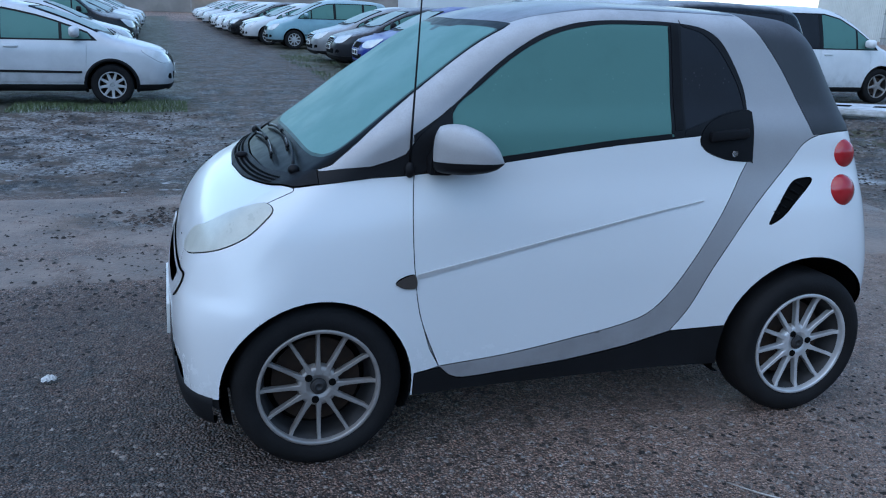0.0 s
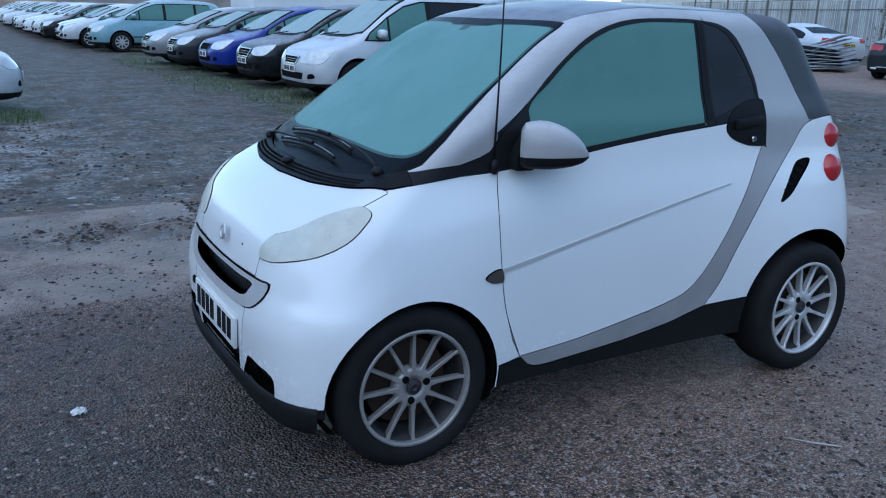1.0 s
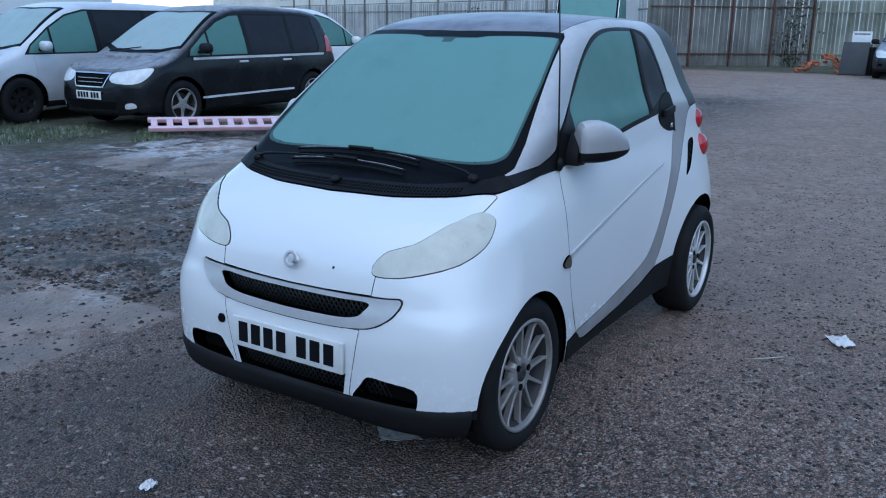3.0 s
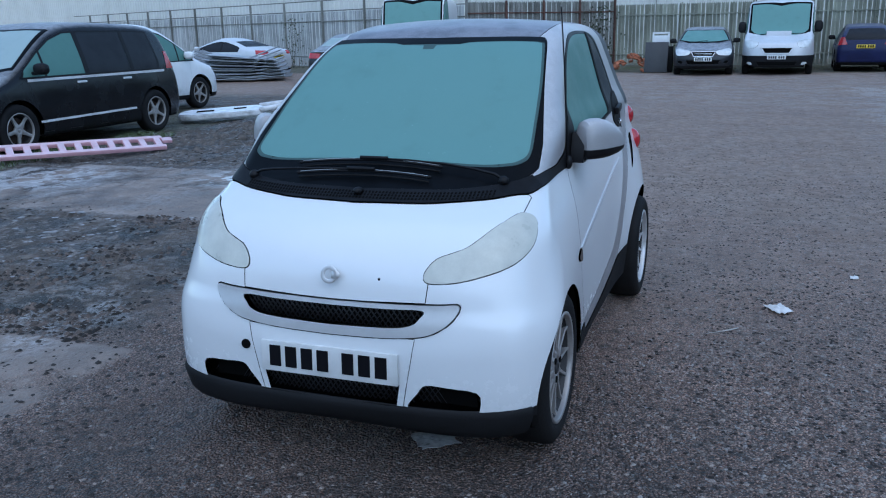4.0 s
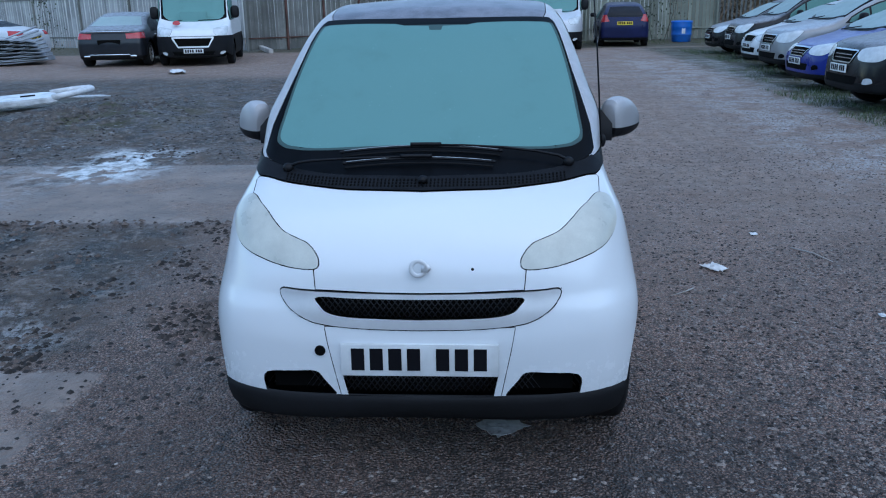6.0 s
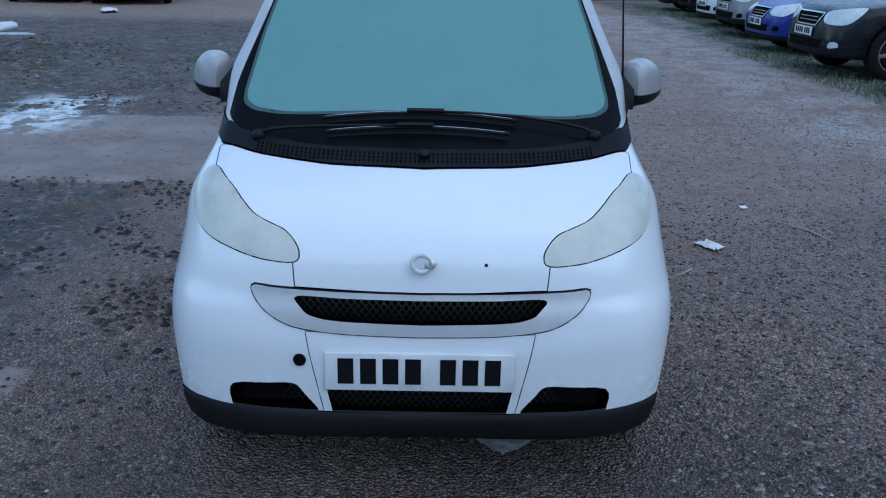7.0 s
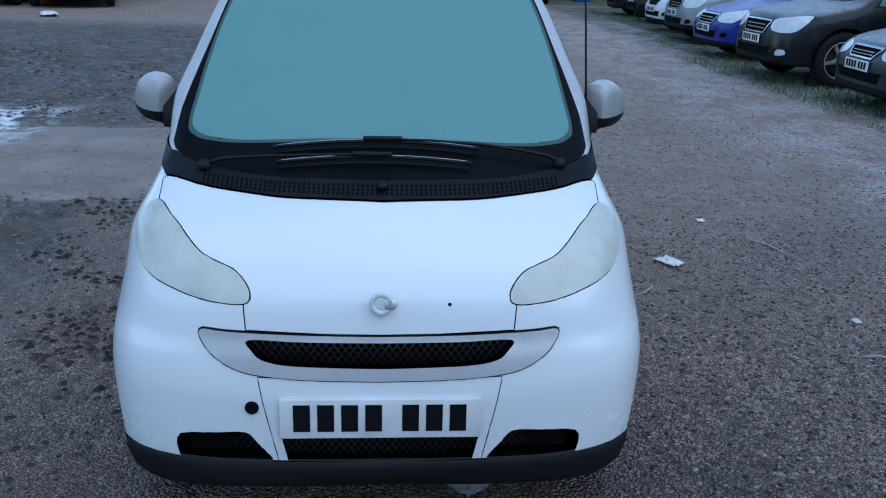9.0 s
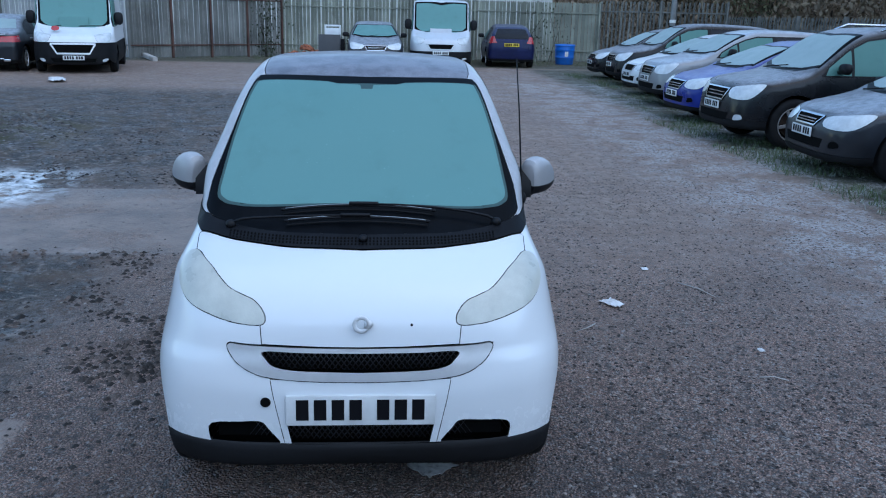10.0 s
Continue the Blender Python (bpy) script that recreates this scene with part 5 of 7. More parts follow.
# the row across the track
road_car("hatchback", "silver hatchback with plastic wheel covers on frosted grass", "car", "silver", 3.82, 1.65, 1.45, pose(0.34, -10.5, 0, 0, 0, 180), doors=1, wheels="cover", chrome=False, cell=0.06, strip=True, arches=True, radius=0.29, nose=0.74, lamp=(0.38, 0.86, 0.60, 0.78), belt=0.92, bonnet=0.85, side_glass=FROST_GREEN)
for source, x, y in ((far_white, 1.5, -14.6), (far_silver, 1.15, -18.8), (far_white, 1.3, -27.5), (far_black, 1.3, -30), (far_silver, 1.4, -32.5), (far_white, 1.5, -35), (far_silver, 1.5, -38), (far_white, 1.4, -41), (far_black, 1.5, -45), (far_white, 1.5, -49)):
    copy_thing(source, pose(x, y, 0, 0, 0, 180))
road_car("off_roader", "dark off-roader in the far row", "car", "black", 4.5, 1.85, 1.75, pose(1.2, -23.2, 0, 0, 0, 180), cell=0.12, **suv)
# by the fence
rear_saloon = road_car("saloon", "dark saloon seen from behind with red lamps and chrome trim", "car", "charcoal", 4.92, 1.85, 1.46, pose(-24.80, -11.0, 0, 0, 0, 188), kind="saloon", bonnet=1.25, cowl=0.98, screen=2.15, belt=0.95, rear_seen=True, rear_plate=False, cell=0.075, tail_glass=FROST_WHITE,
         tail=[[(0.0, 0.50, 0.76), (0.35, 0.92, 0.76), (0.35, 0.92, 0.93), (0.0, 0.52, 0.90)]])
part("boot_strip", box(0.03, 1.25, 0.022, (-4.90, 0, 0.955), 0.008), CHROME, rear_saloon, "chrome strip across the boot lid")
part("bumper_strip", box(0.03, 1.10, 0.03, (-4.925, 0, 0.34), 0.01), CHROME, rear_saloon, "chrome bumper strip")
part("plate_recess", box(0.02, 0.62, 0.15, (-4.905, 0, 0.66), 0.02), VOID, rear_saloon, "dark recess under the boot handle")
for y in (-0.62, 0.62):
    part("exhaust", box(0.05, 0.17, 0.06, (-4.90, y, 0.30), 0.02), CHROME, rear_saloon, "chrome exhaust tip")
road_car("coupe", "pale silver coupe with red lamps behind the stacked panels", "car", "silver", 4.61, 1.78, 1.38, pose(-24.3, -19.0, 0, 0, 0, -97), kind="saloon", bonnet=1.3, cowl=0.95, screen=2.15, belt=0.92, rear_seen=True, yellow=True, cell=0.08, doors=1, side_glass=DARK_GLASS)
road_car("people_carrier", "white people carrier with its nose towards the fence", "car", "white", 4.75, 1.79, 1.74, pose(-13.25, -10.5, 0, 0, 0, 178), wheels="five", chrome=False, cell=0.075, **mpv)
van = dict(kind="van", nose=0.95, bonnet=0.70, cowl=1.20, screen=1.30, belt=1.22, bottom=0.22, radius=0.34, front_glass=FROST_TEAL, lamp=(0.50, 1.0, 0.80, 1.04), doors=1, chrome=False, cell=0.08, wheels="steel", axles=(-0.95, -4.3))
van1 = road_car("panel_van", "white panel van with black bumper and red emblem on the bonnet", "van", "white", 5.4, 2.05, 2.5, pose(-19.85, -7.95, 0, 0, 0, 13), lower=0.80, grille=(0.50, 0.54, 0.74), **van)
part("emblem", slab(curved([(-0.09, 0.03), (0.0, 0.09), (0.09, 0.04), (0.09, -0.05), (0.0, -0.10), (-0.09, -0.05)], 2), 0.012, 0, "x"), RED_LENS, van1, "plain red emblem", pose(-0.33, -0.42, 1.15, 0, -52, 0))
road_car("hatchback", "charcoal hatchback facing the yard with frosted screen", "car", "charcoal", 4.34, 1.8, 1.46, pose(-24.6, -0.15, 0, 0, 0, 2), front_glass=FROST_TEAL, cell=0.08)
van2 = road_car("panel_van", "silver panel van with a roof rack and grey bumper", "van", "silver", 4.96, 2.05, 2.25, pose(-24.75, 1.95, 0, 0, 0, -3), lower=0.58, grille=(0.42, 0.66, 0.80), **van)
road_car("hatchback", "navy hatchback seen from behind with red lamps", "car", "navy", 4.0, 1.70, 1.47, pose(-30.6, 4.75, 0, 0, 0, 177), rear_seen=True, yellow=True, cell=0.075, chrome=False, tail=[[(0.0, 0.55, 0.84), (0.30, 0.80, 0.80), (0.30, 0.80, 1.06), (0.1, 0.60, 1.06)]])
# the row on the grass verge
VERGE = -89
road_car("hatchback", "silver hatchback at the end of the verge", "car", "silver", 4.2, 1.75, 1.46, pose(-4.35, 5.35, 0, 0, 0, VERGE), cell=0.09, doors=2)
road_car("hatchback", "dark grey hatchback with chrome grille bar on the verge", "car", "charcoal", 4.25, 1.76, 1.46, pose(-6.72, 5.15, 0, 0, 0, VERGE - 4), cell=0.06, wheels="five", lamp=(0.34, 0.90, 0.58, 0.77), grille=(0.30, 0.60, 0.69))
road_car("off_roader", "black off-roader with chrome grille and frosted screen on the verge", "car", "black", 4.58, 1.85, 1.72, pose(-9.25, 5.0, 0, 0, 0, VERGE), cell=0.06, wheels="five", lower=0.40, rails=True, **suv)
road_car("estate_car", "blue saloon with clear headlamps on the verge", "car", "blue", 4.48, 1.77, 1.45, pose(-11.95, 5.3, 0, 0, 0, VERGE), cell=0.075)
road_car("off_roader", "grey crossover with frosted bonnet on the verge", "car", "grey", 4.3, 1.8, 1.6, pose(-14.6, 5.6, 0, 0, 0, VERGE), cell=0.09, **suv)
road_car("hatchback", "white hatchback with frosted bonnet on the verge", "car", "white", 4.3, 1.77, 1.46, pose(-17.0, 5.9, 0, 0, 0, VERGE), cell=0.09, chrome=False)
road_car("off_roader", "black crossover with chrome lamps on the verge", "car", "black", 4.5, 1.85, 1.68, pose(-19.8, 6.2, 0, 0, 0, VERGE - 2), cell=0.09, **suv)
road_car("hatchback", "black hatchback last on the verge by the bin", "car", "black", 4.3, 1.8, 1.5, pose(-22.4, 6.3, 0, 0, 0, VERGE - 2), cell=0.09)


# ---- ground ----
def ground_material():
    m, t, b = nodes_of("yard_ground")
    where = place(t)
    sep = t.nodes.new("ShaderNodeSeparateXYZ")
    t.links.new(where, sep.inputs[0])
    X, Y = sep.outputs[0], sep.outputs[1]
    n1, n2, n3, n4 = grain(t, where, 0.55, 6, 0.6), grain(t, where, 2.3, 6, 0.62), grain(t, where, 9.0, 5, 0.65), grain(t, where, 38.0, 3)
    wander = maths(t, "MULTIPLY", maths(t, "SUBTRACT", n2, 0.5), 0.55)
    wx, wy = maths(t, "ADD", X, wander), maths(t, "ADD", Y, wander)
    crisp = maths(t, "MULTIPLY", maths(t, "SUBTRACT", n3, 0.5), 0.10)
    cx, cy = maths(t, "ADD", X, crisp), maths(t, "ADD", Y, crisp)

    def area(x, y, x0, x1, y0, y1, soft):
        """1 inside a rectangle, fading over soft."""
        f = maths(t, "MULTIPLY", ramp(t, x, x0 - soft, x0 + soft), ramp(t, x, x1 + soft, x1 - soft))
        return maths(t, "MULTIPLY", f, maths(t, "MULTIPLY", ramp(t, y, y0 - soft, y0 + soft), ramp(t, y, y1 + soft, y1 - soft)))

    def either(a, c):
        return maths(t, "MAXIMUM", a, c)

    # tarmac with its chippings
    chips = node(t, "ShaderNodeTexVoronoi", Scale=92.0, Randomness=1.0)
    t.links.new(where, chips.inputs["Vector"])
    shade = t.nodes.new("ShaderNodeSeparateColor")
    t.links.new(chips.outputs["Color"], shade.inputs[0])
    c = mix(t, ramp(t, shade.outputs[0], 0.1, 1.0), (0.045, 0.039, 0.039), (0.36, 0.315, 0.305))
    c = mix(t, ramp(t, shade.outputs[1], 0.86, 0.97, 0, 0.75), c, (0.52, 0.49, 0.48))
    c = mix(t, ramp(t, shade.outputs[2], 0.85, 0.95, 0, 0.6), c, (0.22, 0.12, 0.10))
    c = mix(t, ramp(t, chips.outputs["Distance"], 0.30, 0.62, 0, 0.9), c, (0.022, 0.019, 0.019))
    c = mix(t, ramp(t, n1, 0.35, 0.7, 0, 0.4), c, (0.22, 0.185, 0.178))
    fine = node(t, "ShaderNodeTexVoronoi", Scale=210.0, Randomness=1.0)
    t.links.new(where, fine.inputs["Vector"])
    specks = t.nodes.new("ShaderNodeSeparateColor")
    t.links.new(fine.outputs["Color"], specks.inputs[0])
    c = mix(t, ramp(t, specks.outputs[0], 0.72, 0.9, 0, 0.55), c, (0.44, 0.40, 0.39))
    c = mix(t, ramp(t, specks.outputs[1], 0.78, 0.9, 0, 0.7), c, (0.022, 0.02, 0.02))
    c = mix(t, ramp(t, n2, 0.45, 0.75, 0, 0.3), c, (0.075, 0.064, 0.063))
    r = ramp(t, n2, 0.3, 0.7, 0.50, 0.72)
    height = maths(t, "MULTIPLY", maths(t, "SUBTRACT", 0.6, chips.outputs["Distance"]), 0.9)
    # packed grit towards the back of the yard
    grit = ramp(t, wx, -1.0, -7.0, 0, 0.62)
    gc = mix(t, ramp(t, n3, 0.3, 0.7), (0.14, 0.122, 0.118), (0.33, 0.295, 0.285))
    gc = mix(t, ramp(t, n4, 0.55, 0.75, 0, 0.6), gc, (0.50, 0.47, 0.46))
    gc = mix(t, ramp(t, specks.outputs[1], 0.7, 0.8, 0, 0.75), gc, (0.05, 0.044, 0.043))
    gc = mix(t, ramp(t, grain(t, where, 17.0, 4, 0.7), 0.55, 0.68, 0, 0.6), gc, (0.09, 0.078, 0.076))
    c = mix(t, grit, c, gc)
    # the brown of the local grit runs through tarmac and dirt alike
    c = mix(t, 1.0, c, (2.0, 1.50, 1.22), "MULTIPLY")
    c = mix(t, ramp(t, grain(t, where, 13.0, 5, 0.75), 0.38, 0.48, 0.85, 0.0), c, (0.040, 0.033, 0.030))
    c = mix(t, ramp(t, grain(t, where, 5.5, 6, 0.75), 0.55, 0.64, 0.0, 0.35), c, (0.075, 0.062, 0.055))
    c = mix(t, ramp(t, grain(t, where, 31.0, 4, 0.7), 0.56, 0.64, 0.0, 0.85), c, (0.55, 0.50, 0.47))
    c = mix(t, ramp(t, grain(t, where, 0.9, 6, 0.65), 0.34, 0.62, 0.35, 0.0), c, (0.070, 0.058, 0.053))
    dust = maths(t, "MULTIPLY", ramp(t, wx, 0.5, -5.0, 0.0, 0.70), ramp(t, grain(t, where, 0.7, 5, 0.6), 0.3, 0.6, 0.5, 1.0))
    c = mix(t, dust, c, mix(t, ramp(t, n3, 0.3, 0.7), (0.29, 0.205, 0.160), (0.49, 0.365, 0.292)))
    # darker tarmac in front of the car, with shade by its nose painted in
    front_shade = maths(t, "MULTIPLY", area(wx, wy, 0.0, 9.0, -1.42, 1.7, 0.6), ramp(t, n2, 0.25, 0.7, 0.78, 0.5))
    c = mix(t, front_shade, c, (0.030, 0.025, 0.023))
    # mud with dead leaves, on the far side of the car
    mud = either(area(wx, wy, -14.5, 60, -60, -3.65, 0.35), area(wx, wy, -16.0, -4.9, -60, -1.6, 1.2))
    mud = either(mud, area(wx, wy, -2.9, -0.25, -9.0, -1.75, 0.35))
    mud = either(mud, maths(t, "MULTIPLY", area(wx, wy, -0.9, 1.3, -3.2, -2.45, 0.25), ramp(t, grain(t, where, 3.1, 5, 0.7), 0.36, 0.5)))
    mc = mix(t, ramp(t, n2, 0.35, 0.65), (0.022, 0.017, 0.0135), (0.150, 0.112, 0.087))
    mc = mix(t, ramp(t, n3, 0.52, 0.66, 0, 0.8), mc, (0.31, 0.25, 0.21))
    leaf = node(t, "ShaderNodeTexVoronoi", Scale=26.0)
    t.links.new(where, leaf.inputs["Vector"])
    leaf_hue = t.nodes.new("ShaderNodeSeparateColor")
    t.links.new(leaf.outputs["Color"], leaf_hue.inputs[0])
    flecks = maths(t, "MULTIPLY", ramp(t, leaf.outputs["Distance"], 0.42, 0.32), ramp(t, leaf_hue.outputs[0], 0.72, 0.8))
    mc = mix(t, maths(t, "MULTIPLY", flecks, 0.8), mc, mix(t, leaf_hue.outputs[1], (0.10, 0.055, 0.028), (0.23, 0.20, 0.17)))
    c = mix(t, mud, c, mc)
    r = maths(t, "ADD", r, maths(t, "MULTIPLY", mud, ramp(t, n2, 0.3, 0.6, -0.12, 0.08)))
    height = maths(t, "ADD", height, maths(t, "MULTIPLY", mud, maths(t, "MULTIPLY", n3, 3.5)))
    # the two old concrete slabs
    slab_mask = either(area(cx, cy, -0.25, 9.0, -3.63, -1.45, 0.03), area(cx, cy, -5.2, -2.82, -6.2, -1.0, 0.05))
    # mud and wet trodden over parts of the slabs, and cracks across them
    trodden = ramp(t, grain(t, where, 1.25, 7, 0.68), 0.50, 0.60)
    trodden = either(trodden, maths(t, "MULTIPLY", area(wx, wy, -0.9, 1.3, -3.2, -2.45, 0.25), ramp(t, grain(t, where, 3.1, 5, 0.7), 0.36, 0.5)))
    slab_mask = maths(t, "MULTIPLY", slab_mask, maths(t, "SUBTRACT", 1.0, maths(t, "MULTIPLY", trodden, 0.6)))
    sc = mix(t, ramp(t, n2, 0.3, 0.7), (0.135, 0.105, 0.088), (0.265, 0.212, 0.180))
    sc = mix(t, ramp(t, n3, 0.56, 0.72, 0, 0.7), sc, (0.062, 0.050, 0.044))
    sc = mix(t, ramp(t, n4, 0.62, 0.8, 0, 0.5), sc, (0.36, 0.32, 0.295))
    c = mix(t, slab_mask, c, sc)
    height = mix(t, slab_mask, height, maths(t, "MULTIPLY", n4, 0.5))
    # grass under the parked rows
    turf = either(either(area(wx, wy, -12.0, -3.0, -75, -7.2, 0.4), area(wx, wy, 0.2, 60, -75, -8.9, 0.5)), either(area(wx, wy, -26.0, 20, 5.0, 40, 0.4), area(wx, wy, -34, -26.4, -30, 14, 0.6)))
    tc = mix(t, ramp(t, n3, 0.3, 0.7), (0.040, 0.046, 0.022), (0.125, 0.130, 0.075))
    tc = mix(t, ramp(t, n2, 0.5, 0.7, 0, 0.7), tc, (0.045, 0.036, 0.028))
    c = mix(t, maths(t, "MULTIPLY", turf, 0.85), c, tc)
    moss = maths(t, "MULTIPLY", area(wx, wy, -10.8, -7.4, -5.9, -4.2, 0.6), ramp(t, n2, 0.44, 0.6))
    c = mix(t, maths(t, "MULTIPLY", moss, 0.7), c, (0.055, 0.070, 0.018))
    # hoar frost and pale dried patches
    rime = either(either(area(wx, wy, 0.0, 8.0, -9.2, -4.6, 0.9), maths(t, "MULTIPLY", area(wx, wy, -4.2, -0.4, -30.0, -15.0, 1.0), 0.25)), either(area(wx, wy, -20.0, 2.5, 3.2, 6.2, 0.7), maths(t, "MULTIPLY", area(wx, wy, -27.0, -14.0, -4.0, 6.0, 2.0), 0.4)))
    rime = either(rime, maths(t, "MULTIPLY", mud, 0.26))
    rime = either(rime, maths(t, "MULTIPLY", area(wx, wy, -1.1, -0.1, -2.7, -1.9, 0.3), 0.8))
    sparse = maths(t, "MULTIPLY", ramp(t, grain(t, where, 1.7, 8, 0.75), 0.42, 0.58), ramp(t, grain(t, where, 24.0, 4, 0.7), 0.42, 0.56))
    rime = maths(t, "MULTIPLY", rime, sparse)
    c = mix(t, maths(t, "MULTIPLY", rime, 0.78), c, (0.64, 0.63, 0.63))
    # frozen puddle
    sheet = either(area(wx, wy, -6.3, -4.35, -4.1, -3.1, 0.30), maths(t, "MULTIPLY", area(wx, wy, -4.9, -3.5, -7.2, -5.2, 0.4), 0.75))
    pool = maths(t, "MULTIPLY", sheet, ramp(t, grain(t, where, 2.6, 7, 0.68), 0.455, 0.50))
    ic = mix(t, ramp(t, n3, 0.4, 0.62), (0.34, 0.35, 0.36), (0.76, 0.77, 0.79))
    c = mix(t, maths(t, "MULTIPLY", pool, 0.72), c, ic)
    r = mix(t, maths(t, "MULTIPLY", pool, 0.9), r, (0.22, 0.22, 0.22))
    height = mix(t, pool, height, (0.6, 0.6, 0.6))
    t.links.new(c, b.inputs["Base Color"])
    t.links.new(r, b.inputs["Roughness"])
    b.inputs["Specular IOR Level"].default_value = 0.36
    raised(t, b, height, 1.0, 0.030)
    return m


def ground_height(x, y):
    """Gentle unevenness: flat where the small car stands, lumpy in the mud, a shallow step at the slabs."""
    p = Vector((x, y, 0))
    far = min(1, max(0, (math.hypot(x + 0.9, y) - 1.9) / 1.5))
    h = 0.012 * far * noise.noise(p * 0.5)
    mud = min(1, max(0, (-y - 3.6) / 0.8)) if x > -4.9 else min(1, max(0, (-y - 1.6) / 1.0)) * min(1, max(0, (x + 18) / 3))
    h += mud * (0.035 * noise.fractal(p * 1.3, 1.0, 2.0, 4) - 0.01)
    if -2.9 < x < -0.25 and -3.7 < y < -1.6:
        h += 0.030 * noise.fractal(p * 2.6, 1.0, 2.0, 4) * min(1, (x + 2.9) / 0.3, (-0.25 - x) / 0.3, (-1.6 - y) / 0.3)
    bank = math.exp(-((x + 9.3) / 1.6) ** 2 - ((y + 5.6) / 1.3) ** 2)
    h += 0.24 * bank * (0.75 + 0.5 * noise.noise(p * 2.1))
    if (-0.25 < x < 9 and -3.63 < y < -1.45) or (-5.2 < x < -2.8 and -6.2 < y < -1.0):
        h = 0.010 + 0.004 * noise.noise(p * 1.1)
    return h


def lines(spans):
    out = []
    for a, b, step in spans:
        out += list(np.arange(a, b, step))
    return out + [spans[-1][1]]


gx = lines([(-400, -60, 40), (-60, -20, 1.6), (-20, -11, 0.3), (-11, 4.5, 0.085), (4.5, 12, 0.5), (12, 400, 40)])
gy = lines([(-400, -80, 40), (-80, -16, 1.6), (-16, -9, 0.25), (-9, 3.0, 0.085), (3.0, 8, 0.2), (8, 40, 1.5), (40, 400, 40)])
gv = [(x, y, ground_height(x, y)) for x in gx for y in gy]
gn = len(gy)
gf = [(i * gn + j, (i + 1) * gn + j, (i + 1) * gn + j + 1, i * gn + j + 1) for i in range(len(gx) - 1) for j in range(gn - 1)]
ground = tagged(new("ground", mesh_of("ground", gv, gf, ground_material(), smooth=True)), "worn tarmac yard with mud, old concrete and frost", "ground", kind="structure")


# ---- fences ----
STEEL = surface("weathered_galvanised_steel", (0.36, 0.37, 0.375), 0.6, 0.25, vary=0.25, scale=1.2, fine=40, random=0.45)
STEEL_DARK = surface("tarnished_fence_steel", (0.19, 0.19, 0.175), 0.7, 0.1, vary=0.35, scale=1.0, fine=40, random=0.6)
STEEL_GREEN = surface("mossy_fence_steel", (0.26, 0.27, 0.22), 0.7, 0.1, vary=0.35, scale=0.8, fine=40, random=0.55)
RUST = surface("rusty_post", (0.085, 0.04, 0.03), 0.8, vary=0.4, scale=2, fine=60)
CLADDING = surface("pale_cladding", (0.52, 0.52, 0.50), 0.6, vary=0.08, scale=0.4, fine=8)
BRICKWORK = surface("dull_render", (0.22, 0.20, 0.19), 0.8, vary=0.2, scale=0.5)
LORRY = surface("white_lorry_side", (0.70, 0.71, 0.72), 0.45, vary=0.06, scale=0.6, dirt=0.4)


def pale_mesh(height, width, material):
    """One palisade pale: a ribbed strip with a split, pointed head."""
    w, d = width / 2, 0.018
    cross = [(-w, 0.0), (-w * 0.55, d * 0.6), (-w * 0.3, 0.0), (0.0, d), (w * 0.3, 0.0), (w * 0.55, d * 0.6), (w, 0.0)]
    verts, faces = [], []
    for z, k in ((0.04, 1), (height - 0.16, 1)):
        verts += [(d2, y, z) for y, d2 in cross]
    verts += [(d2 + 0.01, y * 1.05, height - 0.06 + 0.06 * (1 - abs(abs(y) / w - 0.5) * 2)) for y, d2 in cross]
    n = len(cross)
    for r in range(2):
        faces += [(r * n + i, r * n + i + 1, (r + 1) * n + i + 1, (r + 1) * n + i) for i in range(n - 1)]
    me = mesh_of("pale", verts, faces, material)
    return me


def fence(start, end, height, material, post, name="palisade_fence", label="galvanised palisade fence of ribbed pales", spacing=0.155, width=0.075, bay=2.75, upper=0.0):
    a, b = Vector((*start, 0)), Vector((*end, 0))
    count = max(1, round((b - a).length / bay))
    long = (b - a).length / count
    turn = math.degrees(math.atan2(b.y - a.y, b.x - a.x)) - 90
    pale = pale_mesh(height, width, material)
    bm = box(long, 0.04, 0.045, bevel=0.004)
    rail = bpy.data.meshes.new("rail")
    bm.to_mesh(rail)
    bm.free()
    rail.materials.append(post)
    tall = height + 0.02 + upper
    bm = box(0.10, 0.06, tall, (0, 0, tall / 2), 0.006)
    stake = bpy.data.meshes.new("post")
    bm.to_mesh(stake)
    bm.free()
    stake.materials.append(post)
    for k in range(count):
        at = a.lerp(b, k / count)
        f = thing(name, label, "fence", "fence bays", pose(at.x, at.y, 0, 0, 0, turn))
        child("post", stake, f, "", pose(-0.035, 0, 0))
        for z in (0.45, height - 0.42):
            child("rail", rail, f, "", pose(-0.03, long / 2, z, 0, 0, 90))
        for z in (height + 0.02, height + upper) if upper else ():
            child("top_rail", rail, f, "dark top rail", pose(0.03, long / 2, z, 0, 0, 90))
        n = int(long / spacing)
        for i in range(n):
            child("pale", pale, f, "", pose(0, (i + 0.5) * long / n, 0, random.uniform(-0.7, 0.7), random.uniform(-0.5, 0.5), 0))


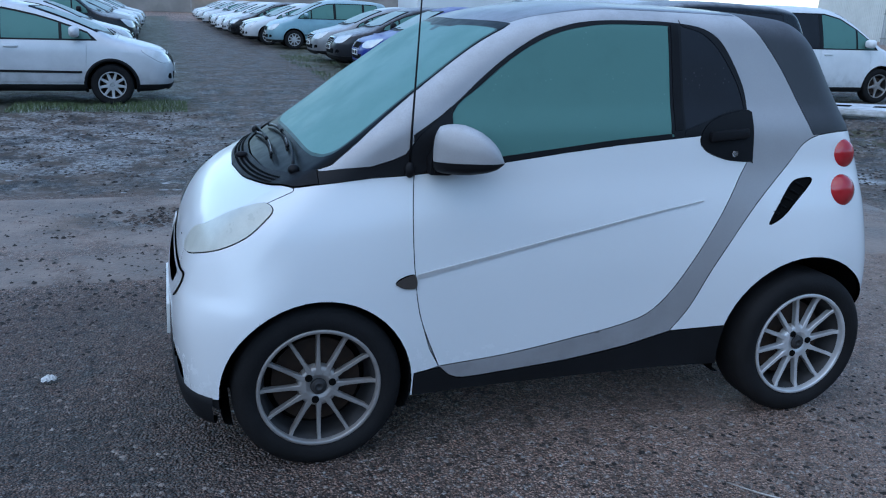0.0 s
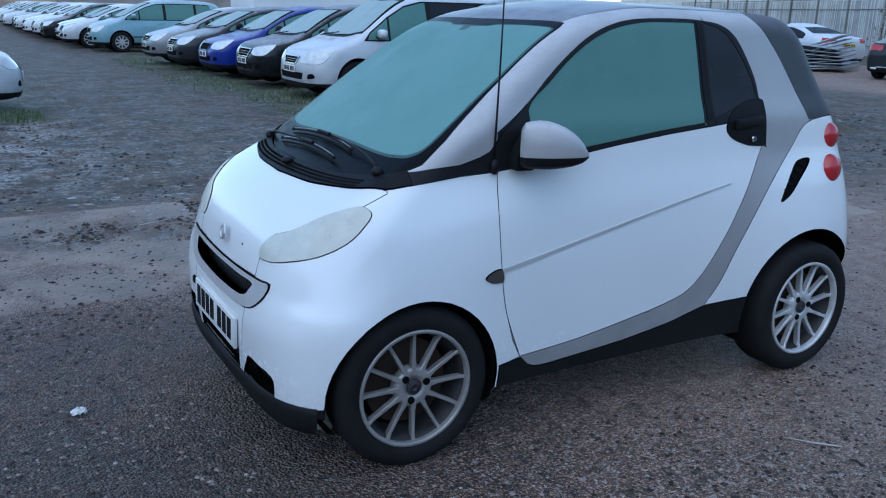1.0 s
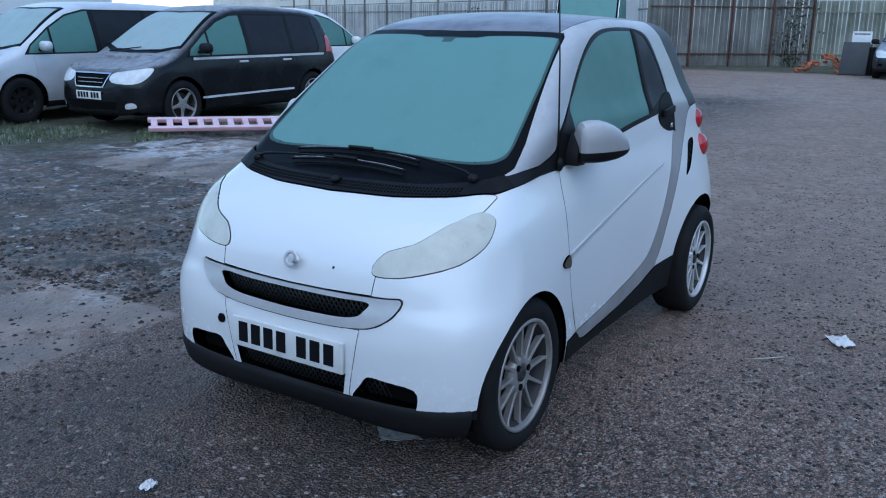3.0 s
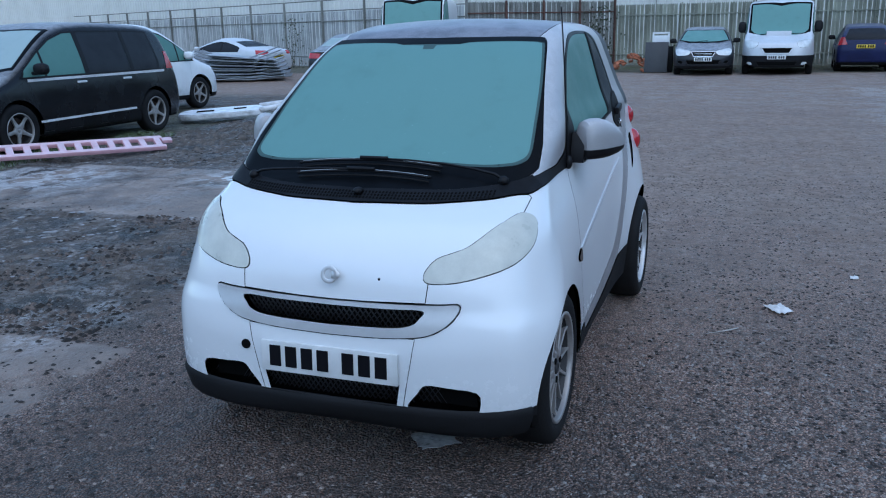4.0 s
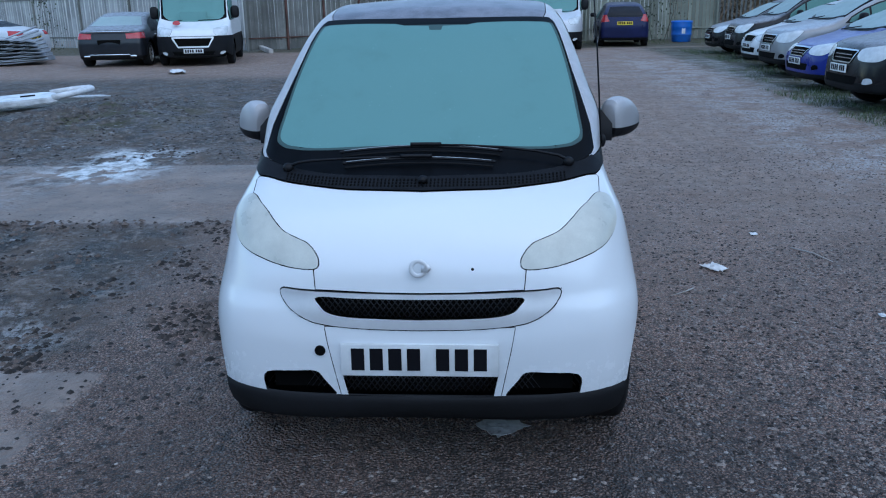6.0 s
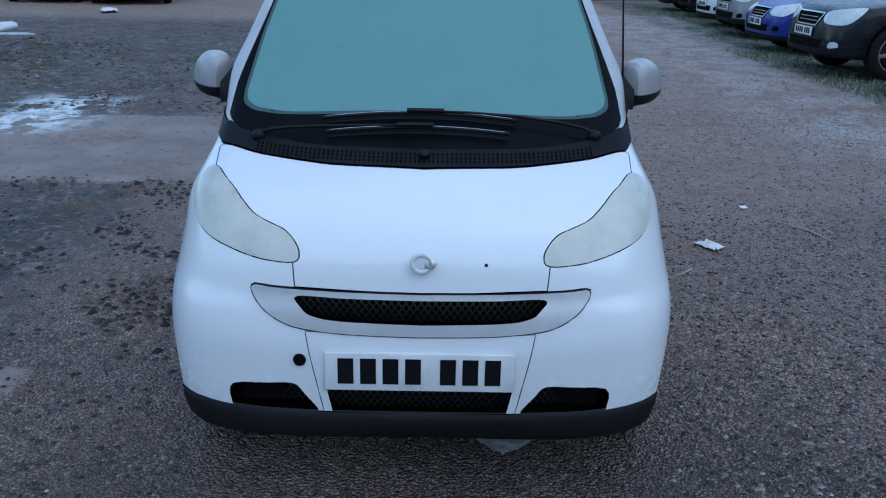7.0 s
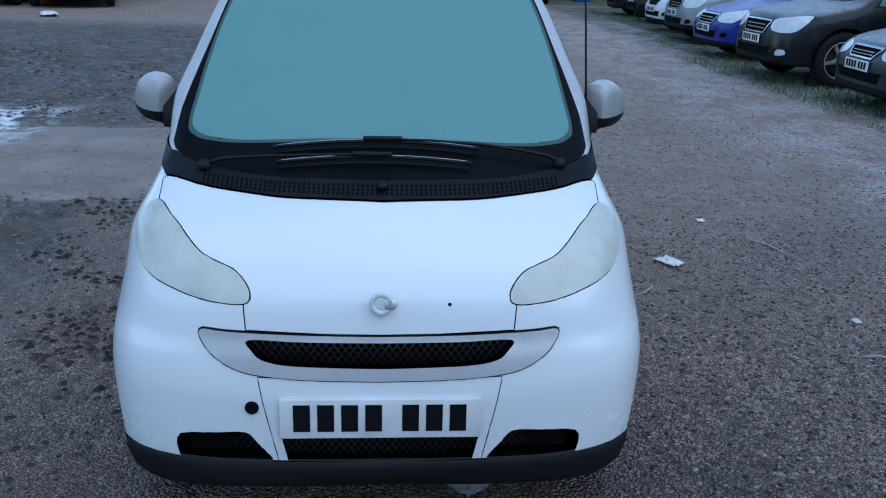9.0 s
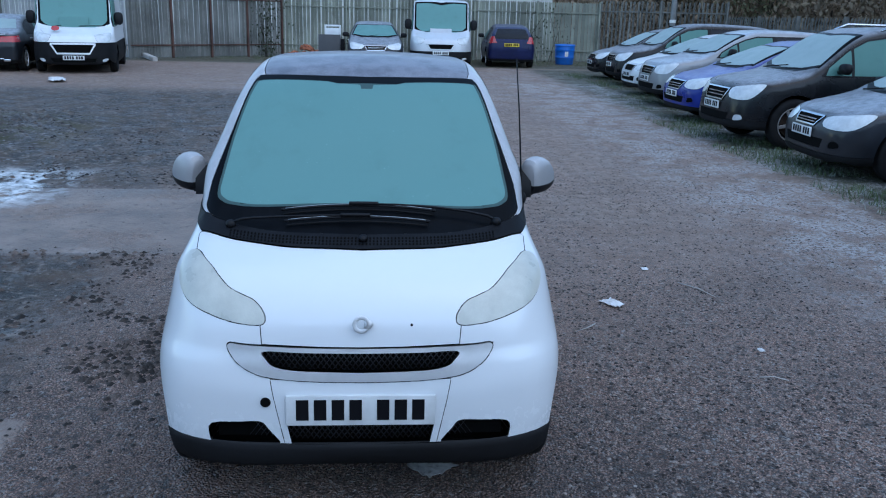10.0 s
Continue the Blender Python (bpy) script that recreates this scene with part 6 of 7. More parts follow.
fence((-27.3, -8.6), (-34.2, -22.0), 2.4, STEEL, STEEL_DARK, upper=0.46, spacing=0.145, width=0.125)
fence((-34.2, -22.0), (-44.0, -42.0), 2.4, STEEL, STEEL_DARK, upper=0.46, spacing=0.145, width=0.125)
fence((-31.3, -3.9), (-27.3, -8.6), 2.5, STEEL_DARK, RUST, "sheet_fence", "dark ribbed steel fence with rusty posts", 0.105, 0.108, 1.5)
fence((-31.6, 8.8), (-31.3, -3.9), 2.35, STEEL_GREEN, STEEL_GREEN, label="mossy palisade fence of ribbed pales", spacing=0.14, width=0.126)
fence((-28.8, 13.0), (-31.6, 8.8), 2.45, STEEL_DARK, STEEL_DARK, label="dark palisade fence by the trees", spacing=0.16)
fence((4.0, 13.6), (-28.8, 13.0), 1.95, STEEL_DARK, STEEL_DARK, label="dark palisade fence behind the parked row", spacing=0.16)

# ---- buildings behind the fences ----
def shed(name, label, corners, height, material, rib=0.33, depth=0.04, roof=None):
    """A clad wall that follows corners on the plan, with upright ribs and a gutter."""
    ob = thing(name, label, "building")
    for (x0, y0), (x1, y1) in zip(corners, corners[1:]):
        long = math.hypot(x1 - x0, y1 - y0)
        n = max(2, int(long / rib))
        verts, faces = [], []
        for i in range(n):
            for u, d in ((0, 0), (0.55, 0), (0.65, depth), (0.9, depth)):
                s = (i + u) / n * long
                verts += [(s, d, 0), (s, d, height)]
        k = len(verts) // 2
        faces = [(2 * i, 2 * i + 2, 2 * i + 3, 2 * i + 1) for i in range(k - 1)]
        m = pose(x0, y0, 0, 0, 0, math.degrees(math.atan2(y1 - y0, x1 - x0)))
        child("wall", mesh_of("wall", verts, faces, material), ob, "ribbed pale cladding", m)
        part("gutter", box(long, 0.22, 0.18, (long / 2, -0.08, height), 0.03), STEEL, ob, "", m)
        part("backing", box(long, 0.2, height - 0.05, (long / 2, -0.35, height / 2)), BRICKWORK, ob, "", m)
    return ob


shed("warehouse", "long pale clad warehouse behind the fence", [(-56, -62), (-41, -21), (-37.5, -3), (-37.5, 8.0)][::-1], 7.5, CLADDING)
# two made-up walls that block low sky light and darken reflections
shed("warehouse", "unseen grey wall added behind the camera to darken reflections", [(24, -70), (24, 40)], 7.0, BRICKWORK, 0.8)
shed("warehouse", "grey wall added behind the thicket to close off bright sky", [(24, 30), (-80, 30), (-80, -10)], 7.0, BRICKWORK, 0.8)
shed("warehouse", "low dull warehouse far down the track", [(-50, -100), (40, -100)][::-1], 6.0, BRICKWORK, 1.2)
m_, t_, b_ = nodes_of("lit_window")
b_.inputs["Emission Color"].default_value, b_.inputs["Emission Strength"].default_value = (1.0, 0.72, 0.42, 1), 1.6
strip = thing("strip_light", "warm lit strip above a far loading bay", "lamp", m=pose(-6.0, -99.4, 1.9))
part("diffuser", box(7.5, 0.25, 0.35, bevel=0.03), m_, strip)
part("housing", box(7.7, 0.2, 0.1, (0, 0, 0.24), 0.02), STEEL, strip)
for z0, h in ((0.95, 0.12),):
    for x in (-3.6, 3.6):
        part("stand", box(0.12, 0.12, 1.9, (x, 0, -1.0)), STEEL, strip)

lorry = thing("lorry_trailer", "tall white box trailer behind the parked row", "trailer", m=pose(-11.9, -25.0, 0))
part("box", box(9.2, 2.5, 3.0, (0, 0, 2.35), 0.03), LORRY, lorry, "white box body")
part("skirt", box(8.8, 2.3, 0.5, (0, 0, 0.75), 0.02), BLACK_PLASTIC, lorry)
for x in (-3.6, -2.5, 3.3):
    put_wheel(WHEELS["steel"], lorry, x, 1.05, 0.5).scale = (1.55, 1.2, 1.55)
    put_wheel(WHEELS["steel"], lorry, x, -1.05, 0.5).scale = (1.55, 1.2, 1.55)

# ---- woods and ivy ----
BARK = surface("bark", (0.055, 0.045, 0.036), 0.9, vary=0.3, scale=4, fine=30, bump=0.4)
LEAF = surface("dull_leaves", (0.10, 0.10, 0.05), 0.7, vary=0.4, scale=1.5, random=0.4)
DEAD_LEAF = surface("brown_leaves", (0.27, 0.20, 0.135), 0.75, vary=0.4, scale=1.5, random=0.4)
IVY = surface("ivy_leaves", (0.035, 0.045, 0.022), 0.5, vary=0.4, scale=2.0)


def leaf_cloud(count, spot, size):
    """Many small folded leaves; spot() gives a place."""
    verts, faces = [], []
    for _ in range(count):
        p = spot()
        s = size * random.uniform(0.6, 1.4)
        q = Euler((random.uniform(0, 6.3), random.uniform(0, 6.3), random.uniform(0, 6.3))).to_matrix()
        k = len(verts)
        verts += [tuple(p + q @ Vector(v) * s) for v in ((-0.5, 0, 0), (0, -0.3, 0.08), (0.5, 0, 0), (0, 0.3, 0.08))]
        faces += [(k, k + 1, k + 2), (k, k + 2, k + 3)]
    return verts, faces


def tree(seed, height, spread, leaf_material, leaves):
    rng = random.Random(seed)
    ob = thing("tree", "straggly winter tree with dull leaves behind the fence", "tree", "trees behind the fence")
    tips, limbs = [], []
    trunk = [Vector((rng.uniform(-0.1, 0.1) * k, rng.uniform(-0.1, 0.1) * k, height * 0.75 * k / 5)) for k in range(6)]
    limbs.append(tube(trunk, 0.16, 8, 0.3))
    for k in range(13):
        base = trunk[rng.randint(1, 5)]
        a, up = rng.uniform(0, 6.3), rng.uniform(0.5, 1.1)
        way = Vector((math.cos(a), math.sin(a), up)).normalized()
        size = spread * rng.uniform(0.5, 1.0)
        mid = base + way * size * 0.5 + Vector((0, 0, rng.uniform(-0.1, 0.3)))
        end = base + way * size
        limbs.append(tube([base, mid, end], 0.06, 6, 0.25))
        tips += [mid, end, end]
        for _ in range(3):
            tw = end + Vector((rng.uniform(-0.7, 0.7), rng.uniform(-0.7, 0.7), rng.uniform(-0.2, 0.9)))
            limbs.append(tube([mid.lerp(end, rng.random()), tw], 0.02, 5, 0.4))
            tips.append(tw)
    part("trunk", joined(*limbs), BARK, ob)
    random.seed(seed)
    v, f = leaf_cloud(leaves, lambda: random.choice(tips) + Vector((random.gauss(0, 0.42), random.gauss(0, 0.42), random.gauss(0, 0.38))), 0.14)
    child("crown", mesh_of("crown", v, f, leaf_material), ob)
    return ob


t1, t2, t3 = tree(3, 6.0, 2.6, DEAD_LEAF, 2600), tree(5, 5.0, 2.8, LEAF, 2600), tree(8, 4.4, 2.4, DEAD_LEAF, 2200)
for k, (x, y) in enumerate(((-33.5, 12.5), (-31.5, 16), (-27.5, 16.5), (-24, 17.5), (-20.5, 16.8), (-17, 17.8), (-13.5, 17), (-10.5, 18), (-7, 17.2), (-3.5, 18.2), (0, 17.3), (-29.5, 20), (-22, 21), (-15, 21.5), (-8, 21.5), (-1, 21.5), (-37, 14), (-41, 17), (-46, 15), (-51, 19), (-44, 22), (-36, 19))):
    src = (t1, t2, t3)[k % 3]
    if k < 3:
        src.matrix_world = pose(x, y, 0, 0, 0, 40 * k)
    else:
        copy_thing(src, pose(x, y, -0.2 * (k % 4), 0, 0, 67 * k))
random.seed(20)
v, f = leaf_cloud(36000, lambda: Vector((random.uniform(-36, 10), random.uniform(15.0, 18.0), random.random() ** 1.15 * (4.2 + 1.2 * math.sin(random.uniform(0, 6))))), 0.22)
v2, f2 = leaf_cloud(5000, lambda: Vector((random.uniform(-38, -31.5), random.uniform(9.5, 15), random.random() ** 1.2 * 5.5)), 0.24)
f += [tuple(i + len(v) for i in q) for q in f2]
v += v2
v2, f2 = leaf_cloud(26000, lambda: Vector((random.uniform(-72, -33), random.uniform(9.5, 28), random.random() ** 1.1 * 6.0)), 0.34)
f += [tuple(i + len(v) for i in q) for q in f2]
v += v2
tagged(new("thicket", mesh_of("thicket", v, f, DEAD_LEAF)), "dense brown winter thicket behind the fence", "thicket", kind="stuff")
random.seed(21)
for name, x0, y0, x1, y1, wide, tall, n in (("ivy", -30.2, -4.6, -31.1, -4.1, 0.45, 2.3, 420), ("ivy", -31.0, 0.0, -31.0, -2.0, 0.5, 0.9, 120), ("ivy", -31.2, 5.6, -31.2, 7.4, 0.6, 2.2, 160), ("ivy", -30.9, -17.5, -31.3, -18.5, 0.5, 2.2, 160)):
    ob = thing(name, "dark ivy straggling up the steel fence", "ivy")
    a, b2 = Vector((x0, y0, 0)), Vector((x1, y1, 0))
    v, f = leaf_cloud(n, lambda: a.lerp(b2, random.random()) + Vector((random.gauss(0.12, 0.10), random.gauss(0, wide * 0.5), tall * random.random() ** 1.1)), 0.10)
    child("leaves", mesh_of("leaves", v, f, IVY), ob)
    for k in range(4):
        p = a.lerp(b2, random.random())
        part("stem", tube([p, p + Vector((0.08, random.gauss(0, 0.2), tall * 0.5)), p + Vector((0.08, random.gauss(0, 0.35), tall * 0.95))], 0.012, 5, 0.5), BARK, ob)

# ---- lamp post by the trees ----
post = thing("lamp_post", "grey steel lamp post with a banded foot", "lamp post", m=pose(-28.2, 10.7, 0))
part("shaft", tube([(0, 0, 0), (0, 0, 3), (0, 0, 6.5)], 0.11, 14, 0.7), STEEL, post)
for k in range(4):
    v, f = lathe([(0.116, 1.0 + 0.22 * k), (0.116, 1.11 + 0.22 * k)], 16, "z")
    child("band", mesh_of("band", v, f, PLATE_WHITE if k % 2 else INK), post)

# ---- things lying in the yard ----
PINK = surface("faded_red_plastic", (0.60, 0.33, 0.36), 0.55, vary=0.12, scale=5, frost=0.45)
BLUE_PLASTIC = surface("blue_plastic", (0.01, 0.13, 0.50), 0.4, vary=0.12, scale=4, dirt=0.3)
PAPER = surface("wet_white_paper", (0.62, 0.62, 0.62), 0.6, vary=0.1, scale=30)
STONE = surface("loose_stones", (0.22, 0.20, 0.185), 0.85, vary=0.45, scale=30, fine=90)
CLOD = surface("mud_clods", (0.022, 0.019, 0.017), 0.8, vary=0.4, scale=30, fine=90)
BRICK_RED = surface("orange_brick_rubble", (0.30, 0.10, 0.05), 0.85, vary=0.3, scale=8)
WOOD = surface("bleached_timber", (0.42, 0.39, 0.36), 0.8, vary=0.2, scale=5)
ZINC = surface("zinc_panel", (0.24, 0.26, 0.28), 0.45, 0.5, vary=0.2, scale=4, frost=0.4)


def on_ground(x, y):
    return ground_height(x, y)


# plastic barrier, lying flat with its row of square openings
bar = thing("plastic_barrier", "faded pink plastic barrier lying flat in the mud", "barrier")
a, b2 = Vector((-4.75, -7.35, 0.10)), Vector((-6.45, -6.05, 0.07))
long = (b2 - a).length
m = Matrix.Translation(a + Vector((0, 0, 0.05))) @ pose(0, 0, 0, 0, 1, math.degrees(math.atan2(b2.y - a.y, b2.x - a.x))) @ pose(0, 0, 0, 20, 0, 0)
for y in (-0.13, 0.13):
    part("rail", box(long, 0.075, 0.06, (long / 2, y, 0), 0.018), PINK, bar, "", m)
for k in range(11):
    part("rung", box(0.085, 0.22, 0.05, (0.08 + (long - 0.16) * k / 10, 0, 0), 0.012), PINK, bar, "", m)
part("foot", box(0.14, 0.1, 0.05, (long + 0.05, 0.06, 0), 0.02), PINK, bar, "", m)
# a stripped car door frame
frame_ob = thing("door_shell", "stripped white car door shell lying on mud", "car door", m=pose(-10.0, -7.45, 0.16, 4, -3, 118))
hull = curved([(-0.75, -0.28), (-0.72, 0.22), (-0.2, 0.30), (0.35, 0.30), (0.62, 0.18), (0.66, -0.30), (0.0, -0.36)], 4)
part("skin", slab(hull, 0.10, 0.02, "z"), PAINTS["white"], frame_ob)
part("window_frame", tube([(0.60, -0.28, 0.03), (0.95, -0.22, 0.06), (1.22, -0.02, 0.07), (1.20, 0.16, 0.06), (0.95, 0.24, 0.05), (0.58, 0.22, 0.03)], 0.05, 8), PAINTS["white"], frame_ob)
for x, y, sx, sy in ((-0.35, -0.03, 0.30, 0.14), (0.25, 0.0, 0.22, 0.12)):
    part("opening", box(sx, sy, 0.012, (x, y, 0.052), 0.005), VOID, frame_ob)
board = thing("sheet", "bent pale sheet lying beside the door shell", "sheet", m=pose(-10.8, -6.7, 0.14, 3, 4, 160))
part("board", box(1.1, 0.22, 0.02, bevel=0.006), PAINTS["white"], board)
# stacked fence panels
stack = thing("panel_stack", "slumped stack of galvanised fence panels", "fence panels", m=pose(-21.6, -14.8, 0, 0, 0, 118))
for k in range(9):
    z = 0.10 + 0.085 * k
    for y in (-0.9 + 0.05 * k, -0.3 + 0.05 * k, 0.3 + 0.05 * k, 0.9 + 0.04 * k):
        part("tube", tube([(-1.7 + 0.06 * k, y, z + 0.22), (-0.6, y, z), (0.5, y, z - 0.03), (1.8 - 0.05 * k, y, z + 0.06 + 0.03 * k)], 0.022, 6), ZINC, stack)
for k in range(6):
    part("sheet", box(3.2 - 0.2 * k, 1.9, 0.02, (0.05 * k, 0.02 * k, 0.12 + 0.13 * k), 0.004, Matrix.Rotation(radians(-2 + 1.5 * k), 3, "Y")), ZINC, stack)
# timber at the fence foot, rubble and scrap
plank = thing("timber", "bleached timber lying along the fence foot", "timber", m=pose(-26.9, -7.9, 0.10, 0, 2, 26))
part("beam", box(2.0, 0.16, 0.14, bevel=0.02), WOOD, plank)
random.seed(4)
heap = thing("rubble_heap", "heap of orange brick rubble by the fence", "rubble", m=pose(-27.2, -2.6, 0))
for k in range(46):
    r = random.random() ** 0.6
    a_ = random.uniform(0, 6.3)
    part("brick", box(0.2, 0.1, 0.065, (0.75 * r * math.cos(a_), 1.0 * r * math.sin(a_), 0.05 + 0.55 * (1 - r)), 0.008, Euler((random.uniform(-0.6, 0.6), random.uniform(-0.6, 0.6), random.uniform(0, 3))).to_matrix()), BRICK_RED, heap)
scrap = thing("scrap_board", "dark board and pale frame leaning on rubble", "scrap", m=pose(-26.6, -1.75, 0, 0, 0, 0))
part("board", box(0.05, 0.75, 1.0, (0, 0, 0.5), 0.01, Matrix.Rotation(radians(-14), 3, "Y")), DARK_PLASTIC, scrap)
part("stand", box(0.5, 0.5, 0.85, (-0.35, 0.25, 0.42), 0.02), BLACK_PLASTIC, scrap)
for y, z, sy, sz in ((0, 1.28, 0.56, 0.06), (0, 0.90, 0.56, 0.06), (-0.25, 1.09, 0.06, 0.40), (0.25, 1.09, 0.06, 0.40), (0, 1.05, 0.46, 0.30)):
    part("frame", box(0.05 if sz < 0.3 or sy < 0.1 else 0.02, sy, sz, (-0.3, y + 0.1, z), 0.008), PAINTS["white"], scrap)
# blue drum
bin_ob = thing("blue_drum", "blue plastic drum with a lid by the fence", "drum", m=pose(-29.6, 7.05, 0) @ Matrix.Scale(0.78, 4))
v, f = lathe([(0.0, 0.0), (0.40, 0.0), (0.43, 0.04), (0.455, 0.3), (0.475, 0.33), (0.475, 0.37), (0.46, 0.40), (0.475, 0.66), (0.49, 0.69), (0.48, 0.74), (0.47, 0.90)], 28, "z")
child("body", mesh_of("body", v, f, BLUE_PLASTIC, smooth=True), bin_ob)
v, f = lathe([(0.50, 0.89), (0.505, 0.95), (0.48, 0.97), (0.2, 0.99), (0.0, 0.99)], 28, "z")
child("lid", mesh_of("lid", v, f, BLUE_PLASTIC, smooth=True), bin_ob)
part("label", box(0.012, 0.16, 0.24, (0.465, 0.0, 0.52)), PAINTS["white"], bin_ob, "pale label")
# roof rack and ladder bars on the silver van
for x in (-1.8, -3.2):
    part("roof_bar", tube([(x, -0.85, 2.24), (x, -0.85, 2.36), (x, 0.85, 2.36), (x, 0.85, 2.24)], 0.025, 8), TRIM, van2)
for y in (-0.7, 0.7):
    part("roof_bar", tube([(-1.3, y, 2.39), (-3.8, y, 2.39)], 0.02, 8), TRIM, van2)


def crumpled(name, label, x, y, sx, sy, up, seed, material=PAPER, turn=0):
    rng = random.Random(seed)
    n = 9
    verts = []
    for i in range(n):
        for j in range(n):
            u, w = i / (n - 1) - 0.5, j / (n - 1) - 0.5
            k = 1 - 0.25 * rng.random() * (abs(u) + abs(w))
            verts.append((sx * u * k, sy * w * k, up * (0.15 + rng.random() * (1 - 1.2 * max(abs(u), abs(w))))))
    faces = [(i * n + j, (i + 1) * n + j, (i + 1) * n + j + 1, i * n + j + 1) for i in range(n - 1) for j in range(n - 1)]
    ob = tagged(new(name, mesh_of(name, verts, faces, material)), label, "litter")
    ob.matrix_world = pose(x, y, on_ground(x, y) + 0.004, 0, 0, turn)
    mod = ob.modifiers.new("thick", "SOLIDIFY")
    mod.thickness = 0.002
    return ob


crumpled("paper_scrap", "crumpled wet white paper on the tarmac", -1.77, 1.525, 0.15, 0.11, 0.03, 1, turn=30)
crumpled("paper_scrap", "small torn white scrap on the tarmac", 0.95, -0.185, 0.06, 0.045, 0.03, 2)
crumpled("paper_scrap", "small white scrap lying flat on tarmac", -2.53, 1.965, 0.06, 0.05, 0.015, 3)
crumpled("paper_scrap", "white scrap on the tarmac beside the car", -1.0, 2.15, 0.05, 0.035, 0.012, 6)
crumpled("plastic_sheet", "flat clear plastic scrap under the front bumper", 0.17, 0.27, 0.155, 0.165, 0.006, 5, surface("clear_plastic_film", (0.34, 0.34, 0.34), 0.3, vary=0.3, scale=40), 40)
crumpled("plastic_scrap", "pale broken plastic lying before the van", -17.6, -7.6, 0.8, 0.4, 0.12, 8, PAPER, 20)
for x, y, a_, l_ in ((-2.05, 2.17, 25, 0.34), (-0.62, 2.05, 70, 0.14), (-1.35, 1.25, -50, 0.2), (0.1, -3.0, 20, 0.22)):
    ob = thing("twig", "bleached bent twig lying on the tarmac", "twig", "twigs on the ground", pose(x, y, on_ground(x, y) + 0.006, 0, 0, a_))
    part("stem", tube([(-l_ / 2, 0, 0), (0, 0.02, 0.006), (l_ / 2, 0.005, 0)], 0.004, 5, 0.6), WOOD, ob)


def gravel(name, dark, light):
    """Stones that differ one from another between two colours."""
    m, t, b = nodes_of(name)
    each = t.nodes.new("ShaderNodeNewGeometry").outputs["Random Per Island"]
    c = mix(t, ramp(t, each, 0.15, 1.0), dark, light)
    t.links.new(mix(t, ramp(t, grain(t, place(t), 240.0, 3), 0.35, 0.7, 0, 0.5), c, [v * 0.5 for v in dark]), b.inputs["Base Color"])
    b.inputs["Roughness"].default_value = 0.75
    b.inputs["Specular IOR Level"].default_value = 0.3
    return m


def scatter(name, label, count, spots, size, flat, material, seed, clumped=False):
    """Loose stones or clods over patches (x0, x1, y0, y1), as one mass."""
    rng = random.Random(seed)
    verts, faces = [], []
    shape = [(1, 0, 0), (0.3, 0.9, 0.1), (-0.8, 0.5, 0), (-0.7, -0.6, 0.1), (0.4, -0.85, 0), (0.1, 0.05, 1)]
    for _ in range(count):
        x0, x1, y0, y1 = spots[rng.randrange(len(spots))]
        x, y = rng.uniform(x0, x1), rng.uniform(y0, y1)
        if -2.2 < x < 0.5 and -0.75 < y < 0.75:
            continue
        if clumped and noise.fractal(Vector((x * 1.6, y * 1.6, 5.0)), 1.0, 2.0, 3) < rng.uniform(-0.1, 0.35):
            continue
        s, a_ = size * rng.uniform(0.35, 1.0) ** 2, rng.uniform(0, 6.3)
        k, h = len(verts), ground_height(x, y)
        for vx, vy, vz in shape:
            j = rng.uniform(0.75, 1.25)
            verts.append((x + s * j * (vx * math.cos(a_) - vy * math.sin(a_)), y + s * j * (vx * math.sin(a_) + vy * math.cos(a_)), h - 0.2 * s * flat + s * flat * vz * j))
        faces += [(k, k + 1, k + 5), (k + 1, k + 2, k + 5), (k + 2, k + 3, k + 5), (k + 3, k + 4, k + 5), (k + 4, k, k + 5)]
    return tagged(new(name, mesh_of(name, verts, faces, material)), label, "stones", kind="stuff")


CHIPPINGS = gravel("tarmac_chippings", (0.020, 0.016, 0.014), (0.30, 0.25, 0.22))
scatter("tarmac_chippings", "coarse chippings standing proud of the worn tarmac", 26000, [(0.3, 3.2, -1.4, 2.6), (-2.6, 0.6, 0.75, 3.0), (-6.0, -2.0, 0.4, 3.6), (-2.2, 1.0, 1.2, 2.6), (-9, -3, -1.0, 4.5)], 0.0155, 0.5, CHIPPINGS, 31)
scatter("mud_lumps", "frozen lumps of dark mud and gravel by the slab", 14000, [(-2.9, -0.2, -3.6, -1.5), (-2.9, -0.2, -3.6, -1.5), (-0.9, 1.2, -3.15, -2.4), (-0.3, 2.6, -9.0, -3.7), (-9.5, -5.2, -5.8, -1.6), (-1.6, -0.2, -1.9, -1.0)], 0.034, 0.6, gravel("frozen_mud", (0.020, 0.016, 0.013), (0.17, 0.13, 0.11)), 32, True)


scatter("loose_stones", "loose pale chippings strewn over the yard", 12000, [(-9, 3, -3.6, 4), (-3, 3, 0, 3), (-6, 1, 1, 5), (-2.9, -0.2, -6, -1.6), (-12, -5, -7, 0), (-20, -6, -4, 5)], 0.013, 0.6, STONE, 11)
scatter("mud_clods", "dark clods of mud and leaf litter", 2600, [(-2.9, -0.2, -7, -1.6), (0, 6, -8.5, -3.8), (0, 6, -8.5, -3.8), (-13, -5, -8, -2.0), (-13, -5, -8, -2.0), (-11, -7.5, -7.2, -4.5)], 0.045, 0.45, CLOD, 12, True)
scatter("frosted_leaves", "flat frosted dead leaves in the mud", 2200, [(0, 6, -8.8, -3.8), (-2.9, 0.2, -8, -3.0), (-10, -5, -7, -4)], 0.045, 0.12, surface("frosted_leaf", (0.26, 0.25, 0.25), 0.8, vary=0.5, scale=25), 13)


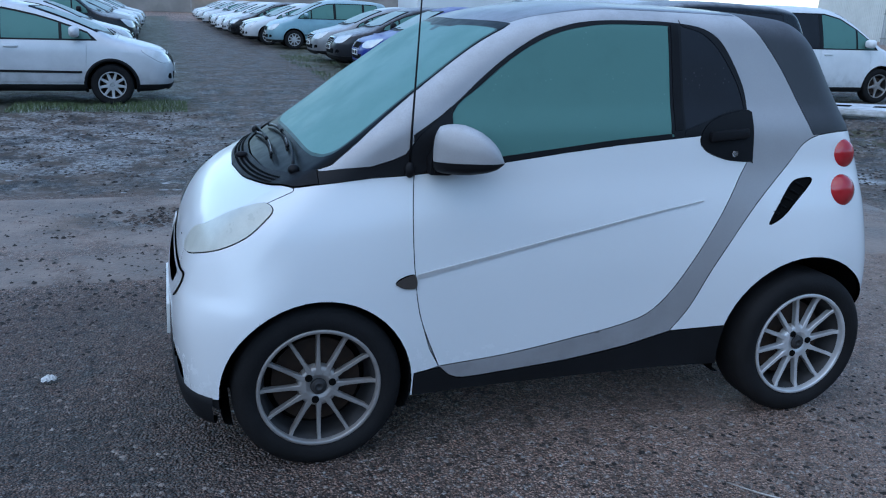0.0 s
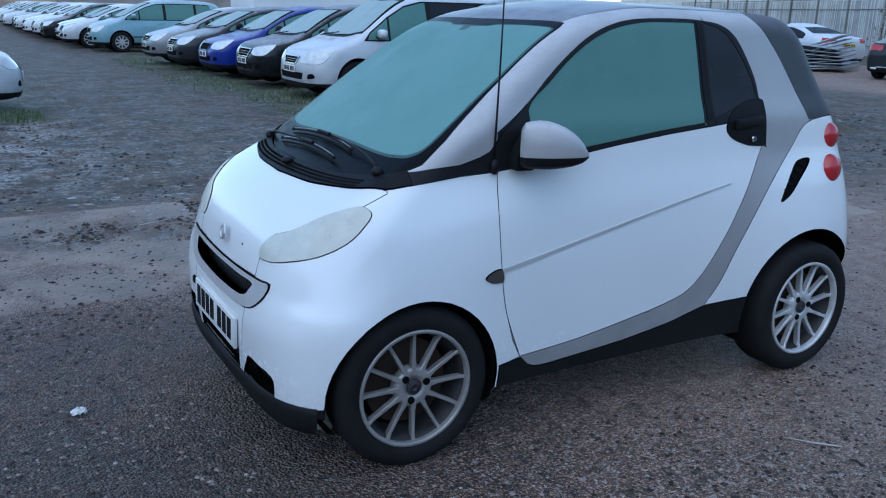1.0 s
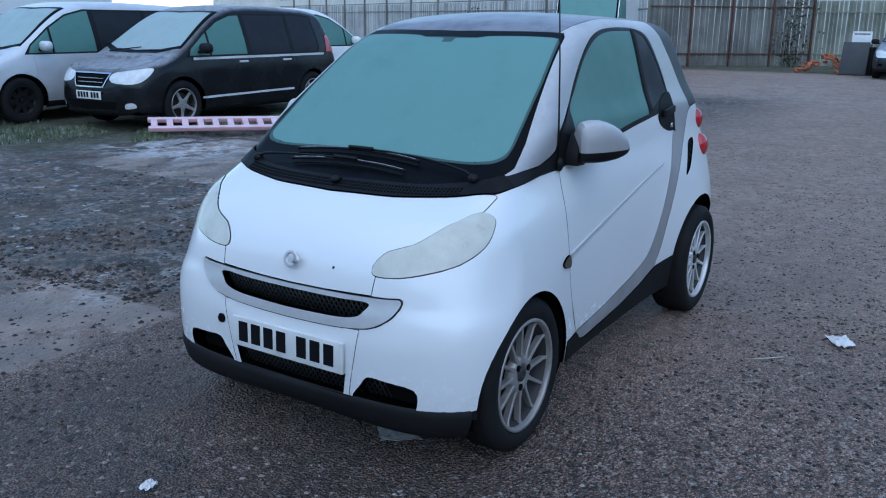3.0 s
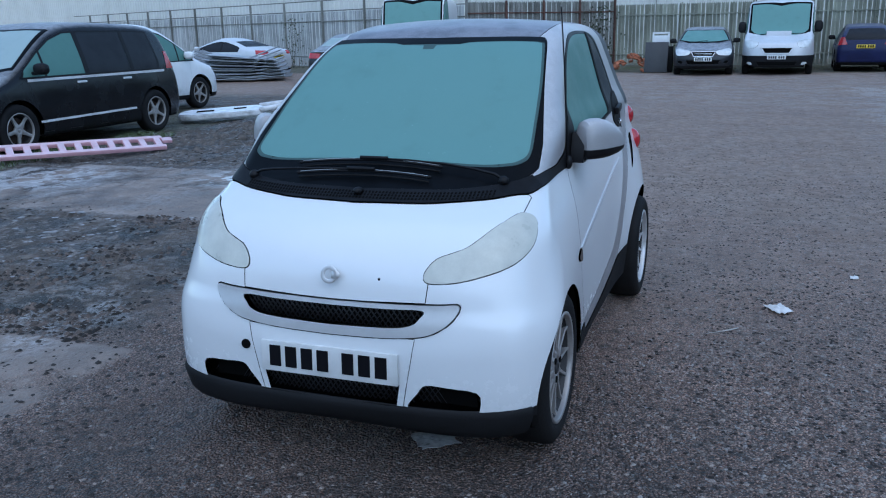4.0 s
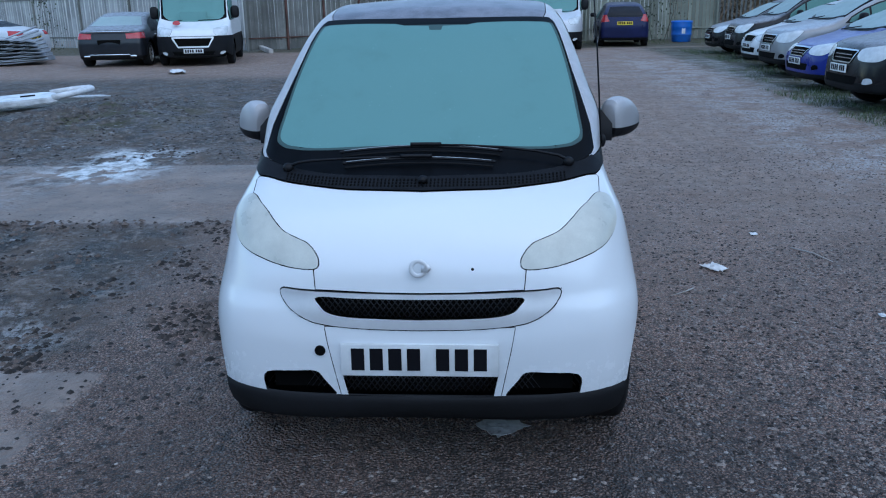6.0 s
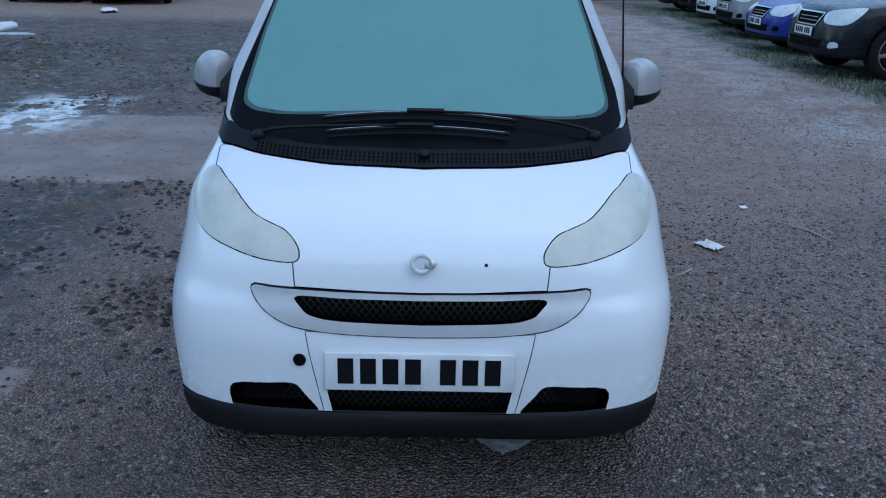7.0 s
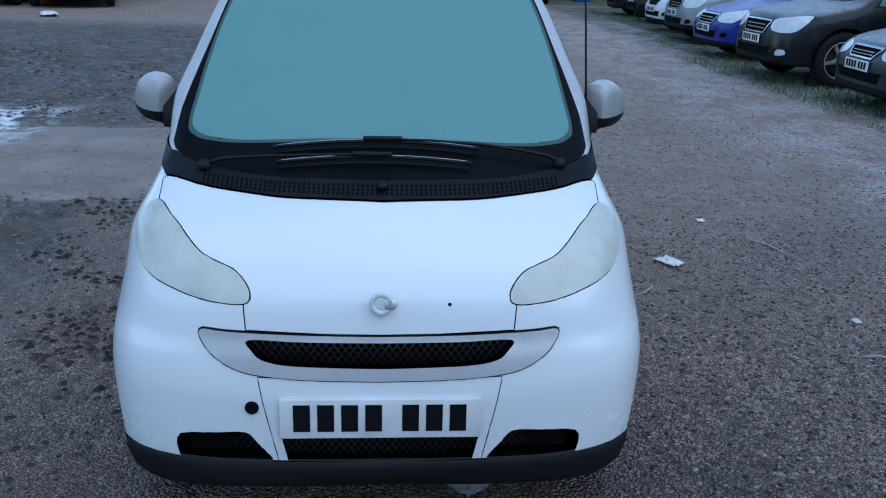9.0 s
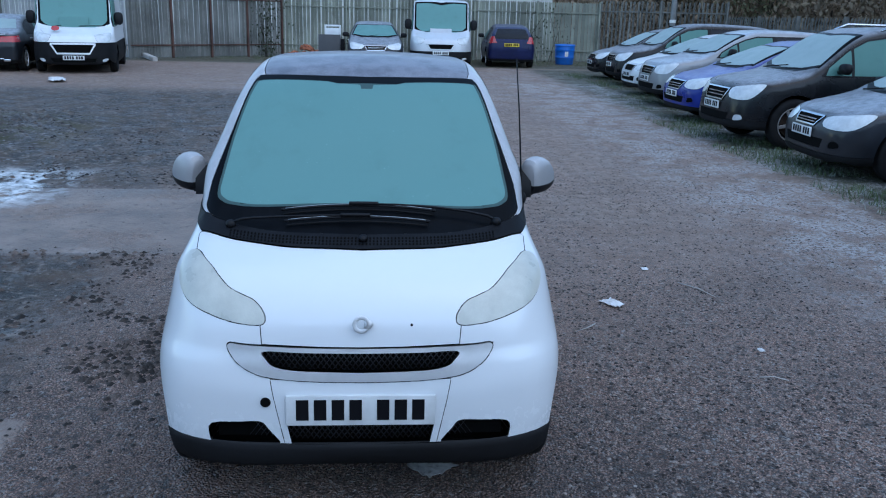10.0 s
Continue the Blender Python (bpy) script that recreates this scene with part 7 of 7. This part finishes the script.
def blades(name, label, count, spots, tall, material, seed):
    rng = random.Random(seed)
    verts, faces = [], []
    for _ in range(count):
        x0, x1, y0, y1 = spots[rng.randrange(len(spots))]
        x, y = rng.uniform(x0, x1), rng.uniform(y0, y1)
        if noise.noise(Vector((x * 1.1, y * 1.1, 3.0))) < -0.12:
            continue
        h, a_, w = tall * rng.uniform(0.4, 1.0), rng.uniform(0, 6.3), 0.006
        lean = rng.uniform(0.2, 1.0) * h
        k, z = len(verts), ground_height(x, y) - 0.005
        c, s = math.cos(a_), math.sin(a_)
        verts += [(x - s * w, y + c * w, z), (x + s * w, y - c * w, z), (x + c * lean, y + s * lean, z + h)]
        faces.append((k, k + 1, k + 2))
    return tagged(new(name, mesh_of(name, verts, faces, material)), label, "grass", kind="stuff")


GRASS = surface("rough_grass", (0.085, 0.12, 0.045), 0.7, vary=0.35, scale=2.5)
RIMED = surface("rimed_grass", (0.30, 0.33, 0.30), 0.8, vary=0.3, scale=3)
verge = [(-4.8, -3.0, -12.5, -8.0), (-8, -4.4, -7.9, -7.0), (-3.8, -2.6, -22, -12), (0.2, 2.5, -9.9, -9.0), (-16, -1.0, 5.2, 6.6), (-12, -1.5, 4.8, 5.8), (-24, -14, 5.8, 7.0)]
blades("rough_grass", "rough grass along the edges of the yard", 26000, verge + [(-31, -28, -8, 9), (-27, -24, -13, -9)], 0.10, GRASS, 14)
blades("rimed_grass", "grass blades white with frost", 15000, verge, 0.055, RIMED, 15)
scatter("dark_pebbles", "dark pebbles and grit scattered over the tarmac", 7000, [(-9, 3, -3.6, 4), (-3, 3, 0, 4), (-6, 1, 1, 5), (-14, -5, -4, 4.5), (-3, 4, -3.4, -1.2)], 0.016, 0.5, CLOD, 16)
scatter("broken_stones", "broken stones and hardcore along the mud bank", 520, [(-8.5, -6.2, -7.2, -5.6), (-9.0, -7.0, -6.6, -5.0), (-11.5, -8.5, -6.6, -4.8)], 0.085, 0.6, surface("hardcore", (0.085, 0.072, 0.063), 0.85, vary=0.5, scale=9, fine=60), 17)
scatter("mud_crumbs", "dark crumbs of mud trodden over the tarmac", 1100, [(-1.6, 2.4, -3.3, -1.0), (-0.6, 2.2, -2.0, -0.9), (-9.5, -5.5, -5.5, -1.2), (-3.2, 0.4, -5.5, -3.4)], 0.022, 0.6, CLOD, 18)
